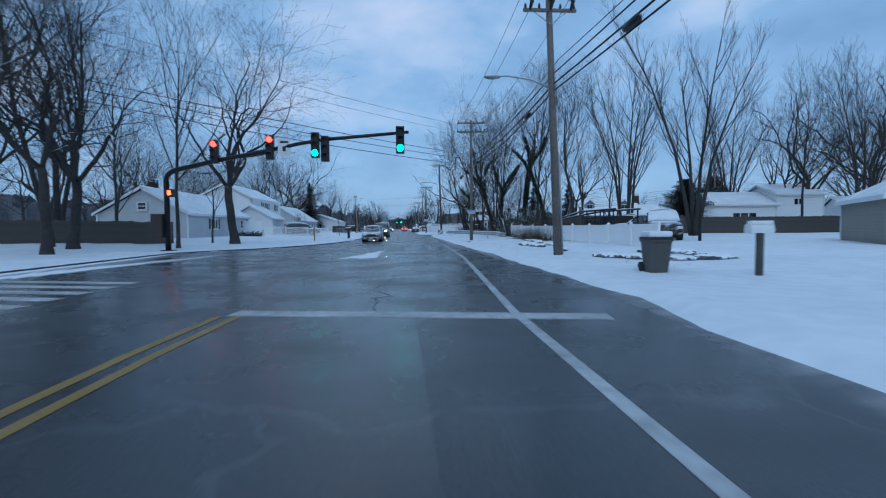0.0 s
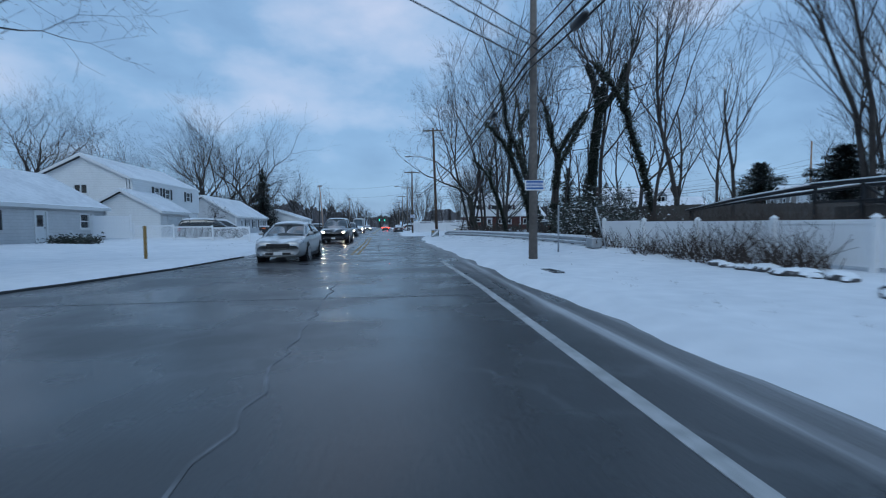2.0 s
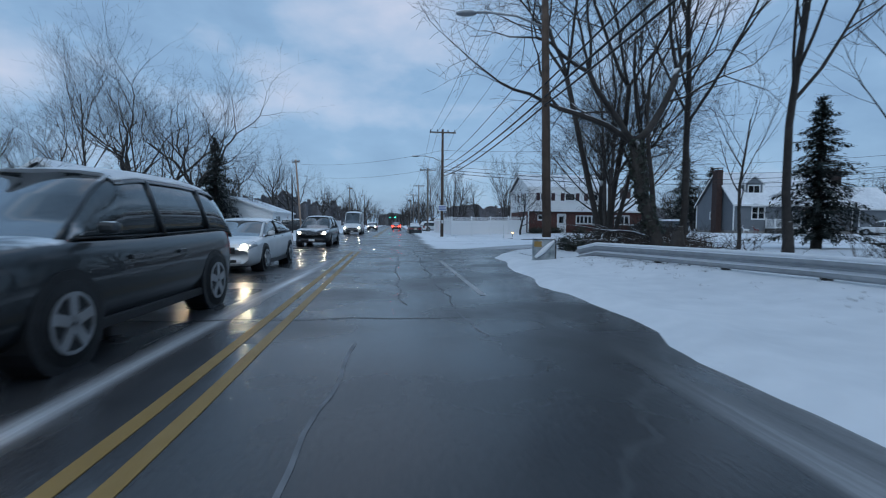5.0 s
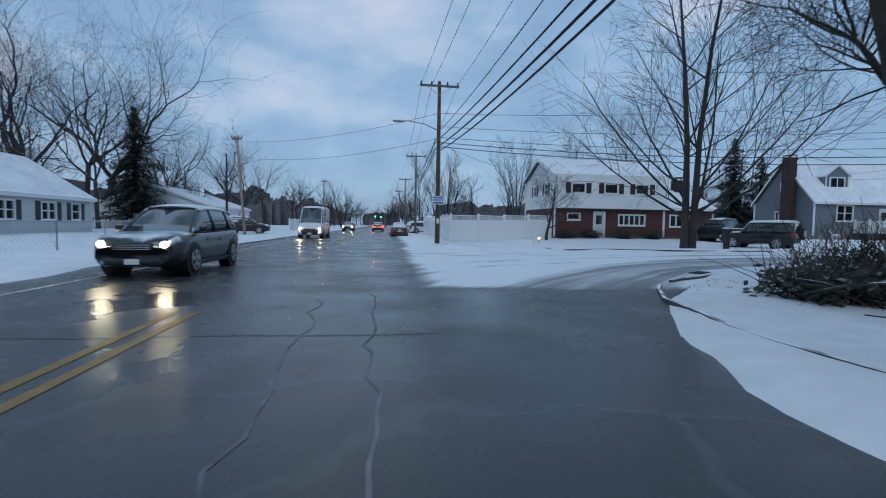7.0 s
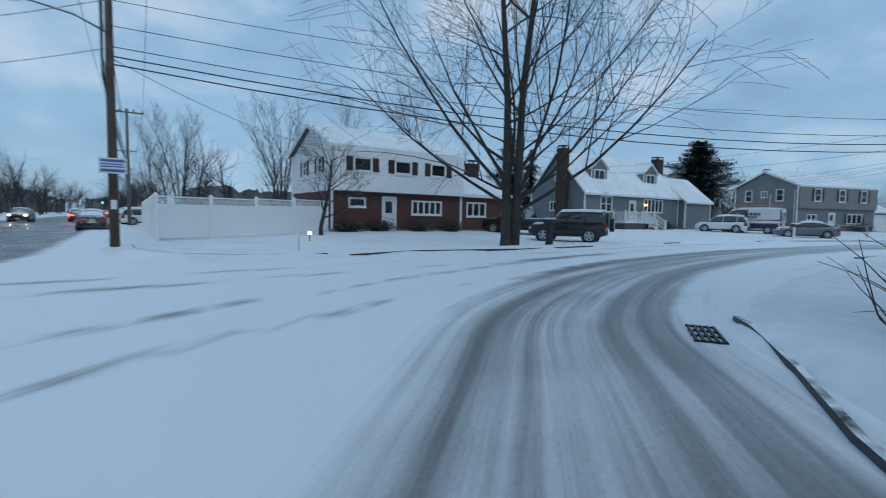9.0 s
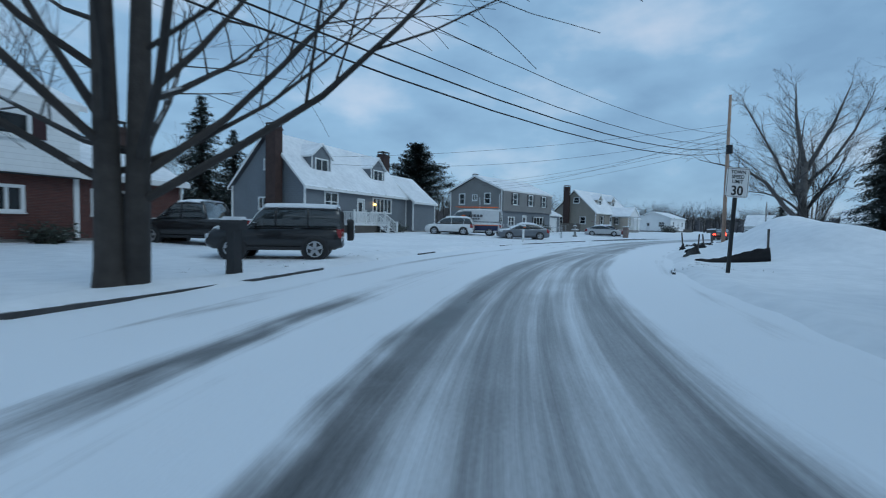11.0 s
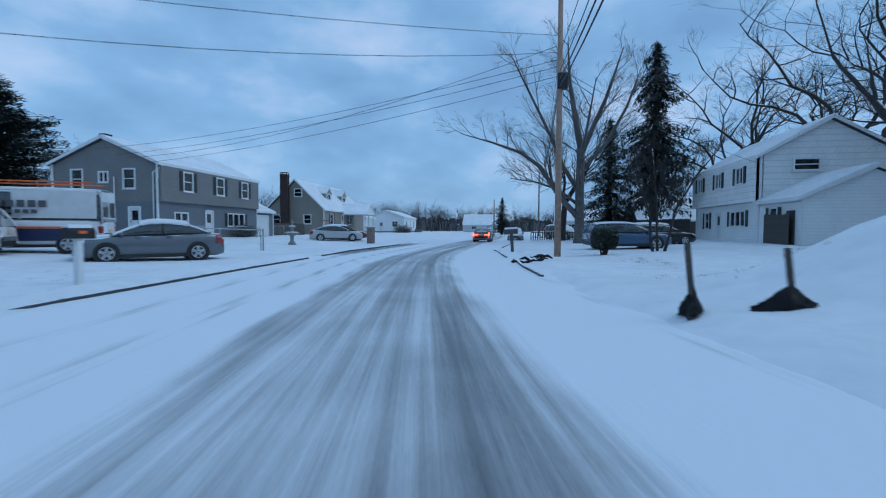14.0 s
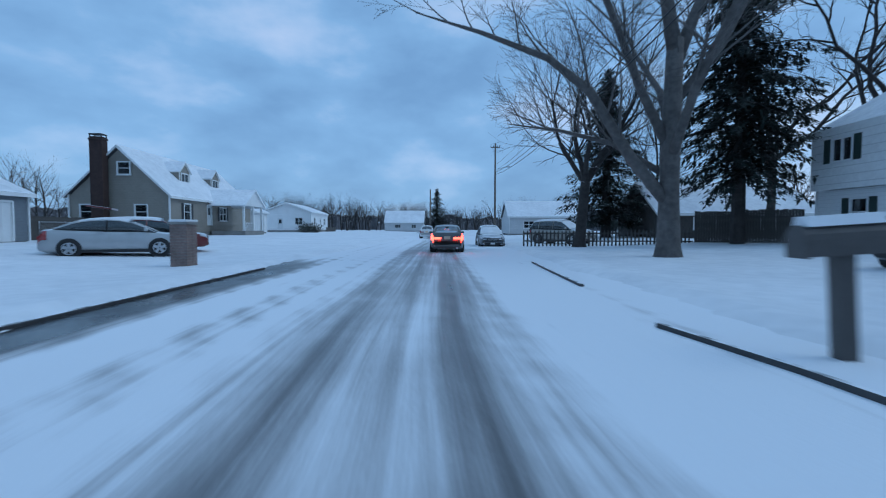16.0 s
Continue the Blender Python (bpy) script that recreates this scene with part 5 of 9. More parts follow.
def low_limb_kind():
    """The pale maple whose heavy limbs sweep out low over the street."""
    rng = random.Random(18)
    stems = [([(0, 0, -0.3), (0.02, 0, 2.6), (0.05, 0.1, 5.0), (0.0, 0.2, 8.6)], [0.45, 0.38, 0.37, 0.31]),
             ([(0.0, 0.2, 8.0), (0.5, 0.3, 10.5), (1.0, 0.3, 13.5), (1.2, 0.2, 17.0)], [0.3, 0.24, 0.16, 0.04]),
             ([(0.0, 0.1, 7.6), (-0.9, -0.2, 9.6), (-2.1, -0.4, 12.4), (-3.4, -0.3, 16.5)], [0.3, 0.22, 0.15, 0.04]),
             ([(0.1, 0.0, 2.2), (1.6, 0.1, 3.9), (3.4, 0.2, 6.6), (5.0, 0.2, 7.8), (7.6, 0.1, 8.8), (10.2, 0.0, 9.6)], [0.26, 0.23, 0.19, 0.14, 0.09, 0.02]),
             ([(0.1, 0.0, 4.4), (1.5, 0.5, 6.6), (2.6, 0.6, 9.2), (4.6, 0.9, 13.2), (6.0, 1.2, 16.0)], [0.21, 0.17, 0.14, 0.09, 0.03]),
             ([(-0.1, 0.0, 6.2), (-2.2, -0.4, 8.6), (-3.8, -0.5, 11.6), (-5.0, -0.8, 15.0)], [0.18, 0.15, 0.11, 0.03]),
             ([(0.0, 0.1, 4.0), (0.4, 2.4, 6.0), (0.2, 4.6, 8.4), (-0.2, 6.4, 12.0)], [0.2, 0.16, 0.11, 0.03]),
             ([(0.0, -0.1, 5.0), (-0.6, -2.2, 7.2), (-0.4, -4.4, 9.6), (0.2, -6.0, 13.0)], [0.2, 0.15, 0.1, 0.03]),
             ([(0.0, 0.0, 3.2), (1.8, -1.4, 4.8), (3.8, -2.6, 5.6), (6.0, -3.2, 6.0)], [0.15, 0.12, 0.08, 0.02])]
    limbs = []
    for st in range(1, 9):
        p = stems[st][0]
        d = Vector(p[-1]) - Vector(p[0])
        az0 = math.degrees(math.atan2(d.y, d.x))
        for j in range(11):
            f = 0.25 + 0.72 * j / 10
            limbs.append((st, f, az0 + rng.uniform(-85, 85), rng.uniform(15, 62), rng.uniform(2.4, 4.2) * (1.25 - 0.6 * f), 0.055 * (1.3 - 0.75 * f)))
    return fan_tree(18, stems, limbs, (0, 7, 6, 3), (0, 0.02, 0.0, -0.03), 0.13, 0.85, M_BARKPALE, rad=0.55)


def crooked_kind(seed):
    """Heavy twisting limbs with few twigs."""
    rng = random.Random(seed)
    stems, limbs = [([(0, 0, -0.3), (0.1, 0, 3.0), (-0.2, 0.2, 6.5)], [0.30, 0.25, 0.21])], []
    for i in range(5):
        a = 1.2566 * i + rng.uniform(-0.3, 0.3)
        p = Vector((-0.1, 0.1, rng.uniform(3.6, 6.3)))
        d = Vector((math.cos(a), math.sin(a), 1.3)).normalized()
        pts = [p]
        for k in range(8):
            d = (d + Vector((rng.uniform(-0.6, 0.6), rng.uniform(-0.6, 0.6), rng.uniform(-0.25, 0.55)))).normalized()
            pts.append(pts[-1] + d * 1.45)
        stems.append((pts, [0.155 * (1 - 0.105 * k) for k in range(9)]))
        for j in range(9):
            f = 0.3 + 0.68 * j / 8
            limbs.append((i + 1, f, rng.uniform(0, 360), rng.uniform(5, 70), rng.uniform(2.0, 3.8) * (1.2 - 0.5 * f), 0.07 * (1.2 - 0.6 * f)))
    return fan_tree(seed, stems, limbs, (0, 5, 5, 2), (0, 0.05, 0.03, 0.0), 0.3, 1.0, rad=0.38)


def split_branch(out, rng, p, d, ln, rad, depth, o):
    """A wandering branch that parts at its end, with side shoots; heavy wood, twigs and ivy runs are kept apart."""
    seg = (5, 5, 4, 3, 3, 2, 2, 2)[depth]
    pts, rads = [Vector(p)], [rad]
    d = d.normalized()
    tip = rad * (0.82 if depth < 2 else 0.66)
    for i in range(seg):
        d = (d + Vector((rng.gauss(0, 1), rng.gauss(0, 1), rng.gauss(0, 0.7))) * o["wander"] * (0.4 if depth == 0 else 1.0) + Vector((0, 0, o["up"] * (1.0 if depth < 4 else 0.3)))).normalized()
        pts.append(pts[-1] + d * ln / seg)
        rads.append(max(rad + (tip - rad) * (i + 1) / seg, 0.005))
    V, F = (out[0], out[1]) if depth < 2 else (out[2], out[3])
    tube_data(V, F, pts, rads, (11, 8, 6, 4, 3, 3, 3, 3)[depth])
    if depth <= o["ivy"]:
        out[4].append((pts, rads))
    if depth >= o["top"]:
        return
    axis = (pts[-1] - pts[-2]).normalized()
    side = axis.orthogonal().normalized()
    side.rotate(Matrix.Rotation(rng.uniform(0, 6.28), 3, axis))
    n = o["first"] if depth == 0 else 3 if rng.random() < o["third"] else 2
    for j in range(n):
        sd = side.copy()
        sd.rotate(Matrix.Rotation(6.28 * j / n + rng.uniform(-0.5, 0.5), 3, axis))
        a = o["open"] * (rng.uniform(0.2, 0.45) if j == 0 and depth else rng.uniform(0.45, 0.85))
        k = rng.uniform(0.8, 0.95) if j == 0 else rng.uniform(0.62, 0.82)
        split_branch(out, rng, pts[-1] - axis * tip * 0.5, axis * math.cos(a) + sd * math.sin(a), ln * o["keep"] * k * (1.0 if depth else o["crown"]), tip * (0.76 if j == 0 else 0.6), depth + 1, o)
    if depth:
        for j in range(o["shoots"] + (rng.random() < 0.5)):
            f = rng.uniform(0.25, 0.92) * seg
            i = min(int(f), seg - 1)
            sd = (pts[i + 1] - pts[i]).orthogonal().normalized()
            ax = (pts[i + 1] - pts[i]).normalized()
            sd.rotate(Matrix.Rotation(rng.uniform(0, 6.28), 3, ax))
            split_branch(out, rng, pts[i].lerp(pts[i + 1], f - i), ax * 0.65 + sd * 0.8, ln * rng.uniform(0.45, 0.7), rads[i] * 0.42, min(depth + 2, o["top"]), o)


def ivy_along(runs, seed, dense, fat=1.0):
    """Small dark leaves crowding round the given heavy limbs, in uneven bunches."""
    rng = random.Random(seed)
    V, F = [], []
    for pts, rads in runs:
        for i in range(len(pts) - 1):
            ln = (pts[i + 1] - pts[i]).length
            ax = (pts[i + 1] - pts[i]).normalized()
            for k in range(int(dense * 1.9 * ln * (rads[i] + 0.12) / 0.3)):
                f = rng.random()
                c = pts[i].lerp(pts[i + 1], f)
                if noise.noise(c * 0.9 + Vector((seed, 0, 0))) < -0.3:
                    continue
                sd = ax.orthogonal().normalized()
                sd.rotate(Matrix.Rotation(rng.uniform(0, 6.28), 3, ax))
                bulge = 1.0 + 0.5 * noise.noise(c * 1.7 + Vector((0, seed, 0)))
                c = c + sd * (rads[i] * 0.9 + rng.random() ** 2 * 0.17 * fat * bulge)
                s = rng.uniform(0.045, 0.09)
                u = Vector((rng.uniform(-1, 1), rng.uniform(-1, 1), rng.uniform(-1, 1))).normalized()
                v = u.orthogonal().normalized()
                b = len(V)
                V += [c - u * s, c + v * s * 0.7, c + u * s, c - v * s * 0.7]
                F.append((b, b + 1, b + 2, b + 3))
    me = data_mesh("ivy", V, F)
    me.materials.append(M_IVY)
    return me


def forked_kind(seed, trunk, rad, stems=((0, 0, 1, 1.0),), bark=None, dense=260, **o):
    """A tree whose trunk parts again and again into a broad crown of wandering limbs and fine twigs."""
    o = {"wander": 0.13, "up": 0.06, "open": 1.0, "third": 0.25, "first": 3, "keep": 0.92, "crown": 0.9, "shoots": 1, "top": 6, "ivy": -1} | o
    rng = random.Random(seed)
    out = ([], [], [], [], [])
    for dx, dy, dz, k in stems:
        split_branch(out, rng, (dx * 0.6 * rad / 0.3, dy * 0.6 * rad / 0.3, -0.3), Vector((dx, dy, dz)), trunk * k, rad * (0.6 + 0.4 * k), 0, o)
        if len(stems) == 1:
            tube_data(out[0], out[1], [(0, 0, -0.3), (0, 0, 0.08), (0, 0, 0.45), (0, 0, 1.0)], [rad * 1.7, rad * 1.32, rad * 1.08, rad * 0.7], 11)
    t, c = data_mesh("trunk", out[0], out[1]), data_mesh("crown", out[2], out[3])
    t.materials.append(bark or M_BARK)
    c.materials.append(bark or M_TWIG)
    t.shade_smooth()
    kind = [("trunk", t), ("crown", c)]
    return kind + [("ivy", ivy_along(out[4], seed, dense))] if o["ivy"] >= 0 else kind


K_OAKW = forked_kind(11, 4.5, 0.30, wander=0.18, open=1.12, first=5, keep=0.98, crown=1.08, up=0.075, top=7, third=0.06, shoots=1)
K_OAK = forked_kind(21, 5.4, 0.22, open=0.82, first=3, keep=0.96, up=0.07, crown=0.85, shoots=2)
K_OAKB = forked_kind(22, 4.6, 0.24, open=0.9, first=4, keep=0.97, up=0.07, crown=0.9, shoots=2)
K_ROUND = forked_kind(23, 3.0, 0.19, open=1.0, first=4, keep=0.95, up=0.06, crown=1.0, top=5, shoots=3)
K_LEANIVY = forked_kind(31, 5.2, 0.125, stems=((-0.38, 0.28, 1, 1.3), (-0.06, 0.05, 1, 1.1), (0.12, -0.05, 1, 0.95)), ivy=1, dense=240, first=2, open=0.8, wander=0.13, keep=0.93, top=6, shoots=2)
K_IVYTALL = forked_kind(33, 9.0, 0.2, ivy=1, first=3, open=0.7, keep=0.8, crown=0.65, top=6, dense=520, shoots=2)
K_IVYSLIM = forked_kind(35, 7.0, 0.11, stems=((-0.06, 0.04, 1, 1.0),), ivy=1, first=2, open=0.75, keep=0.86, crown=0.75, top=6, wander=0.15, dense=380, shoots=2)
K_CORNER = forked_kind(37, 7.4, 0.13, stems=((-0.15, 0.1, 1, 1.15), (0.09, -0.06, 1, 1.05), (0.03, 0.3, 1, 0.5), (0.3, -0.22, 1, 0.55), (-0.05, -0.3, 1, 0.45)), wander=0.1, first=3, open=0.85, keep=0.88, crown=0.7, top=6, shoots=3)
K_BENT = forked_kind(39, 4.8, 0.23, stems=((-0.34, 0.36, 1, 1.0),), first=4, open=1.1, wander=0.2, keep=0.9, up=0.05, top=6, ivy=0, dense=130, shoots=1)
K_TALL = tree_kind(13, 22, 0.17, (14, 8, 7), (0.08, 0.15, 0.10, 0.05), 0.11, 0.36, 0.85, top=3)
K_TALL2 = tree_kind(14, 23, 0.18, (14, 8, 7), (0.06, 0.12, 0.10, 0.05), 0.15, 0.4, 0.95, top=3)
K_MAPLE = street_maple_kind()
K_VASE = vase_kind(15, 5, 17.5, 4.2, 0.15, (0, 6, 5, 1))
K_VASE2 = vase_kind(25, 4, 17.0, 6.2, 0.17, (0, 6, 5, 1))
K_SLIM = tree_kind(16, 11, 0.11, (7, 5, 4), (0.06, 0.12, 0.08), 0.12, 0.3, 0.8, top=3, flare=False)
K_BIGV = forked_kind(17, 5.0, 0.40, wander=0.11, open=0.72, first=5, keep=0.98, crown=0.95, up=0.1, top=6, shoots=2)
K_FAN = forked_kind(53, 4.4, 0.34, wander=0.12, open=0.85, first=5, keep=1.0, crown=1.0, up=0.09, top=7, third=0.1, shoots=1)
K_LIMB = low_limb_kind()
K_SMALL = tree_kind(19, 6.5, 0.13, (12, 8, 6), (0.03, 0.02, 0.02), 0.2, 0.25, 1.2, top=3, flare=False)
K_CROOK, K_CROOK2 = crooked_kind(20), crooked_kind(27)

# beside the brick house
plant_tree(K_MAPLE, 20.95, 95.95, -35, 1.22, "street_maple", "large spreading bare maple with a dark twin trunk", tilt=(0, 0))
plant_tree(K_SMALL, 15.6, 104.6, 10, 0.95, "small_tree", "small bare ornamental tree before a white fence")
# west side of the main road, near the signal
for i, (x, y, k, s) in enumerate([(-10.9, 37.2, K_OAKW, 1.05), (-11.8, 30.2, K_TALL, 0.72), (-12.6, 37.4, K_SLIM, 0.75), (-18.3, 29.2, K_TALL2, 0.95), (-16.6, 28.4, K_OAKW, 0.9), (-20.5, 33.0, K_OAK, 1.0), (-23.8, 38.0, K_TALL2, 1.05), (-15.0, 24.2, K_OAKB, 0.95), (-14.6, 19.2, K_OAK, 0.9), (-22.0, 25.5, K_TALL, 1.0), (-26.0, 31.0, K_OAKB, 1.0), (-19.5, 37.5, K_SLIM, 1.0), (-24.0, 45.6, K_TALL, 0.9), (-17.5, 14.0, K_TALL2, 1.0), (-23.5, 18.5, K_OAK, 1.0), (-29.0, 38.5, K_OAK, 1.1), (-28.5, 23.5, K_TALL, 1.1), (-25.5, 28.0, K_TALL2, 1.0), (-21.5, 22.0, K_TALL, 1.05)]):
    plant_tree(k, x, y, 47 * i, s, group="trees by the signal")
# behind the west houses
for i, (x, y, k, s) in enumerate([(-30, 62, K_OAKB, 0.95), (-34, 70, K_OAK, 0.9), (-31, 80, K_ROUND, 0.9), (-33, 90, K_OAKW, 0.85), (-27, 93, K_OAKB, 0.7), (-29, 101, K_ROUND, 1.0), (-26.5, 104, K_TALL, 0.85), (-24, 110.5, K_ROUND, 1.1), (-27, 116, K_TALL2, 0.85), (-34, 125, K_OAKW, 1.4), (-25.5, 125, K_OAKW, 1.3), (-29.5, 128, K_OAK, 1.35), (-31, 109, K_OAKB, 0.9), (-22, 117, K_OAK, 0.85), (-35, 98, K_OAKW, 0.95), (-40, 75, K_OAK, 1.0), (-38, 58, K_TALL2, 0.9), (-16, 140, K_ROUND, 1.15), (-20, 146, K_OAKB, 1.0), (-17, 155, K_OAK, 0.9), (-14, 165, K_ROUND, 1.2), (-15, 176, K_ROUND, 1.3), (-23, 133, K_OAKB, 0.85), (-36, 64, K_ROUND, 1.1), (-30, 74, K_OAKW, 0.85), (-37, 84, K_OAK, 0.95), (-44, 66, K_OAKW, 1.0), (-30, 120, K_ROUND, 1.0), (-34, 128, K_ROUND, 1.1), (-26, 140, K_OAK, 0.95), (-19, 130.5, K_ROUND, 0.7)]):
    plant_tree(k, x, y, 61 * i + 10, s, group="trees behind the houses")
plant_tree(K_SLIM, -7.6, 71.5, 0, 0.42, "young_tree", "thin young bare tree on the snowy lawn")
plant_tree(K_SMALL, -14.6, 74.6, 90, 0.62, "small_tree", "small twiggy tree before a white house")
# the wooded east verge
wood = [(12.8, 53.0, K_LEANIVY, 1.0), (17.2, 49.1, K_IVYSLIM, 1.05), (16.1, 55.4, K_IVYTALL, 1.0), (13.2, 57.7, K_IVYSLIM, 0.95), (11.9, 60.2, K_IVYSLIM, 0.7), (19.5, 60.5, K_TALL, 1.05), (16.2, 66.5, K_TALL2, 0.85), (12.2, 71.6, K_BENT, 1.0), (12.2, 77.2, K_CORNER, 1.0), (14.6, 75.2, K_TALL, 0.95), (17.5, 73.0, K_TALL, 1.0), (13.0, 65.4, K_SLIM, 1.15), (14.4, 61.8, K_SLIM, 1.25), (12.9, 74.3, K_SLIM, 1.2), (13.6, 76.2, K_SLIM, 1.35), (22.5, 55.0, K_TALL2, 1.0), (22.0, 41.5, K_VASE, 0.95), (25.6, 37.0, K_VASE2, 1.0), (45.0, 41.0, K_VASE, 0.95), (21.0, 65.0, K_SLIM, 1.2), (23.5, 74.5, K_SLIM, 1.2), (16.0, 47.5, K_SLIM, 1.0), (19.4, 78.0, K_SLIM, 0.9), (28.0, 70.0, K_OAK, 0.9), (20.4, 47.6, K_SLIM, 1.1), (24.5, 58.5, K_SLIM, 1.3), (17.2, 62.5, K_SLIM, 1.1), (29.0, 60.0, K_SLIM, 1.3), (24.0, 66.0, K_SLIM, 1.2), (47.0, 50.0, K_TALL, 0.9), (52.0, 46.0, K_OAK, 0.9), (57.0, 52.0, K_TALL2, 0.9)]
for i, (x, y, k, s) in enumerate(wood):
    ivied = k in (K_LEANIVY, K_IVYTALL, K_IVYSLIM)
    turn = 0 if k in (K_LEANIVY, K_CORNER, K_BENT, K_IVYSLIM) else 73 * i + 20
    plant_tree(k, x, y, turn, s, "ivy_tree" if ivied else "bare_tree", "bare tree with dark ivy climbing its trunk" if ivied else "bare winter tree with snow-dusted grey branches", "trees on the wooded verge")
# the side street
plant_tree(K_LIMB, 76.8, 71.6, 71, 1.0, "leaning_maple", "large pale-barked maple with snowy low limbs", tilt=(0, 0))
plant_tree(K_BIGV, 86.2, 69.0, 30, 0.85, "forked_maple", "tall forked bare maple by a picket fence")
plant_tree(vase_kind(61, 3, 5.6, 3.2, 0.08), 61.0, 75.0, 200, 1.0, "crooked_tree", "small crooked bare tree by a hedge")
for i, (x, y, k, s) in enumerate([(68, 52, K_CROOK2, 1.25), (74, 49, K_CROOK, 1.3), (62, 56, K_CROOK, 1.2), (80, 50, K_CROOK2, 1.2), (90, 47, K_CROOK, 1.2), (56.6, 64.5, K_FAN, 1.0), (54, 57, K_CROOK2, 1.15), (52, 58, K_OAK, 0.95), (47, 62, K_VASE, 1.1), (60, 48, K_OAK, 0.95), (97, 52, K_TALL2, 0.8), (107, 45, K_OAK, 0.9), (44, 64, K_OAKB, 0.8), (38, 124, K_ROUND, 0.85), (34, 127, K_TALL, 0.8), (48, 129, K_ROUND, 0.85), (68, 130, K_ROUND, 0.8), (104, 117, K_ROUND, 1.0), (100, 113, K_ROUND, 1.1), (109, 115, K_ROUND, 1.05), (96, 119, K_ROUND, 1.1), (112, 120, K_ROUND, 0.8), (22, 122, K_ROUND, 0.65), (18, 121, K_VASE, 0.6), (12, 122, K_ROUND, 0.65), (26, 124, K_TALL, 0.6), (11.5, 131, K_VASE, 0.6), (9.5, 144, K_ROUND, 0.75), (10, 158, K_TALL, 0.7), (9.5, 172, K_ROUND, 0.8), (176, 74, K_ROUND, 1.0), (188, 68, K_ROUND, 1.15), (182, 84, K_ROUND, 0.95), (199, 60, K_ROUND, 1.05), (192, 78, K_ROUND, 1.1), (170, 90, K_ROUND, 0.85)]):
    plant_tree(k, x, y, 37 * i + 15, s, group="trees along the side street")


def conifer_kind(seed, height, width, layers, per, droop, ragged=0.25, base=0.1, power=0.8, spray=1.0):
    """A needle tree: trunk and whorls of twigs carrying many small needle sprays."""
    rng = random.Random(seed)
    V, F, VT, FT = [], [], [], []
    tube_data(V, F, [(0, 0, -0.2), (0, 0, height * 0.5), (0, 0, height)], [width * 0.055, width * 0.035, 0.02], 7)
    for i in range(layers):
        f = i / layers
        z = height * (base + (1 - base) * f)
        reach = width / 2 * (1 - f) ** power * (1 + rng.uniform(-ragged, ragged)) + 0.15
        for j in range(per):
            a = 6.283 * j / per + rng.uniform(-0.4, 0.4) + i
            r = reach * rng.uniform(0.7, 1.12)
            tip = Vector((math.cos(a) * r, math.sin(a) * r, z - droop * r + rng.uniform(-0.15, 0.3)))
            root = Vector((0, 0, z))
            tube_data(V, F, [root, root.lerp(tip, 0.5) + Vector((0, 0, 0.08 * r)), tip], [0.035, 0.022, 0.008], 3)
            k = max(12, int(r * 32))
            for q in range(k):
                c = root.lerp(tip, 0.12 + 0.88 * (q + rng.random()) / k) + Vector((rng.gauss(0, 0.13), rng.gauss(0, 0.13), rng.gauss(-0.03, 0.11)))
                s = rng.uniform(0.10, 0.25) * spray
                u = ((tip - root).normalized() + Vector((rng.uniform(-0.9, 0.9), rng.uniform(-0.9, 0.9), rng.uniform(-0.5, 0.3)))).normalized()
                v = u.cross(Vector((0, 0, 1)))
                v = (v.normalized() if v.length > 0.01 else Vector((1, 0, 0))) * s * 0.27
                b = len(VT)
                VT += [c - u * s * 0.5, c + v, c + u * s, c - v]
                FT.append((b, b + 1, b + 2, b + 3))
    t, c = data_mesh("trunk", V, F), data_mesh("crown", VT, FT)
    t.materials.append(M_BARK)
    c.materials.append(M_NEEDLE)
    return [("trunk", t), ("crown", c)]


K_SPRUCE = conifer_kind(31, 13, 7.6, 27, 10, 0.22, 0.45, 0.1, 0.9, 1.4)
K_PINE = conifer_kind(32, 11.4, 9.6, 24, 15, -0.16, 0.3, 0.2, 0.46, 1.55)
K_THIN = conifer_kind(33, 18, 6.8, 34, 8, 0.42, 0.65, 0.21, 0.62, 1.45)
SPRUCE = "dark spruce lightly dusted with snow"
for x, y, k, s, nm, lb in [(-21.5, 122.5, K_SPRUCE, 0.95, "spruce", SPRUCE), (87.0, 122.5, K_PINE, 1.26, "pine", "rounded dark pine behind a garage"), (81.8, 61.3, K_THIN, 1.08, "ragged_spruce", "tall ragged spruce with hanging dark boughs"), (99.6, 56.1, K_SPRUCE, 1.25, "spruce", SPRUCE), (47.0, 125.0, K_SPRUCE, 0.95, "spruce", SPRUCE), (52.5, 127.0, K_SPRUCE, 0.8, "spruce", SPRUCE), (38, 58, K_PINE, 0.6, "pine", "dark pine among bare trees"), (24.0, 78.5, K_SPRUCE, 0.6, "spruce", SPRUCE), (147, 57, K_SPRUCE, 0.7, "spruce", SPRUCE), (13.4, 50.2, K_SPRUCE, 0.2, "young_spruce", "low dark snow-dusted evergreen by the guard rail")]:
    plant_tree(k, x, y, 17 * x, s, nm, lb, "evergreens")


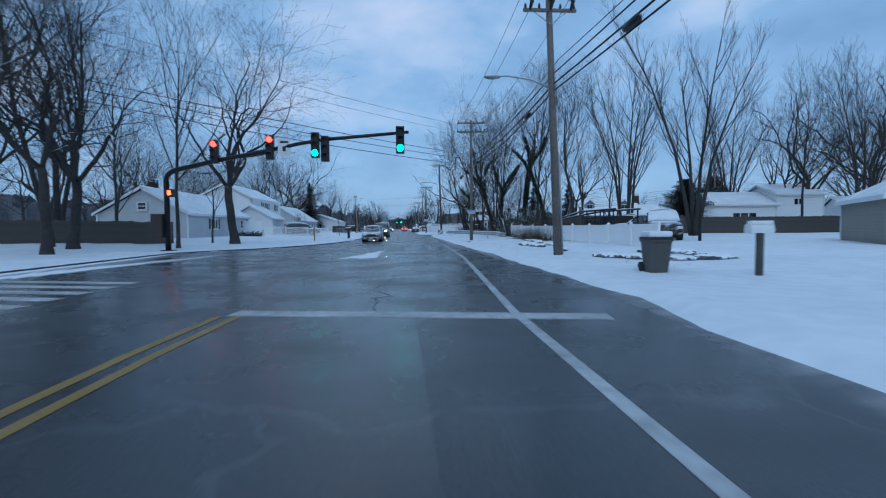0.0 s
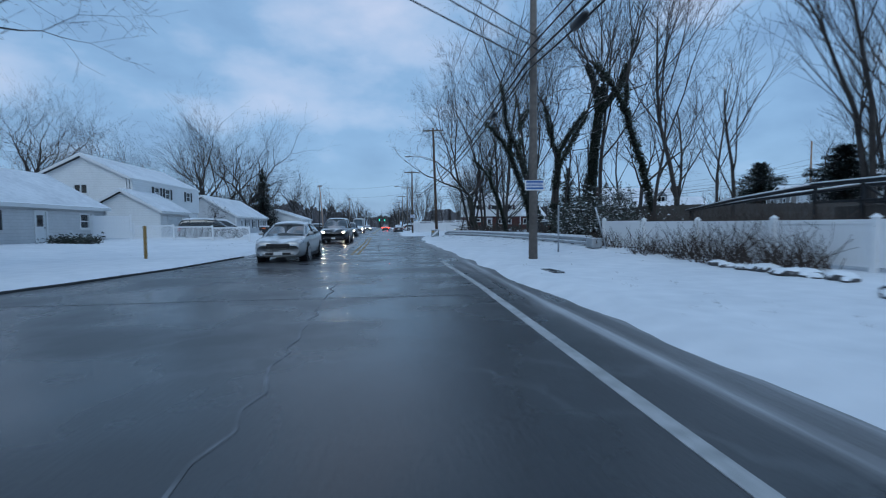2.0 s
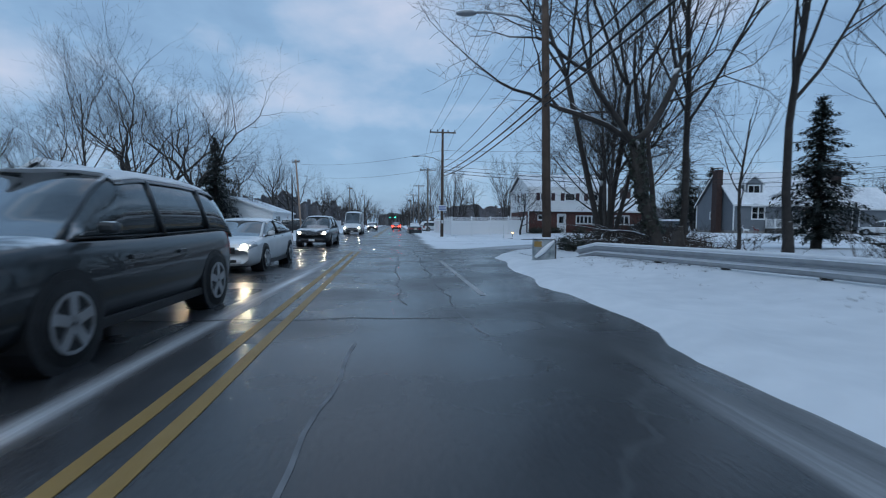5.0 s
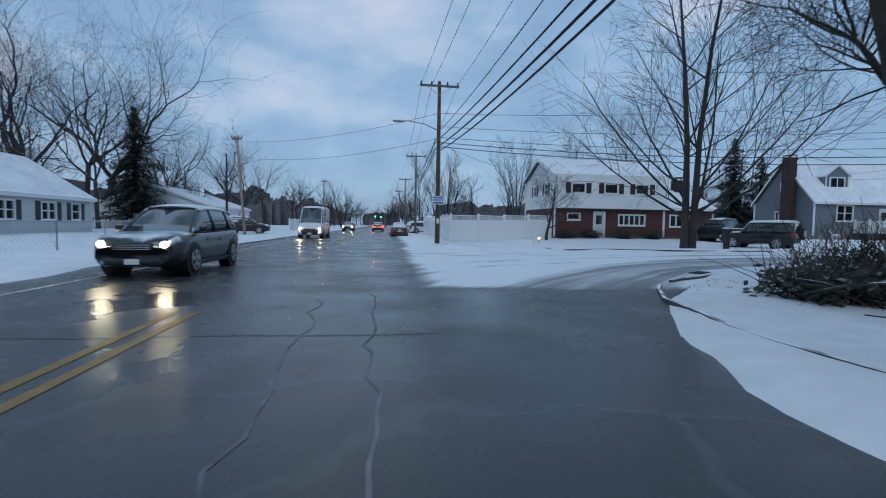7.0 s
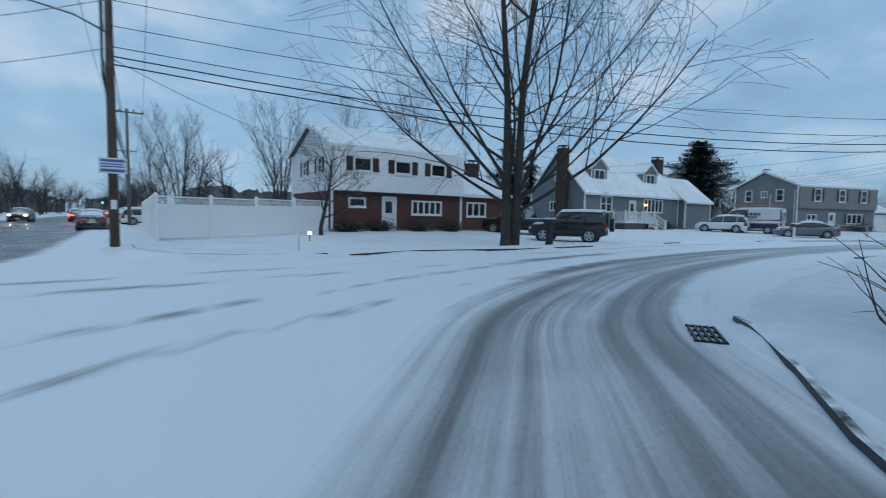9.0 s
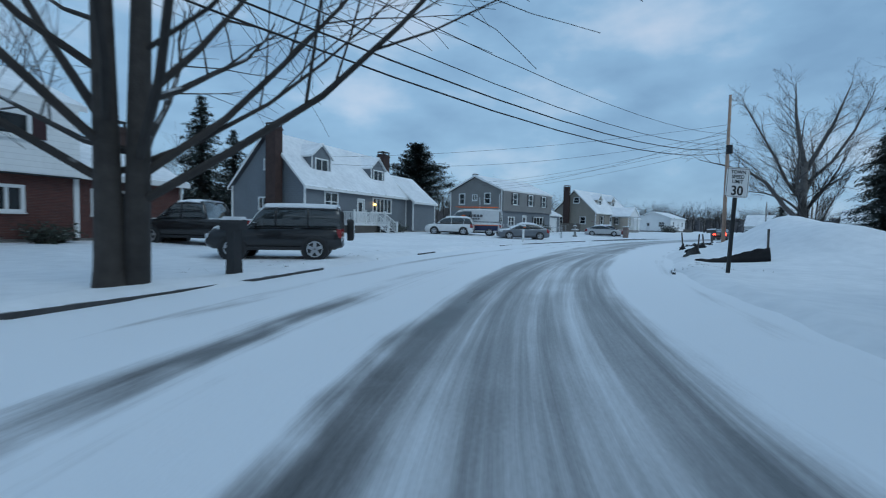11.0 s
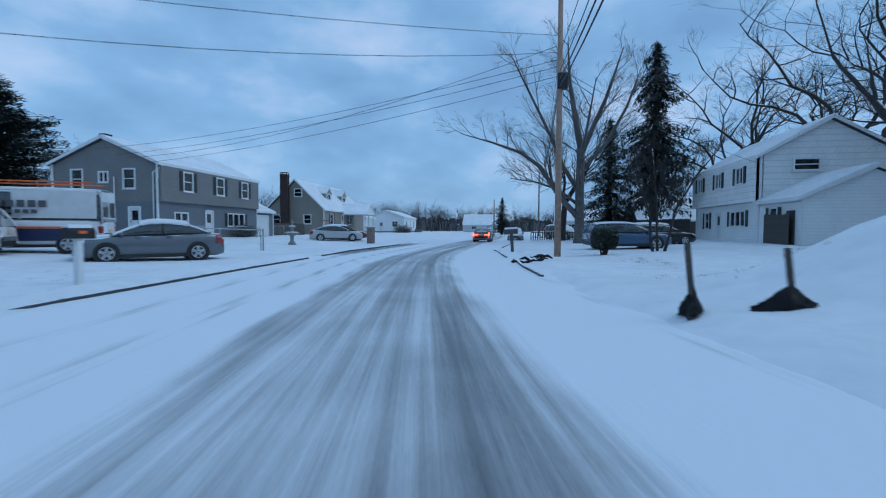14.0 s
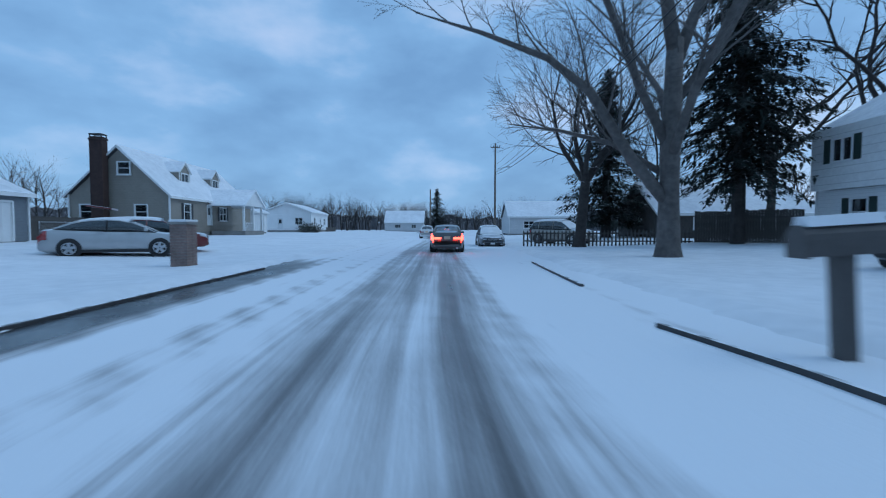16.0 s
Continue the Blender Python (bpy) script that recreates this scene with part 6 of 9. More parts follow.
def woods(name, spots, seed, lo=8.0, hi=14.0):
    """A far belt of bare woods in one mesh."""
    rng = random.Random(seed)
    V, F = [], []
    coarse[0] = True
    for x0, y0, x1, y1, n in spots:
        for i in range(n):
            f = rng.random()
            x, y = x0 + (x1 - x0) * f + rng.uniform(-7, 7), y0 + (y1 - y0) * f + rng.uniform(-7, 7)
            h = rng.uniform(lo, hi)
            bare_from[0], spread[0] = rng.uniform(0.18, 0.35), rng.uniform(0.95, 1.25)
            grow(V, F, V, F, rng, (x, y, -0.1), Vector((rng.uniform(-0.1, 0.1), rng.uniform(-0.1, 0.1), 1)), h * 0.66, h * 0.017, 0, 2, (0.05, 0.09, 0.05), (11, 10), 0.18, 0.25)
    coarse[0] = False
    tagged(link_mesh(name, data_mesh(name, V, F), M_TWIG), "belt of bare grey woods in the distance", "woods", kind="stuff")


woods("far_woods", [(-13, 180, -11, 335, 34), (12, 180, 12, 335, 34), (-46, 125, -58, 30, 50), (-30, 145, -52, 200, 36), (-14, 345, 16, 350, 16)], 41, 9, 15)
woods("far_woods_east", [(200, 85, 255, 0, 90), (150, 118, 205, 85, 40), (60, 30, 150, 14, 26), (95, 140, 150, 120, 30), (12, 136, 95, 142, 50), (170, 20, 215, 10, 18)], 42, 9, 14)


def wood_edge(name, lines, seed, material):
    """The dense rim of far woodland: ragged overlapping ranks of thicket and crowns."""
    rng = random.Random(seed)
    V, F = [], []
    for pts, h in lines:
        for rank in range(3):
            tops, foot = [], []
            for (x0, y0), (x1, y1) in zip(pts[:-1], pts[1:]):
                n = int(math.hypot(x1 - x0, y1 - y0) / 0.9)
                nx, ny = (y1 - y0), -(x1 - x0)
                q = math.hypot(nx, ny)
                for k in range(n):
                    f = k / n
                    o = rank * 6 + rng.uniform(-1.5, 1.5)
                    x, y = x0 + (x1 - x0) * f + nx / q * o, y0 + (y1 - y0) * f + ny / q * o
                    z = h * (0.62 + 0.12 * rank + 0.34 * noise.noise(Vector((x * 0.11, y * 0.11, rank * 7 + seed))) + 0.10 * noise.noise(Vector((x * 0.35, y * 0.35, rank)))) + rng.uniform(-0.5, 0.6)
                    foot.append((x, y, -0.3))
                    tops.append((x + rng.uniform(-0.4, 0.4), y + rng.uniform(-0.4, 0.4), z))
            b, n = len(V), len(foot)
            V += foot + tops
            F += [(b + k, b + k + 1, b + n + k + 1, b + n + k) for k in range(n - 1)]
    tagged(link_mesh(name, data_mesh(name, V, F), material), "dense rim of far bare woodland, paled for haze", "woods", kind="stuff")


wood_edge("far_wood_rim", [([(275, -60), (262, 0), (262, 60), (240, 110), (190, 150), (120, 168), (40, 172), (14, 180)], 7.5), ([(240, -20), (170, -30), (90, -20), (70, 0)], 8.5), ([(11, 372), (-11, 372)], 9.0), ([(24, 210), (24, 372)], 5.0), ([(-18, 372), (-20, 200), (-52, 170), (-72, 120), (-80, 20), (-70, -40)], 10.0)], 7, M_HAZEWOOD)


def brush(name, x, y, w, d, h, n, seed, material, label, leaf=0, green=None):
    """A thicket of thin stems, with leaves where it has them."""
    rng = random.Random(seed)
    V, F, VL, FL = [], [], [], []
    for i in range(n):
        p = Vector((rng.uniform(-w / 2, w / 2), rng.uniform(-d / 2, d / 2), -0.05))
        dirn = Vector((rng.gauss(0, 0.5), rng.gauss(0, 0.5), 1)).normalized()
        ln = h * rng.uniform(0.5, 1.15)
        pts = [p]
        for k in range(3):
            dirn = (dirn + Vector((rng.gauss(0, 0.25), rng.gauss(0, 0.25), rng.gauss(-0.05, 0.2)))).normalized()
            pts.append(pts[-1] + dirn * ln / 3)
        tube_data(V, F, pts, [0.012, 0.010, 0.007, 0.004], 3)
        for k in range(leaf):
            c = pts[1].lerp(pts[3], rng.random()) + Vector((rng.gauss(0, 0.08), rng.gauss(0, 0.08), rng.gauss(0, 0.08)))
            u = Vector((rng.uniform(-1, 1), rng.uniform(-1, 1), rng.uniform(-0.6, 0.6))).normalized()
            v = u.orthogonal().normalized() * rng.uniform(0.03, 0.05)
            u = u * rng.uniform(0.06, 0.11)
            b = len(VL)
            VL += [c - u, c + v, c + u, c - v]
            FL.append((b, b + 1, b + 2, b + 3))
    t = thing(name, at(x, y, land_z(x, y)), label, "shrub")
    link_mesh("thicket", data_mesh("thicket", V, F), material, t)
    if leaf:
        link_mesh("foliage", data_mesh("foliage", VL, FL), green or M_SHRUB, t)
    return t


for i, (x, y, w, d, h, n) in enumerate([(15.5, 39.0, 3.5, 4.0, 1.7, 260), (12.3, 41.6, 1.3, 1.2, 1.2, 110), (12.5, 39.6, 1.2, 1.1, 1.3, 100), (11.8, 43.9, 1.6, 1.6, 0.9, 110), (17.5, 43.5, 5.0, 4.0, 2.0, 260), (14.8, 46.5, 3.0, 4.0, 1.8, 200), (14.0, 57.0, 3.0, 6.0, 1.3, 220), (15.0, 64.0, 4.0, 6.0, 1.5, 220), (12.5, 71.5, 3.0, 5.0, 1.3, 200), (13.5, 78.0, 4.5, 4.0, 1.7, 380), (16.5, 80.5, 5.0, 4.0, 1.7, 340), (12.4, 74.6, 3.0, 4.0, 1.2, 300), (14.5, 79.3, 4.0, 3.0, 1.5, 380), (12.3, 37.7, 1.5, 1.3, 1.35, 150), (12.5, 35.7, 1.4, 1.2, 1.3, 140), (14.2, 40.6, 1.4, 7.0, 2.0, 420), (14.5, 35.0, 1.2, 4.0, 1.7, 200)]):
    brush("dry_bush", x, y, w, d, h, n, 50 + i, M_DRYBUSH, "tangle of dry brown brush on a snowy verge")
brush("evergreen_shrub", 11.6, 78.4, 1.7, 1.3, 0.75, 170, 71, M_DRYBUSH, "low leafy evergreen shrub with snow on it", 14)
brush("foundation_shrub", 88.0, 101.3, 2.6, 1.2, 1.3, 170, 72, M_DRYBUSH, "snowy shrub beside a grey house", 14)
brush("foundation_shrub", 55.6, 109.6, 2.4, 1.2, 1.1, 150, 73, M_DRYBUSH, "snowy shrub beside a porch", 12)
for i, (x, y) in enumerate([(20.2, 106.9), (23.0, 106.9), (18.1, 107.0), (25.6, 107.0)]):
    brush("foundation_shrub", x, y, 1.0, 0.6, 0.8, 70, 74 + i, M_DRYBUSH, "small dark shrub beside a brick wall", 12)
def clipped_hedge(x, y, w, d, h, n, turn):
    """A clipped block of small leaves on a few short stems."""
    rng = random.Random(81)
    t = thing("clipped_hedge", at(x, y, land_z(x, y), turn), "dark clipped hedge with snow on top", "shrub")
    V, F, VL, FL = [], [], [], []
    for i in range(26):
        p = Vector((rng.uniform(-0.15, 0.15), rng.uniform(-0.12, 0.12), -0.1))
        q = Vector((rng.uniform(-w, w) * 0.42, rng.uniform(-d, d) * 0.42, rng.uniform(0.5, 0.95) * h))
        tube_data(V, F, [p, p.lerp(q, 0.4) + Vector((0, 0, 0.08)), q], [0.03, 0.02, 0.008], 4)
    for i in range(n):
        a, b, c = (rng.uniform(-1, 1) for _ in range(3))
        k = max(abs(a), abs(b), abs(c))
        if k < 0.55:
            continue
        r = 1 - 0.10 * (a * a * b * b + b * b * c * c + a * a * c * c) + 0.07 * noise.noise(Vector((a, b, c)) * 2.3)
        o = Vector((a * w / 2 * r, b * d / 2 * r, h * 0.62 + c * h * 0.38 * r))
        u = Vector((rng.uniform(-1, 1), rng.uniform(-1, 1), rng.uniform(-0.8, 0.8))).normalized()
        v = u.orthogonal().normalized() * rng.uniform(0.018, 0.03)
        u = u * rng.uniform(0.03, 0.06)
        z = len(VL)
        VL += [o - u, o + v, o + u, o - v]
        FL.append((z, z + 1, z + 2, z + 3))
    link_mesh("thicket", data_mesh("thicket", V, F), M_DRYBUSH, t)
    link_mesh("foliage", data_mesh("foliage", VL, FL), M_SHRUB, t)


clipped_hedge(57.9, 79.7, 1.5, 0.95, 1.15, 6000, -15)


def grass(spots, seed):
    """Dry blades that stand out of thin snow."""
    rng = random.Random(seed)
    V, F = [], []
    for x0, y0, w, d, n in spots:
        for i in range(n):
            cx, cy = x0 + rng.gauss(0, w / 2), y0 + rng.gauss(0, d / 2)
            for k in range(rng.randrange(3, 9)):
                x, y = cx + rng.gauss(0, 0.05), cy + rng.gauss(0, 0.05)
                z = land_z(x, y) if k == 0 else z
                ln, a = rng.uniform(0.02, 0.07), rng.uniform(0, 6.28)
                tip = Vector((x + math.cos(a) * ln * 0.7, y + math.sin(a) * ln * 0.7, z + ln * rng.uniform(0.3, 0.9)))
                s_ = Vector((-math.sin(a), math.cos(a), 0)) * 0.008
                b = len(V)
                V += [Vector((x, y, z - 0.03)) - s_, Vector((x, y, z - 0.03)) + s_, tip]
                F.append((b, b + 1, b + 2))
    tagged(link_mesh("dry_grass", data_mesh("dry_grass", V, F), M_DRYBUSH), "dry brown grass blades poking through thin snow", "grass", kind="stuff")


grass([(10.2, 50, 1.0, 8, 70), (9.2, 60, 1.2, 8, 90), (8.7, 68.5, 0.9, 3, 110), (8.0, 30, 1.4, 9, 40), (53.5, 80.6, 1.6, 0.5, 70), (60.5, 79.0, 2.0, 0.7, 40), (48.0, 82.5, 2.5, 0.6, 40), (33.0, 85.2, 2.0, 1.0, 40), (10.5, 80.2, 1.5, 1.0, 30), (28.0, 97.5, 6.0, 1.2, 40), (50, 97.5, 5.0, 1.5, 30), (-7.5, 60, 1.4, 12, 50), (9.6, 16.5, 0.8, 2.5, 30)], 91)
brush("round_bush", 148.5, 80.5, 4.0, 3.0, 2.0, 200, 82, M_DRYBUSH, "large round dark bush by a driveway", 16)
brush("evergreen_shrub", -15.6, 55.6, 2.4, 1.0, 0.6, 120, 83, M_DRYBUSH, "low brown shrub before a ranch house", 8)
for i, (x, y, w, d, h) in enumerate([(13.6, 48.4, 2.8, 2.6, 2.6), (14.9, 50.6, 3.0, 2.4, 3.2)]):
    brush("leafy_thicket", x, y, w, d, h, 330, 120 + i, M_DRYBUSH, "tall dark leafy thicket speckled with snow", 18, M_THICKET)
# fallen branches at the corner


def branch_pile(x, y, turn, w, d, h, n, seed):
    """Cut limbs thrown on a heap, each with its own side twigs."""
    rng = random.Random(seed)
    br = thing("branch_pile", at(x, y, land_z(x, y), turn), "heap of cut snowy branches on the verge", "branch pile")
    VT, FT = [], []
    for i in range(n):
        a, ln = rng.gauss(0, 0.45) + (0 if i % 3 else 3.14) + (1.2 if i % 7 == 0 else 0), rng.uniform(1.6, 3.6)
        p = Vector((rng.uniform(-w, w) * 0.5, rng.uniform(-d, d) * 0.5, rng.uniform(0.0, h * 0.55)))
        dirn = Vector((math.cos(a), math.sin(a), rng.uniform(-0.05, 0.45))).normalized()
        r = rng.uniform(0.02, 0.06) if i % 5 else rng.uniform(0.07, 0.1)
        pts, V, F = [p], [], []
        for k in range(6):
            dirn = (dirn + Vector((rng.gauss(0, 0.13), rng.gauss(0, 0.13), rng.gauss(-0.07, 0.1)))).normalized()
            q = pts[-1] + dirn * ln / 6
            q.z = max(q.z, 0.03)
            pts.append(q)
        tube_data(V, F, pts, [r * (1 - 0.13 * k) for k in range(7)], 6)
        for k in range(rng.randrange(5, 11)):
            j = rng.randrange(1, 6)
            sd = (pts[j + 1] - pts[j]).normalized() * 0.7 + Vector((rng.gauss(0, 0.5), rng.gauss(0, 0.5), rng.gauss(0.15, 0.4)))
            q1 = pts[j] + sd * rng.uniform(0.25, 0.5)
            q2 = q1 + (sd + Vector((rng.gauss(0, 0.3), rng.gauss(0, 0.3), -0.15))) * rng.uniform(0.2, 0.5)
            tube_data(VT, FT, [pts[j], q1, q2], [r * 0.35, r * 0.24, 0.004], 3)
        link_mesh("branch", data_mesh("branch", V, F), M_BARK, br, "", True)
    tagged(link_mesh("twigs", data_mesh("twigs", VT, FT), M_TWIG, br), kind="stuff")


branch_pile(12.4, 74.6, 80, 5.0, 2.4, 1.1, 34, 5)
branch_pile(15.6, 77.6, 20, 3.4, 2.4, 0.9, 18, 6)


# ---- poles, wires, signal ----
def wire(name, a, b, sag, r, parent=None, label="black overhead wire between poles"):
    a, b = Vector(a), Vector(b)
    pts = [a.lerp(b, i / 14) - Vector((0, 0, sag * (1 - (2 * i / 14 - 1) ** 2))) for i in range(15)]
    ob = tube(name, pts, r, M_WIRE, parent, 5)
    return tagged(ob, label, "wire") if parent is None else ob


def utility_pole(x, y, top, turn=0.0, arms=((0.0, 2.4),), material=None, rad=0.15, lamp=None, lean=0.0, label="tall wooden utility pole with crossarms"):
    p = thing("utility_pole", pose(x, y, land_z(x, y), 0, lean, turn), label, "utility pole", "utility poles")
    tube("pole", [(0, 0, -0.3), (0, 0, top * 0.5), (0, 0, top)], [rad, rad * 0.85, rad * 0.66], material or M_POLE, p, 12)
    for dz, w in arms:
        arm = part("crossarm", one_box(-w / 2, w / 2, -0.14, -0.03, top - 0.35 - dz, top - 0.23 - dz, 0.01), M_POLE, p)
        for k in (-0.46, -0.2, 0.2, 0.46):
            tube("insulator", [(k * w, -0.085, top - 0.23 - dz), (k * w, -0.085, top - 0.16 - dz), (k * w, -0.085, top - 0.04 - dz)], [0.03, 0.055, 0.035], M_BLACK, arm, 8)
        tube("brace", [(-0.32 * w, -0.1, top - 0.34 - dz), (0, -0.12, top - 0.85 - dz), (0.32 * w, -0.1, top - 0.34 - dz)], 0.02, M_GALV, arm, 4)
    if lamp:
        z, reach, ang = lamp
        c, s = math.cos(ang), math.sin(ang)
        la = tube("lamp_arm", [(0, 0, z - 0.5), (c * reach * 0.4, s * reach * 0.4, z - 0.12), (c * reach * 0.85, s * reach * 0.85, z + 0.02), (c * reach, s * reach, z)], 0.035, M_GALV, p, 6)
        bm = bmesh.new()
        bmesh.ops.create_uvsphere(bm, u_segments=10, v_segments=6, radius=1, matrix=Matrix.Translation((c * (reach + 0.25), s * (reach + 0.25), z - 0.02)) @ Matrix.Rotation(ang, 4, "Z") @ Matrix.Diagonal((0.36, 0.16, 0.09, 1)))
        part("lamp_head", bm, M_GALV, la, "", True)
    return p


PA, PB, PC, PD, PE = (8.05, 19.3), (7.75, 41.1), (7.75, 71.8), (6.9, 99.65), (58.65, 81.5)
pa = utility_pole(*PA, 11.6, 4, ((0.0, 2.6), (1.55, 2.2)), lamp=(7.2, 2.2, math.pi), rad=0.17, lean=-2.4)
for k in (-0.85, 0.0, 0.85):
    tube("fuse_cutout", [(k, -0.12, 9.75), (k + 0.1, -0.2, 10.1), (k - 0.12, -0.2, 10.2)], [0.05, 0.09, 0.05], M_BLACK, pa, 6)
tube("conduit", [(0.2, 0, 0.0), (0.19, 0, 4.6)], 0.05, M_GALV, pa, 6)
pb = utility_pole(*PB, 10.4, -3, ((0.0, 2.4), (0.75, 2.5)))
part("notice", one_box(-0.33, 0.33, -0.2, -0.17, 2.32, 2.66), M_SIGNW, pb, "white printed notice on the pole")
for z0, z1, x1 in ((2.575, 2.64, 0.29), (2.515, 2.545, 0.24), (2.46, 2.49, 0.28), (2.36, 2.42, 0.29)):
    part("notice_print", one_box(-0.29, x1, -0.207, -0.202, z0, z1), M_BLUESIGN, pb)
pc = utility_pole(*PC, 10.7, -4, ((0.0, 2.0),), M_POLED, lamp=(8.0, 2.3, math.pi), lean=-1.5)
pd = utility_pole(*PD, 9.75, 2, ((0.0, 2.4),), M_POLED, lamp=(7.3, 2.2, math.pi))
part("notice", one_box(-0.38, 0.38, -0.2, -0.17, 2.35, 2.85), M_SIGNW, pd, "white printed notice on the pole")
for z0, z1, x1 in ((2.72, 2.80, 0.33), (2.63, 2.67, 0.27), (2.55, 2.59, 0.31), (2.40, 2.49, 0.33)):
    part("notice_print", one_box(-0.33, x1, -0.207, -0.202, z0, z1), M_BLUESIGN, pd)
part("tag", one_box(-0.08, 0.08, -0.17, -0.155, 1.2, 1.5), M_SIGNW, pd)
pe = utility_pole(*PE, 11.8, 70, (), M_POLEW, 0.15, label="pale wooden utility pole with orange paint")
part("transformer_bracket", one_box(-0.34, 0.1, -0.16, 0.16, 7.2, 7.9, 0.05), M_BLACK, pe)
part("paint_mark", one_box(-0.151, -0.138, -0.04, 0.06, 0.95, 1.3, 0.004), M_ORANGED, pe, "faded orange spray paint")
utility_pole(116.6, 59.7, 12.0, 70, ((0.2, 1.2),), lamp=(8.8, 2.2, 2.2))
utility_pole(133.0, 63.0, 7.5, 70, ())
for yy in (128, 158, 190, 225, 262):
    utility_pole(7.4, yy, 9.6, 0, ((0.0, 2.4),), lamp=(7.4, 2.2, math.pi) if yy in (158,) else None)
utility_pole(-8.9, 115.5, 8.9, 0, ((0.0, 0.9),), M_POLEW, 0.13, lean=-4, label="leaning pale wooden pole beside the road")
utility_pole(-9.0, 111.0, 6.6, 0, (), M_POLEB, 0.1, label="thin dark pole beside the road")
utility_pole(-7.5, 160, 9.0, 0, ((0.0, 1.2),))


def zt(p, z):
    return (p[0], p[1], z)


line_poles = [((9.2, -30.0), 11.4, 8.0, 7.2), (PA, 11.45, 8.0, 6.75), (PB, 10.3, 7.7, 6.45), (PC, 10.6, 7.2, 5.15), (PD, 9.7, 6.9, 5.6), ((7.4, 128), 9.5, 7.2, 5.7), ((7.4, 158), 9.5, 7.2, 5.7), ((7.4, 190), 9.5, 7.2, 5.7)]
for (p, z0, n0, c0), (q, z1, n1, c1) in zip(line_poles[:-1], line_poles[1:]):
    for k in (-1.1, -0.45, 1.1):
        wire("power_wire", (p[0] + k, p[1], z0), (q[0] + k, q[1], z1), 0.45, 0.011)
    wire("neutral_wire", zt(p, n0), zt(q, n1), 0.4, 0.016)
    for up, sg, r in ((0.68, 0.32, 0.026), (0.27, 0.36, 0.034), (0.0, 0.42, 0.03)):
        wire("overhead_cable", (p[0] - 0.2, p[1], c0 + up), (q[0] - 0.2, q[1], c1 + up), sg, r)
for i, (x, y, z) in enumerate([(7.9, 12.5, 6.72), (7.8, 22.5, 6.6), (7.6, 36.5, 6.3), (7.5, 45.5, 6.05)]):
    tagged(tube("splice_case", [(x, y, z), (x, y + 0.12, z), (x, y + 0.8, z), (x, y + 0.9, z)], [0.03, 0.12, 0.12, 0.03], M_BLACK, None, 8), "black cable splice case hung on a wire", "splice case")
for dz, sg, r in ((0.9, 0.8, 0.012), (0.25, 0.9, 0.014), (-0.05, 1.0, 0.022), (-0.3, 1.1, 0.022)):
    wire("street_wire", zt(PD, 6.3 + dz), zt(PE, 7.8 + dz * 1.2), sg + 0.9, r)
    wire("street_wire", zt(PE, 7.8 + dz * 1.2), (116.6, 59.7, 8.4 + dz), sg, r)
wire("street_wire", zt(PD, 8.0), (30, 94, 8.4), 0.4, 0.011)
for tgt, z0, sg in (((78.4, 108.0, 6.8), 8.3, 0.5), ((78.4, 109.5, 7.2), 8.6, 0.6), ((78.5, 107.2, 6.6), 9.2, 0.9), ((78.6, 106.0, 6.3), 7.9, 0.45), ((50.0, 113.0, 6.4), 8.9, 1.1), ((45.0, 128.0, 7.2), 9.6, 1.2), ((66.5, 63.5, 5.6), 8.2, 0.4)):
    wire("service_wire", zt(PE, z0), tgt, sg, 0.011, label="thin service wire from pole to house")
for tgt, z0, sg, pp in (((-8.9, 115.5, 8.4), 8.0, 0.5, PD), ((-8.9, 115.5, 7.0), 6.5, 0.6, PD), ((17.4, 110.0, 5.6), 6.2, 0.4, PD), ((50, 57, 5.5), 7.4, 0.8, PA)):
    wire("service_wire", zt(pp, z0), tgt, sg, 0.011, label="thin service wire from pole to house")
# wires that cross to the west by the signal
for dz in (0.0, 0.5, 0.9, 2.6, 3.2):
    wire("crossing_wire", (-26, 8.0, 8.0 + dz), (8.1, 41.2, 6.6 + dz), 0.7, 0.02 if dz < 1 else 0.01)

mast = thing("traffic_signal", at(-11.05, 27.4, 0.05), "black curved mast arm carrying traffic signals", "traffic signal")
ARM = [(0.0, 3.95), (0.1, 4.15), (0.42, 4.33), (1.05, 4.45), (1.8, 4.54), (3.5, 4.78), (6.8, 5.13), (8.5, 5.35), (10.0, 5.46), (14.15, 5.52)]


def on_arm(run, z):
    return Vector((0.924 * run, -0.3825 * run, z))


tube("mast", [(0, 0, 0), *[on_arm(*q) for q in ARM]], [0.15, 0.14, 0.14, 0.135, 0.13, 0.125, 0.115, 0.1, 0.09, 0.085, 0.07], M_POLEB, mast, 10)
part("base_plate", one_box(-0.3, 0.3, -0.3, 0.3, -0.05, 0.08, 0.02), M_POLEB, mast)
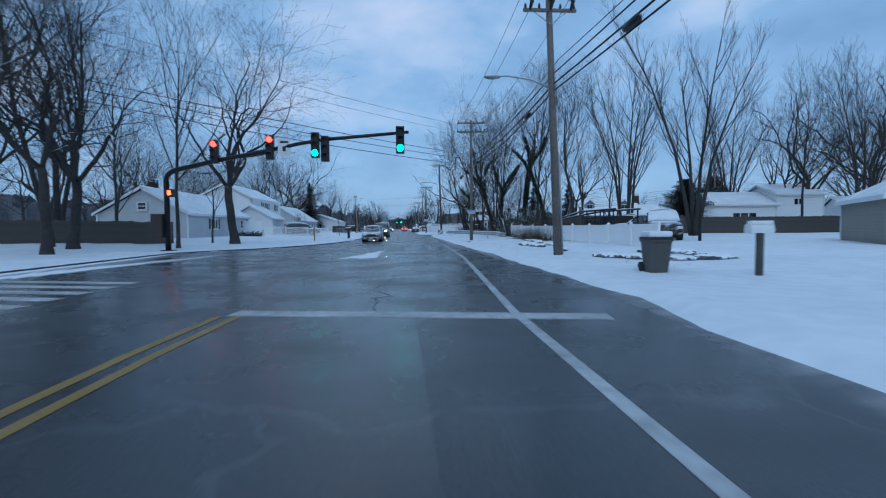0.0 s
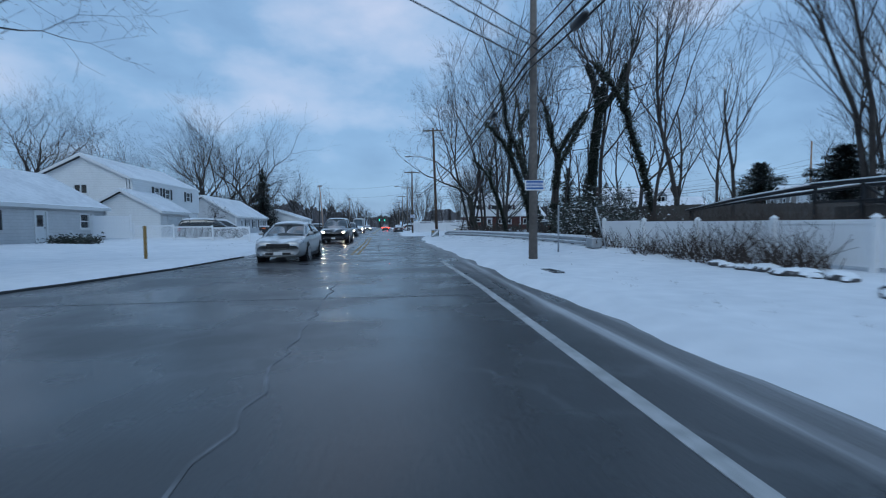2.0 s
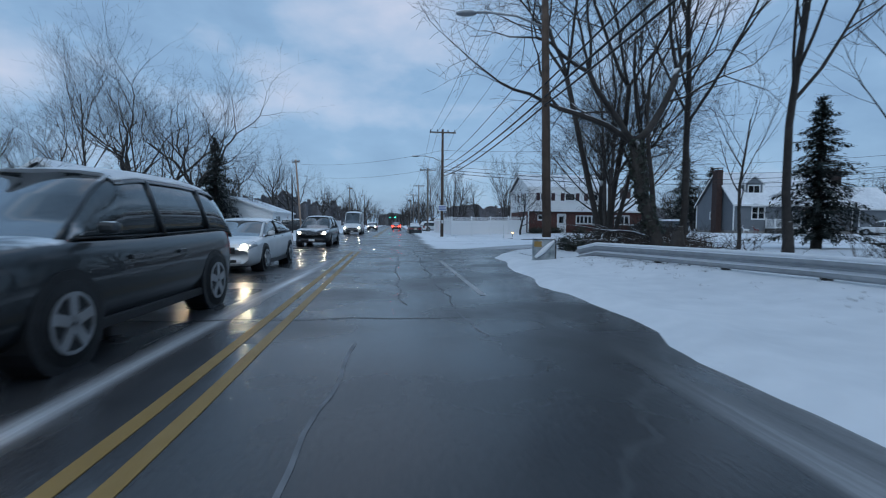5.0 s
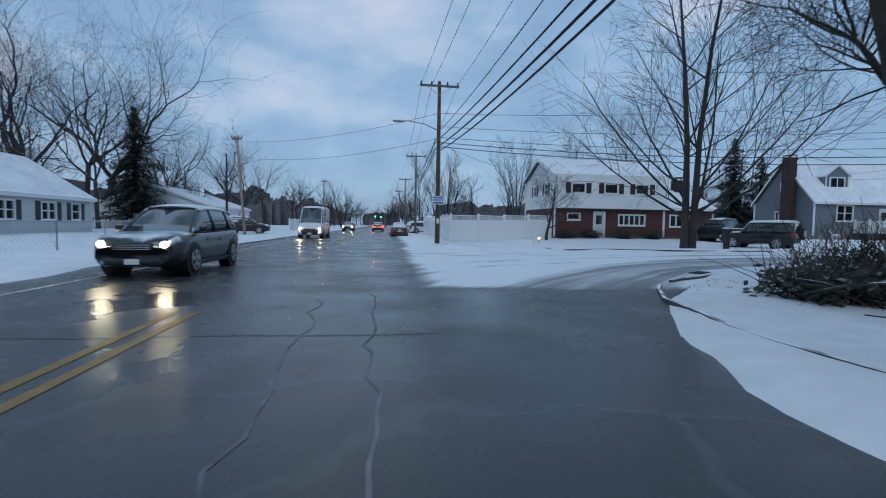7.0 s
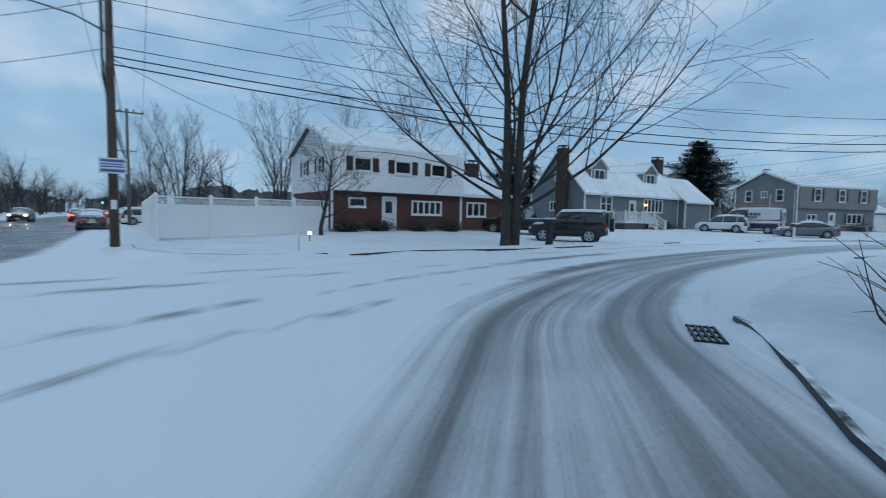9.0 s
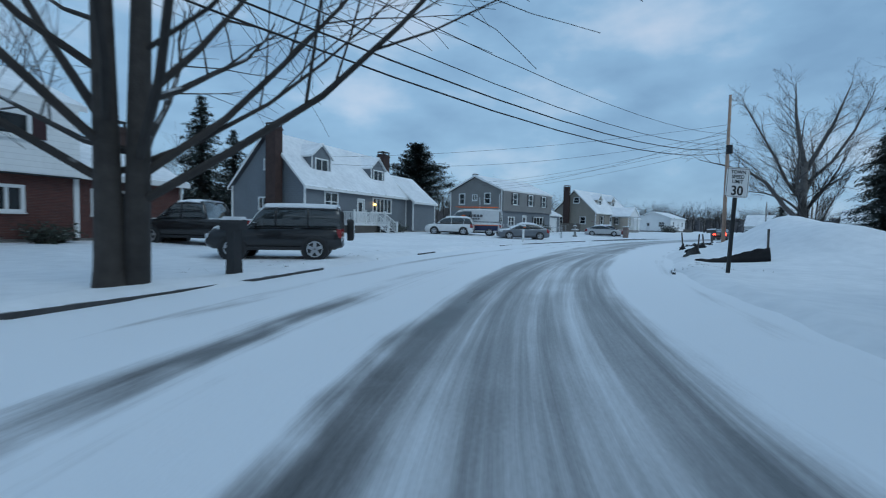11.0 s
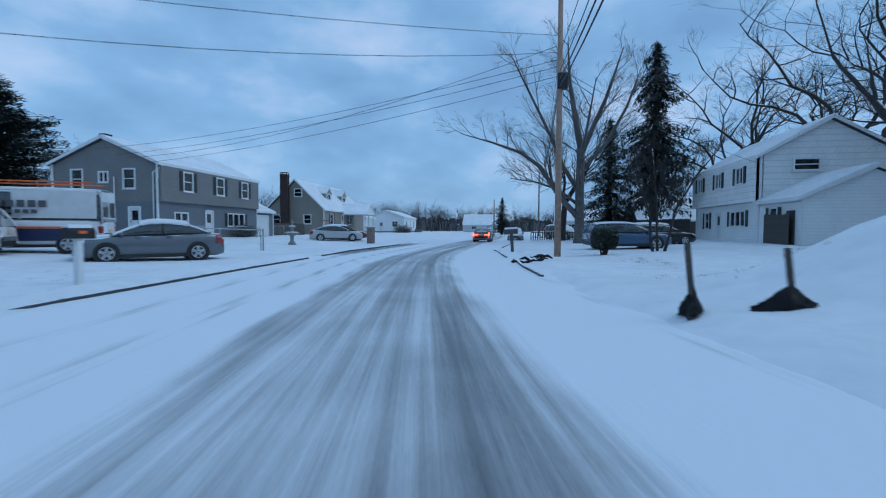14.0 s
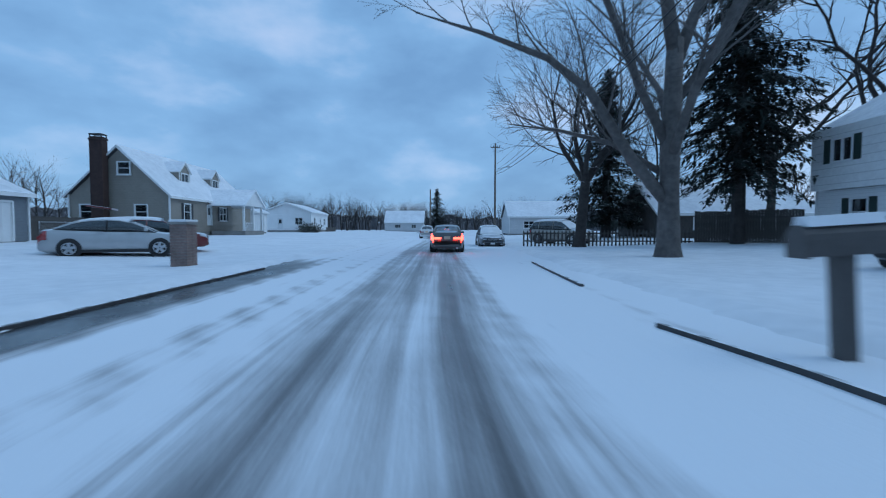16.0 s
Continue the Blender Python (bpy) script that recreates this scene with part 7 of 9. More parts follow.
for run, z, lit in ((3.45, 5.22, "red"), (6.85, 5.24, "red"), (9.42, 5.2, "green"), (9.95, 5.0, "none"), (13.8, 5.18, "green")):
    c = on_arm(run, z) + Vector((-0.05, -0.14, 0))
    bm = bmesh.new()
    box(bm, c.x - 0.19, c.x + 0.19, c.y - 0.15, c.y + 0.13, c.z - 0.62, c.z + 0.58, 0.03)
    hd = part("signal_head", bm, M_BLACK, mast)
    for k, col in ((0.36, "red"), (-0.02, "amber"), (-0.4, "green")):
        V, F = [], []
        tube_data(V, F, [(c.x, c.y - 0.15, c.z + k), (c.x, c.y - 0.165, c.z + k)], [0.15, 0.15], 14)
        m = {"red": M_RED_ON, "green": M_GREEN_ON}.get(col) if col == lit else M_BLACK
        link_mesh("lens", data_mesh("lens", V, F), m or M_BLACK, hd)
        V, F = [], []
        for q in range(9):
            a = math.pi * q / 8
            V += [(c.x + 0.165 * math.cos(a), c.y - 0.155, c.z + k + 0.165 * math.sin(a)), (c.x + 0.165 * math.cos(a), c.y - 0.36, c.z + k + 0.165 * math.sin(a) - 0.03)]
        F = [(2 * q, 2 * q + 1, 2 * q + 3, 2 * q + 2) for q in range(8)]
        link_mesh("visor", data_mesh("visor", V, F), M_BLACK, hd)
c = on_arm(7.6, 5.2)
sg = part("turn_sign", one_box(c.x - 0.3, c.x + 0.3, c.y - 0.12, c.y - 0.1, c.z - 0.42, c.z + 0.42), M_SIGNW, mast, "white turn-lane sign")
part("mark", one_box(c.x - 0.08, c.x + 0.08, c.y - 0.128, c.y - 0.123, c.z - 0.2, c.z + 0.05), M_SIGNB, sg)
part("mark", one_box(c.x - 0.2, c.x + 0.2, c.y - 0.128, c.y - 0.123, c.z + 0.2, c.z + 0.3), M_SIGNB, sg)
pdh = part("pedestrian_head", one_box(0.1, 0.5, -0.35, -0.1, 2.95, 3.38, 0.03), M_BLACK, mast)
part("hand_lens", one_box(0.2, 0.38, -0.365, -0.353, 3.05, 3.3, 0.004), M_ORANGE_ON, pdh, "lit orange hand")
part("control_box", one_box(-0.75, -0.16, -0.3, 0.3, 0.75, 2.05, 0.03), M_BROWNBOX, mast, "brown control cabinet")
# the next signal far down the road
far = thing("far_traffic_signal", at(-5.0, 330, 0.0), "distant traffic signal showing green", "traffic signal")
tube("mast", [(0, 0, 0), (0, 0, 5.2), (11, 0, 5.6)], 0.12, M_POLEB, far, 6)
for xx in (3.6, 6.6):
    hd = part("signal_head", one_box(xx - 0.25, xx + 0.25, -0.2, 0.2, 4.6, 5.9, 0.03), M_BLACK, far)
    part("lens", one_box(xx - 0.22, xx + 0.22, -0.23, -0.205, 4.6, 5.1), M_GREEN_ON, hd)


# ---- vehicles ----
def loft(stations, ring):
    """A closed body over cross-sections; ring(s) gives the points of half a section."""
    V, F = [], []
    n = None
    for s in stations:
        half = ring(s)
        full = half + [(x, -y, z) for x, y, z in reversed(half)]
        n = len(full)
        V += full
    for i in range(len(stations) - 1):
        for k in range(n):
            a, b = i * n + k, i * n + (k + 1) % n
            F.append((a, b, b + n, a + n))
    F.append(tuple(range(n)))
    F.append(tuple((len(stations) - 1) * n + k for k in reversed(range(n))))
    return V, F


SHAPES = {
    # deck line (tail to nose, shares of length and height), cabin line from rear foot over the roof to the front foot, clearance
    "sedan": ([(0, 0.40), (0.008, 0.56), (0.03, 0.69), (0.10, 0.715), (0.20, 0.70), (0.45, 0.665), (0.70, 0.655), (0.80, 0.625), (0.90, 0.585), (0.95, 0.555), (0.98, 0.52), (0.993, 0.475), (1, 0.41)], [(0.10, 0.70), (0.17, 0.82), (0.25, 0.925), (0.34, 0.985), (0.44, 1.0), (0.52, 0.985), (0.59, 0.93), (0.68, 0.80), (0.775, 0.645)], 0.13),
    "suv": ([(0, 0.36), (0.006, 0.52), (0.02, 0.60), (0.10, 0.63), (0.30, 0.615), (0.55, 0.60), (0.74, 0.60), (0.84, 0.585), (0.93, 0.555), (0.975, 0.515), (0.992, 0.46), (1, 0.40)], [(0.012, 0.60), (0.045, 0.78), (0.08, 0.93), (0.13, 0.975), (0.30, 1.0), (0.48, 0.995), (0.58, 0.955), (0.66, 0.83), (0.77, 0.60)], 0.14),
    "van": ([(0, 0.30), (0.005, 0.50), (0.02, 0.52), (0.40, 0.52), (0.78, 0.52), (0.86, 0.50), (0.94, 0.44), (0.985, 0.36), (1, 0.26)], [(0.004, 0.50), (0.008, 0.90), (0.02, 0.985), (0.30, 1.0), (0.66, 0.995), (0.74, 0.93), (0.82, 0.72), (0.90, 0.47)], 0.10),
    "pickup": ([(0, 0.40), (0.008, 0.58), (0.02, 0.60), (0.36, 0.60), (0.50, 0.60), (0.74, 0.60), (0.82, 0.59), (0.94, 0.56), (0.985, 0.48), (1, 0.34)], [(0.36, 0.59), (0.375, 0.85), (0.40, 0.975), (0.52, 1.0), (0.60, 0.975), (0.67, 0.84), (0.76, 0.59)], 0.18),
    "jeep": ([(0, 0.40), (0.01, 0.57), (0.03, 0.60), (0.30, 0.60), (0.55, 0.60), (0.72, 0.585), (0.94, 0.56), (0.985, 0.48), (1, 0.34)], [(0.006, 0.59), (0.012, 0.90), (0.03, 0.985), (0.30, 1.0), (0.58, 0.985), (0.62, 0.90), (0.70, 0.59)], 0.2),
}


def car(name, label, m, L, W, H, kind, body, lights="off", snow=0.0, wheel=0.33, open_hatch=False, group="", plate=True):
    c = thing(name, m, label, "car" if kind in ("sedan", "suv", "jeep") else ("van" if kind == "van" else "truck"), group)
    deck, cab, clear = SHAPES[kind]
    dx, dz = np.array([d[0] for d in deck]), np.array([d[1] for d in deck])
    w, zb = W / 2, clear * H
    boxy = kind in ("van", "jeep", "pickup")

    def ring(s):
        z = float(np.interp(s, dx, dz)) * H
        e = min(s, 1 - s)
        k = 1 - (0.19 if not boxy else 0.10) * (1 - min(e / 0.13, 1)) ** 2.2
        zl = zb + 0.05 * H * (1 - min(e / 0.05, 1))
        x = (s - 0.5) * L
        mid = zl + (z - zl) * 0.55
        return [(x, 0, zl), (x, w * k * 0.82, zl), (x, w * k * 0.95, zl + 0.05 * H), (x, w * k * 0.995, zl + (z - zl) * 0.33), (x, w * k, mid), (x, w * k * 0.975, zl + (z - zl) * 0.80), (x, w * k * 0.94, z - 0.028 * H), (x, w * k * 0.86, z - 0.004 * H), (x, w * k * 0.6, z + 0.010 * H), (x, 0, z + 0.016 * H)]

    st = sorted({*np.linspace(0, 1, 23).tolist(), *[float(v) for v in dx], 0.004, 0.996, 0.965, 0.94, 0.06})
    V, F = loft(st, ring)
    bo = link_mesh("body", data_mesh("body", V, F), body, c, "", True)
    # cabin: a glass hull under a painted roof shell with pillars
    cx, cz = np.array([p[0] for p in cab]), np.array([p[1] for p in cab])
    belt = lambda s: float(np.interp(s, dx, dz)) * H - 0.015
    wf, wr = w * (0.93 if boxy else 0.90), w * (0.84 if boxy else 0.66)

    def cabin(s, grow_by=0.0, low=0.0):
        zt0, zb0 = float(np.interp(s, cx, cz)) * H - 0.02, belt(s)
        x = (s - 0.5) * L
        def half(z):
            return wf + (wr - wf) * min(max((z - zb0) / (H - zb0), 0), 1) + grow_by
        zt0 = max(zt0, zb0 + 0.012)
        hgt = zt0 - zb0
        lowz = zb0 + hgt * low
        return [(x, 0, lowz), (x, half(lowz), lowz), (x, half(zb0 + hgt * 0.55) if low < 0.55 else half(lowz + 0.001), max(zb0 + hgt * 0.55, lowz + 0.002)), (x, half(zb0 + hgt * 0.88) * 0.995, zb0 + hgt * 0.88 + grow_by * 0.5), (x, half(zt0) * 0.9, zt0 - 0.012 + grow_by), (x, half(zt0) * 0.5, zt0 + 0.012 + grow_by), (x, 0, zt0 + 0.018 + grow_by)]

    cs = sorted({*np.linspace(cx[0], cx[-1], 15).tolist(), *cx.tolist()})
    V, F = loft(cs, lambda s: cabin(s))
    link_mesh("glass", data_mesh("glass", V, F), M_CARGLASS, c, "", True)
    top = [float(s) for s in cx if float(np.interp(s, cx, cz)) > 0.918]
    r0, r1 = top[0], top[-1]
    rs = [r0 + (r1 - r0) * t for t in (0.0, 0.08, 0.2, 0.4, 0.6, 0.8, 0.92, 1.0)]
    V, F = loft(rs, lambda s: cabin(s, 0.012, 0.86))
    link_mesh("roof", data_mesh("roof", V, F), body, c, "", True)
    foot, roof = (float(cx[0]), float(cx[-1])), (r0, r1)
    zf = [belt(s) + 0.005 for s in foot]
    xf, xr = [(s - 0.5) * L for s in foot], [(s - 0.5) * L for s in roof]
    zr = H - 0.055

    def edge_line(s0, s1, sg, off=0.004):
        """Points on the shoulder of the cabin between two stations."""
        out = []
        for i in range(6):
            q = cabin(s0 + (s1 - s0) * i / 5, off)
            out.append((q[4][0], sg * q[4][1], q[4][2] - 0.01))
        return out
    for s in (-1, 1):
        tube("pillar", edge_line(foot[0], r0 + 0.01, s), 0.055 if kind != "sedan" else 0.07, body, c, 6)
        tube("pillar", edge_line(foot[1], r1 - 0.01, s), 0.035, body, c, 6)
        for t in ((0.50,) if kind == "sedan" else (0.24, 0.58) if kind == "suv" else (0.36, 0.7) if kind == "jeep" else (0.5,)):
            sm = foot[0] + (foot[1] - foot[0]) * t
            q = cabin(sm, 0.006)
            tube("pillar", [(q[1][0], s * q[1][1], q[1][2]), (q[2][0], s * q[2][1], q[2][2]), (q[3][0], s * q[3][1], q[3][2])], 0.03, M_BLACK if kind == "sedan" else body, c, 6)
        tube("window_trim", [((q - 0.5) * L, s * (wf + 0.006), belt(q) + 0.01) for q in np.linspace(foot[0] + 0.03, foot[1] - 0.02, 7).tolist()], 0.014, M_BLACK, c, 5)
        xm = xf[1] - (0.36 if not boxy else 0.5) * (xf[1] - xr[1])
        part("mirror", one_box(xm - 0.07, xm + 0.06, s * (w - 0.05), s * (w + 0.12), zf[1] + 0.05, zf[1] + 0.17, 0.04), body, c)
        for t in (0.40, 0.60) if kind != "van" else (0.72,):
            xd = (t - 0.5) * L
            part("door_handle", one_box(xd - 0.1, xd + 0.1, s * (w * 0.985), s * (w * 1.012), zf[0] * 0.86, zf[0] * 0.9), body, c)
        part("sill", one_box(-0.30 * L, 0.28 * L, s * w * 0.90, s * w * 0.985, zb - 0.02, zb + 0.09, 0.015), M_BLACK, c)
    if kind == "van":
        for s in (-1, 1):
            V, F = [], []
            part("side_panel", one_box(xr[0] + 0.05, xr[0] + 0.66 * (xr[1] - xr[0]), s * (wf * 0.955), s * (wf * 1.0), 0.53 * H, 0.955 * H, 0.02), body, c)
        part("rear_panel", one_box(xf[0] - 0.01, xf[0] + 0.06, -wr, wr, 0.53 * H, 0.955 * H, 0.02), body, c)
        for s in (-1, 1):
            part("rear_window", one_box(xf[0] - 0.022, xf[0] - 0.012, s * 0.08, s * (wr - 0.12), 0.56 * H, 0.8 * H), M_CARGLASS, c)
    if kind == "pickup":
        part("bed", one_box(-0.485 * L, (foot[0] - 0.52) * L, -w * 0.82, w * 0.82, 0.52 * H, 0.612 * H), M_SNOW if snow else M_BLACK, c)
    ax = 0.30 * L if kind != "van" else 0.31 * L
    for xw in (-ax, ax):
        for s in (-1, 1):
            # black disc proud of the body paints the shaded wheel recess
            V, F = [], []
            tube_data(V, F, [(xw, s * (w - 0.30), wheel), (xw, s * (w + 0.004), wheel)], [wheel * 1.16, wheel * 1.16], 22)
            link_mesh("wheel_arch_shade", data_mesh("wheel_arch_shade", V, F), M_BLACK, c)
            V, F = [], []
            tube_data(V, F, [(xw, s * (w - 0.21), wheel), (xw, s * (w - 0.19), wheel), (xw, s * (w - 0.02), wheel), (xw, s * (w + 0.012), wheel)], [wheel * 0.9, wheel, wheel, wheel * 0.92], 24)
            ty = link_mesh("wheel", data_mesh("tyre", V, F), M_RUBBER, c, "", True)
            V, F = [], []
            tube_data(V, F, [(xw, s * (w + 0.013), wheel), (xw, s * (w + 0.022), wheel)], [wheel * 0.66, wheel * 0.64], 20)
            rim = link_mesh("rim_back", data_mesh("rim_back", V, F), M_BLACK, ty)
            bmr = bmesh.new()
            for k in range(5):
                r5 = Matrix.Translation((xw, s * (w + 0.028), wheel)) @ Matrix.Rotation(1.2566 * k, 4, "Y")
                box(bmr, -0.05, 0.05, -0.012, 0.012, 0.02, wheel * 0.62, 0.0, r5)
            part("rim_spokes", bmr, M_RIM, ty)
            V, F = [], []
            for k in range(20):
                a = 6.2832 * k / 20
                for q, o in ((0.60, 0.024), (0.685, 0.024), (0.685, 0.036), (0.60, 0.036)):
                    V.append((xw + math.cos(a) * wheel * q, s * (w + o), wheel + math.sin(a) * wheel * q))
            for k in range(20):
                j = (k + 1) % 20
                for q in range(4):
                    F.append((4 * k + q, 4 * k + (q + 1) % 4, 4 * j + (q + 1) % 4, 4 * j + q))
            link_mesh("rim", data_mesh("rim", V, F), M_RIM, ty)
    zt_, zh = 0.56 * H if kind == "sedan" else 0.50 * H, 0.455 * H if kind in ("sedan", "suv") else 0.42 * H
    if kind == "van":
        zt_, zh = 0.36 * H, 0.30 * H
    low = kind in ("sedan", "suv")

    def lens(name, stations, ids, sg, material):
        """A lamp glass that follows the skin of the body."""
        V, F = [], []
        for q in stations:
            r = ring(q)
            for i in ids:
                V.append((r[i][0] + (0.006 if q > 0.5 else -0.006), sg * (r[i][1] + 0.007), r[i][2] + 0.004))
        for u in range(len(stations) - 1):
            for v in range(len(ids) - 1):
                e = u * len(ids) + v
                F.append((e, e + 1, e + len(ids) + 1, e + len(ids)) if sg > 0 else (e + len(ids), e + len(ids) + 1, e + 1, e))
        ob = link_mesh(name, data_mesh(name, V, F), material, c, "", True)
        ob.modifiers.new("thickness", "SOLIDIFY").thickness = 0.012
        return ob

    for s in (-1, 1):
        tail = M_TAIL_ON if lights in ("tail", "both") else M_TAIL
        if low:
            lens("tail_light", (0.003, 0.008, 0.02, 0.04, 0.065), (4, 5, 6) if kind == "sedan" else (4, 5, 6, 7), s, tail)
            if kind == "sedan":
                part("tail_light", one_box(-0.5 * L - 0.004, -0.5 * L + 0.1, s * w * 0.36, s * w * 0.80, 0.47 * H, 0.55 * H, 0.02), tail, c)
            hl = lens("headlight", (0.925, 0.945, 0.962, 0.977, 0.989), (5, 6, 7), s, M_HEAD)
            q = ring(0.987)[6]
            px, py, pz = q[0] + 0.03, s * (q[1] - 0.10), q[2] - 0.01
        else:
            part("tail_light", one_box(-0.5 * L - 0.012, -0.5 * L + 0.16, s * (w * 0.93 - 0.2), s * w * 0.93, zt_ - 0.15, zt_ + 0.15, 0.035), tail, c)
            hl = part("headlight", one_box(0.5 * L - 0.14, 0.5 * L - 0.005, s * (w * 0.90 - 0.30), s * (w * 0.90 + 0.02), zh - 0.085, zh + 0.085, 0.045), M_HEAD, c)
            px, py, pz = 0.5 * L, s * (w * 0.90 - 0.14), zh
        if lights in ("head", "both"):
            V, F = [], []
            tube_data(V, F, [(px - 0.05, py, pz), (px + 0.012, py, pz), (px + 0.02, py, pz)], [0.075, 0.075, 0.04], 12)
            link_mesh("beam_lens", data_mesh("beam_lens", V, F), M_HEAD_ON, hl)
    trimm = M_BLACK if kind in ("van", "jeep", "suv") else body
    part("bumper", one_box(-0.5 * L - 0.02, -0.5 * L + 0.16, -w * 0.70, w * 0.70, zb + 0.05, zb + 0.155 * H, 0.06), trimm, c)
    part("bumper", one_box(0.5 * L - 0.2, 0.5 * L + 0.015, -w * 0.64, w * 0.64, zb + 0.05, zb + 0.13 * H, 0.06), trimm, c)
    xg = 0.5 * L + (0.0 if low else 0.0)
    part("lower_intake", one_box(0.5 * L - 0.1, 0.5 * L + 0.02, -w * 0.5, w * 0.5, zb + 0.09, zb + 0.17, 0.02), M_BLACK, c)
    gl = part("grille", one_box(xg - 0.1, xg + 0.012, -w * 0.46, w * 0.46, zh - 0.15, zh + 0.015, 0.03), M_BLACK, c)
    for k in range(3):
        part("slat", one_box(xg + 0.012, xg + 0.02, -w * 0.38, w * 0.38, zh - 0.125 + 0.045 * k, zh - 0.115 + 0.045 * k), M_CHROME if kind == "suv" else M_GALV if boxy else M_BLACK, gl)
    if plate:
        part("rear_plate", one_box(-0.5 * L - 0.045, -0.5 * L - 0.02, -0.16, 0.16, zt_ - 0.13, zt_ + 0.03, 0.005), M_PLATE, c)
        part("front_plate", one_box(0.5 * L + 0.03, 0.5 * L + 0.04, -0.15, 0.15, zb + 0.08, zb + 0.2), M_SIGNW, c)
    if snow > 0:
        V, F = loft(rs, lambda q: [(p[0], p[1] * 0.97, p[2] + 0.012 + (0.11 * snow * (1 - (p[1] / w) ** 2) if i > 3 else 0)) for i, p in enumerate(cabin(q, 0.014, 0.93))])
        link_mesh("snow", data_mesh("snow", V, F), M_SNOW, c, "", True)
        if snow > 0.6 and kind != "van":
            for u0, u1 in ((foot[0] + 0.015, r0), (r1, foot[1] - 0.015)):
                us = [u0 + (u1 - u0) * t for t in (0, 0.25, 0.5, 0.75, 1)]
                V, F = loft(us, lambda q: [(p[0], p[1] * 0.98, p[2] + (0.045 if i > 2 else 0.01)) for i, p in enumerate(cabin(q, 0.004, 0.9))])
                link_mesh("windscreen_snow", data_mesh("windscreen_snow", V, F), M_SNOW, c, "", True)
            x0, x1 = xf[1] + 0.02, 0.455 * L
            hs = [x0 + (x1 - x0) * t for t in (0, 0.06, 0.5, 0.9, 1)]
            V, F = loft(hs, lambda x: [(x, 0, float(np.interp(x / L + 0.5, dx, dz)) * H), (x, w * 0.84, float(np.interp(x / L + 0.5, dx, dz)) * H), (x, w * 0.6, float(np.interp(x / L + 0.5, dx, dz)) * H + 0.075), (x, 0, float(np.interp(x / L + 0.5, dx, dz)) * H + 0.09)])
            link_mesh("bonnet_snow", data_mesh("bonnet_snow", V, F), M_SNOW, c, "", True)
    return c


def on_land(x, y, turn):
    return at(x, y, land_z(x, y) - 0.03, turn)


# the car ahead, where it stands on the side street at the end
lead = car("sedan", "bronze-grey sedan with lit red tail lights", at(86.6, 77.5, 0.0, -20), 4.5, 1.75, 1.44, "sedan", P_BRONZE, "tail")
part("high_brake_light", one_box(-1.36, -1.30, -0.16, 0.16, 1.12, 1.16), M_TAIL_ON, lead)
part("exhaust", one_box(-2.3, -2.15, -0.55, -0.45, 0.2, 0.27), M_CHROME, lead)
# oncoming traffic on the main road
car("sedan", "silver sedan with snow in the oncoming lane", at(-1.0, 44.9, 0, -91), 4.55, 1.78, 1.45, "sedan", P_SILVER, "off", 0.3, group="oncoming cars")
car("suv", "large dark suv with lit headlights", at(-1.0, 62.6, 0, -91), 5.2, 2.05, 1.88, "suv", P_DARK, "head", 0.2, 0.4, group="oncoming cars")
car("sedan", "white sedan with lit headlights on wet asphalt", at(-1.6, 71.0, 0, -90), 4.65, 1.83, 1.42, "sedan", P_WHITE, "head", 0.0, 0.34, group="oncoming cars")
car("suv", "dark compact suv with lit headlights", at(-1.7, 84.3, 0, -90), 4.65, 1.85, 1.68, "suv", P_DARK, "head", 0.15, 0.36, group="oncoming cars")
car("cargo_van", "tall white cargo van with lit headlights", at(-2.2, 112.0, 0, -90), 5.6, 2.0, 2.6, "van", P_WHITE, "head", 0.3, 0.36, group="oncoming cars")
car("sedan", "oncoming sedan with lit headlights", at(-1.9, 146.0, 0, -90), 4.6, 1.8, 1.48, "sedan", P_DARK, "head", 0.0, group="oncoming cars")
for i, (yy, p) in enumerate([(150, P_BLACK), (186, P_DARK), (200, P_RED), (216, P_SILVER), (234, P_DARK)]):
    car("sedan", "dark sedan driving off with lit tail lights", at(2.6, yy, 0, 90), 4.6, 1.8, 1.48, "sedan", p, "tail", 0.0, group="cars driving off")
# parked by the main road
car("sedan", "parked dark sedan covered with snow", on_land(5.2, 122.5, 92), 4.6, 1.8, 1.46, "sedan", P_DARK, "off", 1.0)
car("hatchback", "parked white hatchback covered with snow", on_land(8.6, 131.5, 20), 4.4, 1.8, 1.5, "suv", P_WHITE, "off", 1.0)
car("suv", "dark suv parked on a side road", on_land(-10.0, 119.5, 8), 4.6, 1.85, 1.66, "suv", P_BLACK, "off", 0.5)
car("suv", "dark suv parked behind a white picket fence", on_land(-12.6, 69.0, 10), 5.0, 1.95, 1.8, "suv", P_BLACK, "off", 0.5)
car("minivan", "grey van parked behind a picket fence", on_land(-13.5, 74.8, 14), 4.9, 1.9, 1.75, "suv", P_GREY, "off", 0.8)
car("pickup_truck", "black pickup truck with a snow-covered windscreen", on_land(18.6, 29.8, -115), 5.6, 2.0, 1.9, "pickup", P_BLACK, "off", 1.0, 0.4)
car("suv", "snow-covered dark suv behind bare trees", on_land(19.2, 34.8, -160), 4.8, 1.9, 1.75, "suv", P_BLACK, "off", 1.0, 0.36)
# side street driveways
car("pickup_truck", "black pickup truck parked beside a brick house", on_land(30.4, 105.3, -75 + 180), 5.6, 1.98, 1.9, "pickup", P_BLACK, "off", 0.5, 0.4)
jeep = car("jeep", "small black jeep with a spare wheel and snow on top", on_land(27.8, 98.7, 122), 4.1, 1.76, 1.74, "jeep", P_BLACK, "off", 0.7, 0.37)
V, F = [], []
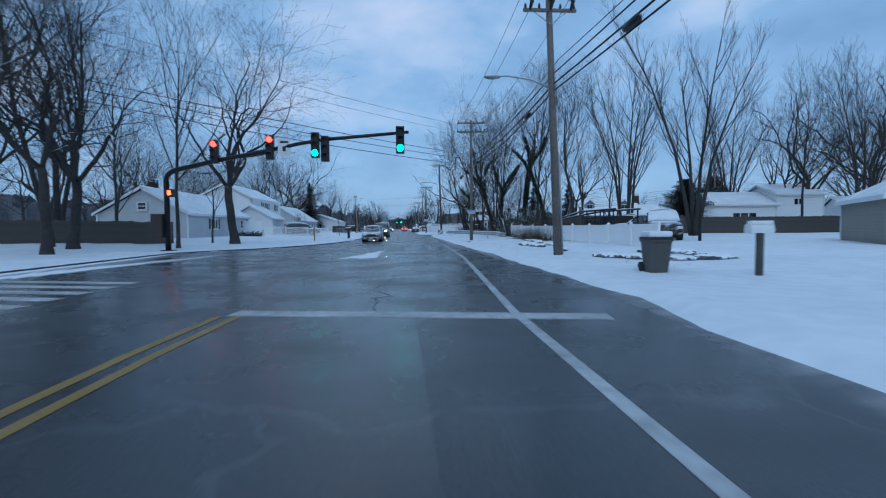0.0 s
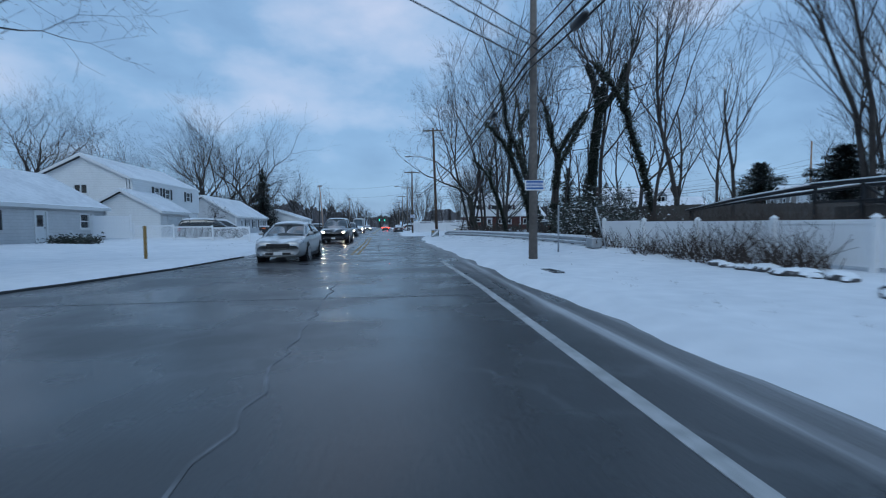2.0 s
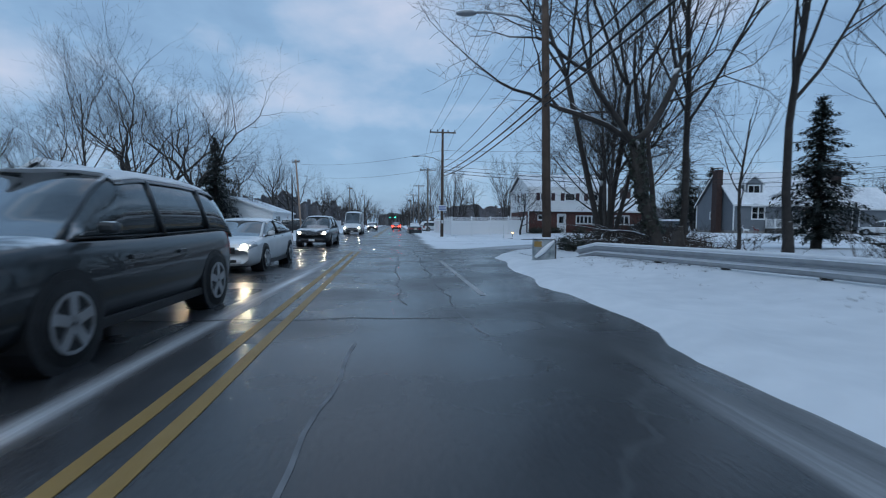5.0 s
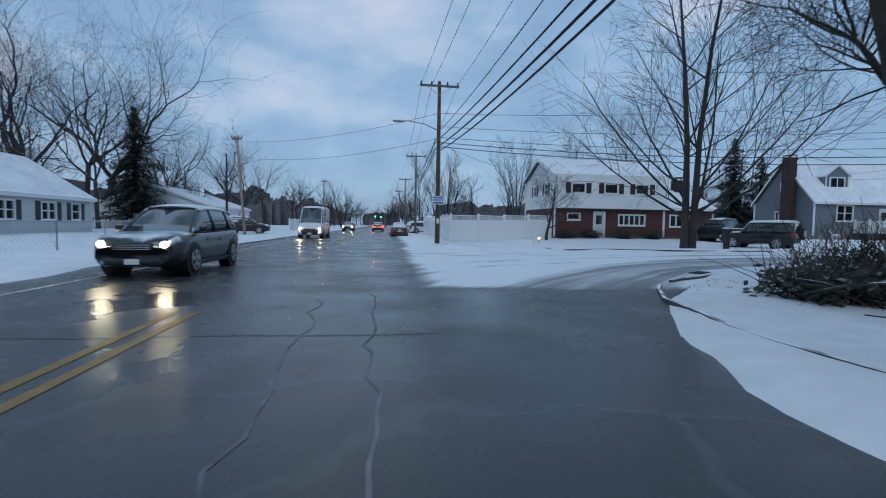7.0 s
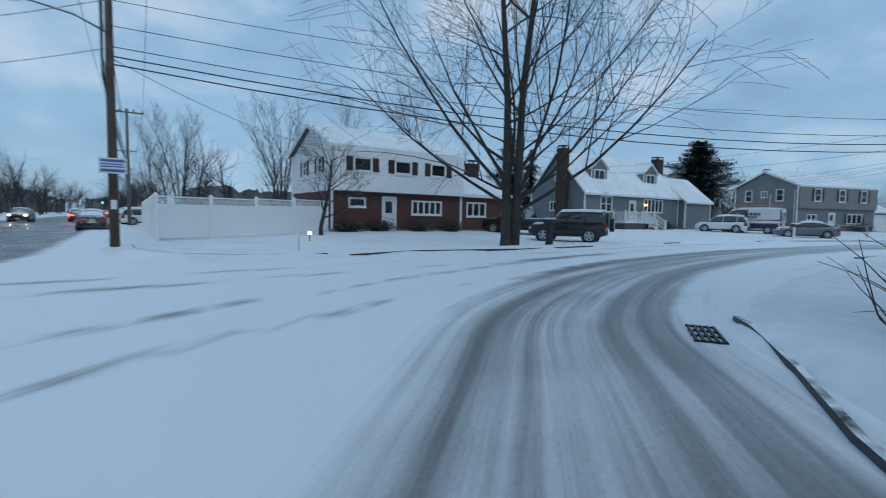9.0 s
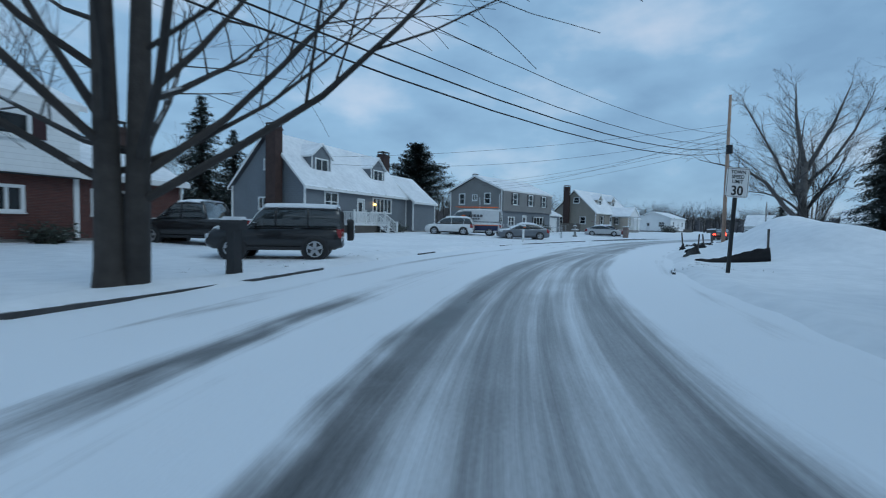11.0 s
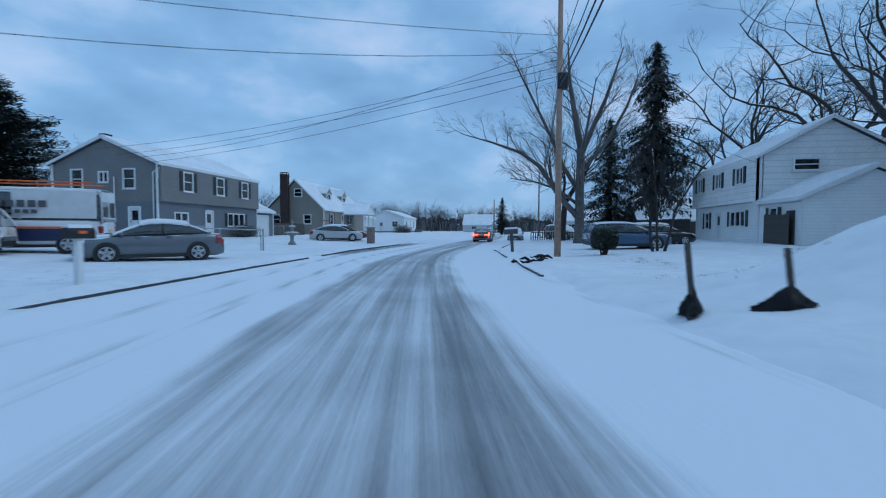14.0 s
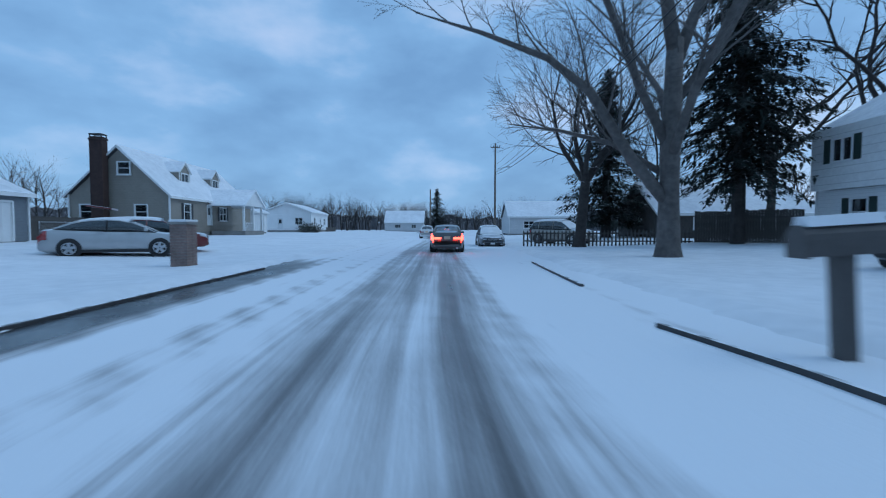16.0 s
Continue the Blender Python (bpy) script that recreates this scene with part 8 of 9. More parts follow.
tube_data(V, F, [(-2.2, 0, 0.98), (-2.4, 0, 0.98), (-2.42, 0, 0.98)], [0.36, 0.36, 0.3], 20)
sp = link_mesh("spare_wheel", data_mesh("spare_wheel", V, F), M_RUBBER, jeep, "", True)
V, F = [], []
tube_data(V, F, [(-2.42, 0, 0.98), (-2.44, 0, 0.98)], [0.24, 0.22], 16)
link_mesh("cover", data_mesh("cover", V, F), M_RIM, sp, "", True)
car("suv", "white compact suv parked on a snowy driveway", on_land(58.2, 104.8, 104), 4.7, 1.88, 1.78, "suv", P_WHITE, "off", 0.5, 0.38)
wv = car("work_van", "white and dark blue work van with a ladder rack", on_land(60.9, 103.4, 100), 5.9, 2.02, 2.6, "van", P_WHITE, "off", 0.2, 0.36)
for s in (-1, 1):
    for k in range(5):
        part("logo", one_box(-1.15 + 0.34 * k, -0.9 + 0.34 * k, s * 0.995, s * 1.012, 1.82, 2.08), M_STONEP, wv, "dark grey block of the livery")
    for k in range(4):
        part("logo", one_box(-0.85 + 0.26 * k, -0.66 + 0.26 * k, s * 0.995, s * 1.012, 1.58, 1.72), M_STONEP, wv, "dark grey block of the livery")
    part("emblem", one_box(0.6, 0.95, s * 0.995, s * 1.012, 1.78, 2.02, 0.004), M_ORANGED, wv, "orange-red mark of the livery")
    part("livery", one_box(-2.7, 1.4, s * 1.006, s * 1.016, 0.5, 0.98), M_LIVERY, wv, "dark blue lower band")
    part("livery_stripe", one_box(-2.7, 1.4, s * 1.006, s * 1.016, 0.985, 1.06), M_ORANGED, wv, "orange stripe over the blue band")
    tube("ladder_rack", [(-2.6, s * 0.75, 2.84), (1.7, s * 0.75, 2.84)], 0.03, M_ORANGED, wv, 5)
    tube("ladder", [(-2.9, s * 0.18 + 0.5, 0.7), (-2.88, s * 0.18 + 0.5, 2.4)], 0.025, M_CHROME, wv, 5)
for k in range(6):
    tube("ladder_rung", [(-2.9, 0.32, 0.85 + 0.28 * k), (-2.9, 0.68, 0.85 + 0.28 * k)], 0.018, M_CHROME, wv, 5)
car("sedan", "grey sedan thickly covered with snow", on_land(58.6, 97.7, 116), 4.7, 1.85, 1.46, "sedan", P_GREY, "off", 1.0, 0.34)
car("sedan", "silver sedan parked on a snowy driveway", on_land(83.9, 92.3, -84), 4.75, 1.83, 1.46, "sedan", P_SILVER, "off", 0.3, 0.33)
rc = car("hatchback", "dark red hatchback with its tailgate open", on_land(86.7, 91.7, -84), 4.4, 1.8, 1.5, "suv", P_RED, "off", 0.6, 0.33)
part("open_tailgate", one_box(-2.6, -1.7, -0.75, 0.75, 1.62, 1.7, 0.03, pose(0, 0, 0, 0, 8, 0)), P_RED, rc)
car("crossover", "blue crossover with silver wheels parked on snow", on_land(65.2, 74.3, -100), 4.8, 1.9, 1.62, "suv", P_BLUE, "off", 0.2, 0.38)
car("sedan", "black car parked behind the blue crossover", on_land(69.0, 69.5, -95), 4.6, 1.8, 1.5, "suv", P_BLACK, "off", 0.6, 0.34)
car("suv", "champagne suv with snow on its bonnet and roof", on_land(92.2, 66.2, -158), 4.9, 1.9, 1.8, "suv", P_TAN, "off", 0.8, 0.38)
car("sedan", "grey car parked by the kerb with snow", on_land(93.0, 71.8, 160), 4.5, 1.78, 1.55, "suv", P_GREY, "off", 0.7, 0.33)
car("sedan", "white car far down the street", at(118.0, 68.4, 0, -20), 4.5, 1.78, 1.5, "sedan", P_WHITE, "off", 0.5)
car("sedan", "dark car far down the street", at(150.0, 52.5, 0, 160), 4.5, 1.78, 1.5, "sedan", P_RED, "off", 0.5)


# ---- fences and rails ----
BOARDS = {}


def vinyl_fence(pts, height, label, solid=True, lattice=False, step=2.2, picket=0.1):
    f = thing("vinyl_fence", at(0, 0, 0), label, "fence")
    for (x0, y0), (x1, y1) in zip(pts[:-1], pts[1:]):
        ln = math.hypot(x1 - x0, y1 - y0)
        turn = math.degrees(math.atan2(y1 - y0, x1 - x0))
        n = max(1, round(ln / step))
        for i in range(n + 1):
            x, y = x0 + (x1 - x0) * i / n, y0 + (y1 - y0) * i / n
            z = land_z(x, y) - 0.05
            po = part("post", one_box(-0.065, 0.065, -0.065, 0.065, 0, height + 0.1, 0.0, at(x, y, z, turn)), M_VINYL, f)
            bm = bmesh.new()
            bmesh.ops.create_cone(bm, cap_ends=True, segments=4, radius1=0.12, radius2=0.0, depth=0.1, matrix=at(x, y, z + height + 0.15, turn + 45))
            part("cap", bm, M_VINYL, po)
            if i == n:
                continue
            xa, ya = x0 + (x1 - x0) * (i + 1) / n, y0 + (y1 - y0) * (i + 1) / n
            zz = (land_z(x, y) + land_z(xa, ya)) / 2 - 0.02
            m = at(x, y, zz, turn)
            sp = ln / n
            top = height - (0.32 if lattice else 0.0)
            for zr in (0.12, top - 0.08):
                part("rail", one_box(0.06, sp - 0.06, -0.03, 0.03, zr, zr + 0.1, 0.0, m), M_VINYL, f)
            k = int(sp / (0.16 if solid else picket))
            wdt = (sp - 0.14) / k * (0.97 if solid else 0.45)
            key = (round(wdt, 4), round(top, 3))
            if key not in BOARDS:
                BOARDS[key] = bpy.data.meshes.new("board")
                bm = one_box(0, wdt, -0.012, 0.012, 0.14, top)
                bm.to_mesh(BOARDS[key])
                bm.free()
                BOARDS[key].materials.append(M_VINYL)
            for j in range(k):
                ob = new("board" if solid else "picket", BOARDS[key])
                ob.parent, ob.matrix_basis = f, m @ Matrix.Translation((0.07 + (sp - 0.14) * j / k, 0, 0))
            if lattice:
                bm = bmesh.new()
                for s in (-1, 1):
                    for j in range(int(sp / 0.14)):
                        a = 0.12 + j * 0.14
                        box(bm, -0.012, 0.012, -0.008, 0.008, -0.16, 0.16, 0.0, m @ Matrix.Translation((a, 0.004 * s, height - 0.17)) @ Matrix.Rotation(s * 0.785, 4, "Y"))
                box(bm, 0.06, sp - 0.06, -0.03, 0.03, height - 0.03, height + 0.03, 0.0, m)
                part("lattice", bm, M_VINYL, f)
    return f


vinyl_fence([(8.3, 126.0), (8.25, 103.4), (16.9, 107.3)], 1.85, "tall white vinyl privacy fence with lattice top", True, True)
vinyl_fence([(14.2, 22.5), (13.6, 29.5), (13.1, 37.0), (12.3, 45.2)], 1.15, "low white vinyl fence with pointed posts", True, False, 2.4)
vinyl_fence([(-16.2, 63.4), (-8.3, 65.2)], 1.1, "white vinyl picket fence on a snowy lawn", False, False, 2.4, 0.09)
vinyl_fence([(-20.0, 60.8), (-16.3, 63.3)], 1.75, "white vinyl privacy fence beside a ranch house", True, False, 2.2)
vinyl_fence([(-9.0, 136.0), (-8.0, 148.0)], 1.6, "white vinyl fence at the far corner", True, False, 2.4)


def board_fence(pts, height, label, width=0.14):
    f = thing("board_fence", at(0, 0, 0), label, "fence")
    for (x0, y0), (x1, y1) in zip(pts[:-1], pts[1:]):
        ln = math.hypot(x1 - x0, y1 - y0)
        turn = math.degrees(math.atan2(y1 - y0, x1 - x0))
        n = max(1, round(ln / 2.4))
        for i in range(n):
            x, y = x0 + (x1 - x0) * i / n, y0 + (y1 - y0) * i / n
            m = at(x, y, land_z(x, y) - 0.05, turn)
            sp = ln / n
            part("post", one_box(-0.05, 0.05, 0.02, 0.12, 0, height + 0.05, 0.0, m), M_WOODFENCE, f)
            rng = random.Random(i)
            k = int(sp / width)
            for j in range(k):
                q = (round(sp / k, 4), height, rng.randrange(4))
                if q not in BOARDS:
                    BOARDS[q] = bpy.data.meshes.new("board")
                    bm = one_box(0.004, sp / k - 0.004, -0.012, 0.012, 0.04, height - 0.03 + 0.017 * q[2])
                    bm.to_mesh(BOARDS[q])
                    bm.free()
                    BOARDS[q].materials.append(M_WOODFENCE)
                ob = new("board", BOARDS[q])
                ob.parent, ob.matrix_basis = f, m @ Matrix.Translation((j * sp / k, 0, 0))
            part("rail", one_box(0, sp, 0.013, 0.05, height * 0.75, height * 0.75 + 0.09, 0.0, m), M_WOODFENCE, f)
    return f


board_fence([(-30, 30.5), (-13.6, 33.5)], 1.5, "dark weathered board fence behind trees")
board_fence([(14.6, 51.0), (22.0, 50.0), (32.0, 48.6)], 2.0, "tall brown weathered board fence behind bare trees")
board_fence([(32.1, 48.6), (46, 46.2), (58, 44.5)], 1.8, "grey weathered board fence in snow")
board_fence([(-13.5, 106.0), (-10.0, 108.5)], 1.5, "dark board fence beside a ranch house")
board_fence([(99.0, 101.5), (108.5, 98.0)], 1.6, "dark horizontal board fence between houses")
board_fence([(160, 78), (172, 73)], 1.0, "brown board fence far down the street")
board_fence([(84.7, 61.3), (79.9, 58.6)], 2.0, "tall grey weathered board fence behind a spruce")
board_fence([(66.6, 63.4), (63.6, 64.6)], 1.9, "tall grey board gate beside a white house")


def picket_fence(pts):
    f = thing("picket_fence", at(0, 0, 0), "dark wooden picket fence in snow", "fence")
    for (x0, y0), (x1, y1) in zip(pts[:-1], pts[1:]):
        ln = math.hypot(x1 - x0, y1 - y0)
        turn = math.degrees(math.atan2(y1 - y0, x1 - x0))
        k = int(ln / 0.24)
        for zr in (0.3, 0.8):
            part("rail", one_box(0, ln, -0.03, 0.03, zr, zr + 0.08, 0.0, at(x0, y0, land_z(x0, y0), turn)), M_WOODFENCE, f)
        for j in range(k):
            x, y = x0 + (x1 - x0) * j / k, y0 + (y1 - y0) * j / k
            bm = bmesh.new()
            prism(bm, [(-0.05, 0), (0.05, 0), (0.05, 0.95), (0, 1.08), (-0.05, 0.95)], -0.045, -0.025, "y")
            bmesh.ops.transform(bm, matrix=at(x, y, land_z(x, y) - 0.05, turn), verts=bm.verts)
            part("picket", bm, M_WOODFENCE, f)


picket_fence([(88.4, 71.6), (84.6, 61.6)])


def guard_rail(pts):
    g = thing("guard_rail", at(0, 0, 0), "galvanised steel guard rail with snow on it", "guard rail")
    prof = [(0.0, 0.44), (0.05, 0.48), (0.05, 0.54), (-0.02, 0.59), (-0.02, 0.63), (0.05, 0.68), (0.05, 0.74), (0.0, 0.78), (-0.012, 0.78), (0.038, 0.735), (0.038, 0.685), (-0.032, 0.63), (-0.032, 0.59), (0.038, 0.535), (0.038, 0.485), (-0.012, 0.44)]
    V, F = [], []
    n = len(prof)
    for i, (x, y, dz) in enumerate(pts):
        a, b = pts[max(i - 1, 0)], pts[min(i + 1, len(pts) - 1)]
        d = Vector((b[0] - a[0], b[1] - a[1], 0)).normalized()
        nn = Vector((d.y, -d.x, 0))
        z = land_z(x, y)
        V += [(x - nn.x * o, y - nn.y * o, z + h - 0.40 + dz) for o, h in prof]
    for i in range(len(pts) - 1):
        for k in range(n):
            F.append((i * n + k, i * n + (k + 1) % n, (i + 1) * n + (k + 1) % n, (i + 1) * n + k))
    F.append(tuple(range(n)))
    F.append(tuple((len(pts) - 1) * n + k for k in reversed(range(n))))
    link_mesh("beam", data_mesh("beam", V, F), M_GALV, g)
    V, F = [], []
    tube_data(V, F, [(x, y, land_z(x, y) + 0.395 + dz) for x, y, dz in pts], [0.045] * len(pts), 6)
    link_mesh("snow_cap", data_mesh("snow_cap", V, F), M_SNOW, g, "", True)
    for (x0, y0, d0), (x1, y1, d1) in zip(pts[:-1], pts[1:]):
        k = max(1, round(math.hypot(x1 - x0, y1 - y0) / 1.9))
        for j in range(k):
            x, y = x0 + (x1 - x0) * j / k, y0 + (y1 - y0) * j / k
            part("post", one_box(0.05, 0.17, -0.07, 0.07, -0.2, 0.37 + d0, 0.0, at(x, y, land_z(x, y))), M_WOODFENCE, g)
    return g


guard_rail([(11.1, 43.9, 0), (11.0, 48, 0), (10.9, 53, 0), (10.6, 59, 0), (10.0, 64, 0), (9.3, 68, 0), (8.75, 70.2, -0.03), (8.45, 70.9, -0.12)])
gt = thing("rail_terminal", at(11.0, 43.4, land_z(11, 43.4)), "grey steel end terminal of the guard rail", "rail terminal")
part("face", one_box(-0.22, 0.22, -0.3, 0.3, 0.0, 0.4, 0.08), M_GALV, gt)
tube("stay", [(0.3, -0.5, -0.1), (0.0, -0.1, 1.6)], 0.03, M_GALV, gt, 6)


def link_fence(pts, h=1.1):
    f = thing("chain_link_fence", at(0, 0, 0), "low chain-link fence along a snowy lawn", "fence")
    for (x0, y0), (x1, y1) in zip(pts[:-1], pts[1:]):
        k = max(1, round(math.hypot(x1 - x0, y1 - y0) / 2.6))
        z0, z1 = land_z(x0, y0), land_z(x1, y1)
        tube("top_rail", [(x0, y0, z0 + h), (x1, y1, z1 + h)], 0.024, M_GALV, f, 6)
        for j in range(k + 1):
            x, y = x0 + (x1 - x0) * j / k, y0 + (y1 - y0) * j / k
            tube("post", [(x, y, land_z(x, y) - 0.2), (x, y, land_z(x, y) + h + 0.04)], 0.026, M_GALV, f, 6)
        V, F = [], []
        ln = math.hypot(x1 - x0, y1 - y0)
        for s in (0, 1):
            for j in range(int(ln / 0.22)):
                a, b = j * 0.22 / ln, min((j * 0.22 + h * 0.9) / ln, 1.0)
                if s:
                    a, b = b, a
                pa_ = (x0 + (x1 - x0) * a, y0 + (y1 - y0) * a, z0 + 0.05)
                pb_ = (x0 + (x1 - x0) * b, y0 + (y1 - y0) * b, z0 + h)
                tube_data(V, F, [pa_, pb_], [0.003, 0.003], 3)
        link_mesh("mesh", data_mesh("mesh", V, F), M_GALV, f)


link_fence([(-9.5, 82.0), (-8.6, 90.5), (-8.5, 96.5)])
link_fence([(72.5, 100.2), (67.0, 101.8), (65.9, 95.3)])
link_fence([(106.0, 99.0), (100.0, 101.0)], 1.2)


# ---- small things ----
def mailbox(x, y, turn, label, body, post, h=1.05, wood=False, snow=True, lean=0.0, size=1.0):
    m = thing("mailbox", pose(x, y, land_z(x, y), 0, lean, turn) @ Matrix.Scale(size, 4), label, "mailbox")
    if wood:
        part("post", one_box(-0.06, 0.06, -0.06, 0.06, -0.2, h), post, m)
    else:
        bm = bmesh.new()
        prism(bm, [(-0.14, -0.1), (0.14, -0.1), (0.1, 0.7), (0.13, h), (-0.13, h), (-0.1, 0.7)], -0.11, 0.11, "y")
        part("post", bm, post, m)
    bm = bmesh.new()
    prof = [(-0.11, h)] + [(0.11 * -math.cos(math.pi * k / 8), h + 0.12 + 0.11 * math.sin(math.pi * k / 8)) for k in range(9)] + [(0.11, h)]
    prism(bm, prof, -0.28, 0.28)
    bx = part("box", bm, body, m)
    bm = bmesh.new()
    prism(bm, [(a * 1.06, b if b > h else h - 0.01) for a, b in prof], 0.281, 0.31)
    part("door", bm, body, bx)
    part("flag", one_box(-0.1, 0.08, -0.14, -0.12, h + 0.1, h + 0.16), M_ORANGED, bx)
    if snow:
        bm = bmesh.new()
        prism(bm, [(-0.09, h + 0.215), (0.09, h + 0.215), (0.06, h + 0.29), (-0.06, h + 0.29)], -0.27, 0.27)
        part("snow", bm, M_SNOW, m)
    return m


mailbox(10.05, 10.9, 180, "white-topped mailbox on a dark wooden post", M_TRIM, M_WOODFENCE, 1.0, True)
mailbox(-4.25, 53.8, 0, "black plastic mailbox on a moulded post", M_BLACK, M_BLACK, 0.95)
mailbox(-5.3, 100.5, 0, "black plastic mailbox on a moulded post", M_BLACK, M_BLACK, 0.95)
mailbox(65.05, 81.42, 65, "grey mailbox on a thick leaning grey post", M_BIN, M_BIN, 0.86, True, True, 4, 1.32)
mailbox(50.2, 95.7, -17, "dark mailbox on a white post", M_BLACK, M_TRIM, 0.95, True)
mailbox(23.3, 95.9, 90, "dark mailbox on a dark post by the kerb", M_BLACK, M_BLACK, 0.95)


def wheelie_bin(x, y, turn, size=1.0):
    b = thing("trash_bin", at(x, y, land_z(x, y), turn) @ Matrix.Scale(size, 4), "grey-brown wheeled trash bin topped with snow", "trash bin")
    bm = bmesh.new()
    lo = [(-0.24, -0.26), (0.24, -0.26), (0.24, 0.24), (-0.24, 0.24)]
    hi = [(-0.31, -0.34), (0.31, -0.34), (0.31, 0.32), (-0.31, 0.32)]
    a, c = [bm.verts.new((*p, 0.0)) for p in lo], [bm.verts.new((*p, 0.95)) for p in hi]
    for i in range(4):
        bm.faces.new((a[i], a[(i + 1) % 4], c[(i + 1) % 4], c[i]))
    bm.faces.new(list(reversed(a)))
    bm.faces.new(c)
    part("body", bm, M_BIN, b)
    part("rim", one_box(-0.34, 0.34, -0.37, 0.35, 0.9, 0.96, 0.01), M_BIN, b)
    part("lid", one_box(-0.35, 0.35, -0.38, 0.36, 0.965, 1.02, 0.02), M_BLACK, b)
    part("snow", one_box(-0.33, 0.33, -0.35, 0.33, 1.022, 1.2, 0.07), M_SNOW, b)
    for s in (-1, 1):
        V, F = [], []
        tube_data(V, F, [(s * 0.26, 0.3, 0.12), (s * 0.32, 0.3, 0.12)], [0.12, 0.12], 14)
        link_mesh("wheel", data_mesh("wheel", V, F), M_RUBBER, b)
    return b


wheelie_bin(8.55, 12.75, 12, 0.88)
wheelie_bin(8.17, 12.1, -6, 0.88)


def stones(name, line, n, seed, size=0.3):
    """Field stones lying along a line, each one lifted apart from the next."""
    rng = random.Random(seed)
    w = thing("stone_border", at(0, 0, 0), "low border of dark stones half under snow", "stone border")
    for i in range(n):
        f = (i + rng.uniform(-0.3, 0.3)) / n * (len(line) - 1)
        k = min(int(max(f, 0)), len(line) - 2)
        g = f - k
        x, y = line[k][0] + (line[k + 1][0] - line[k][0]) * g + rng.gauss(0, 0.08), line[k][1] + (line[k + 1][1] - line[k][1]) * g + rng.gauss(0, 0.08)
        bm = bmesh.new()
        bmesh.ops.create_icosphere(bm, subdivisions=2, radius=1.0)
        for v in bm.verts:
            v.co *= 1 + 0.28 * noise.noise(v.co * 1.6 + Vector((i * 7.1, seed, 0)))
        s = size * rng.uniform(0.6, 1.25)
        bmesh.ops.transform(bm, matrix=Matrix.Translation((x, y, land_z(x, y) + s * 0.12)) @ Matrix.Rotation(rng.uniform(0, 6.28), 4, "Z") @ Matrix.Diagonal((s, s * 0.7, s * 0.42, 1)), verts=bm.verts)
        part("stone", bm, M_STONE, w)


stones("a", [(9.2, 18.2), (9.7, 16.8), (10.6, 15.5), (12.8, 15.4)], 22, 1, 0.34)
stones("b", [(12.8, 15.4), (12.9, 18.5), (12.0, 20.5)], 14, 2, 0.3)
stones("c", [(9.6, 26.5), (9.3, 28.5), (9.5, 30.2), (11.3, 32.6)], 24, 3, 0.34)
stones("d", [(11.5, 33.5), (11.7, 37.5)], 12, 4, 0.3)
stones("e", [(9.6, 23.0), (10.8, 27.3), (11.0, 30.0)], 14, 5, 0.25)


def round_post(name, x, y, h, r, material, label, category="post", snow=False):
    p = thing(name, at(x, y, land_z(x, y)), label, category)
    tube("shaft", [(0, 0, -0.2), (0, 0, h - 0.02), (0, 0, h)], [r, r, r * 0.8], material, p, 10)
    return p


round_post("marker_post", -6.35, 44.6, 1.25, 0.06, M_YELLOW, "yellow gas marker post in snow")
round_post("marker_post", 11.9, 96.2, 1.15, 0.035, M_TRIM, "thin pale post standing in snow")
round_post("marker_stake", -6.9, 91.5, 1.1, 0.045, M_ORANGEP, "orange stake by the roadside")
round_post("steel_post", 14.2, 32.6, 2.4, 0.06, M_WOODFENCE, "grey wooden post beside a white fence")
round_post("steel_post", 66.0, 95.2, 1.2, 0.04, M_GALV, "grey steel fence post in snow")
round_post("steel_post", 9.75, 44.0, 1.9, 0.035, M_GALV, "thin grey steel post by the guard rail")


def speed_sign(x, y, turn):
    s = thing("speed_sign", pose(x, y, land_z(x, y), 0, 2.5, turn), "white town speed limit sign on a dark post", "road sign")
    part("post", one_box(-0.045, 0.045, -0.03, 0.03, -0.3, 2.95), M_POLEB, s)
    bm = bmesh.new()
    box(bm, -0.33, 0.33, -0.05, -0.035, 2.10, 2.92)
    es = [e for e in bm.edges if abs(e.verts[0].co.y - e.verts[1].co.y) > 0.01]
    bmesh.ops.bevel(bm, geom=es, offset=0.05, segments=3, affect="EDGES")
    plate = part("plate", bm, M_SIGNW, s)
    bm = bmesh.new()
    for x0, x1, z0, z1 in ((-0.30, 0.30, 2.885, 2.895), (-0.30, 0.30, 2.125, 2.135), (-0.305, -0.295, 2.14, 2.88), (0.295, 0.305, 2.14, 2.88)):
        box(bm, x0, x1, -0.0545, -0.0505, z0, z1)
    part("border", bm, M_SIGNB, plate)
    for text, z, size in (("TOWN", 2.755, 0.135), ("SPEED", 2.625, 0.135), ("LIMIT", 2.495, 0.135), ("30", 2.17, 0.36)):
        cu = bpy.data.curves.new("lettering", "FONT")
        cu.body, cu.size, cu.align_x, cu.extrude, cu.offset = text, size, "CENTER", 0.002, 0.006 if size > 0.2 else 0.0025
        ob = new("lettering", cu)
        dg = bpy.context.evaluated_depsgraph_get()
        me = bpy.data.meshes.new_from_object(ob.evaluated_get(dg))
        bpy.data.objects.remove(ob)
        lt = link_mesh("lettering", me, M_SIGNB, plate)
        lt.matrix_basis = pose(0, -0.0525, z, 90, 0, 0)
    return s


speed_sign(30.73, 85.43, -64)


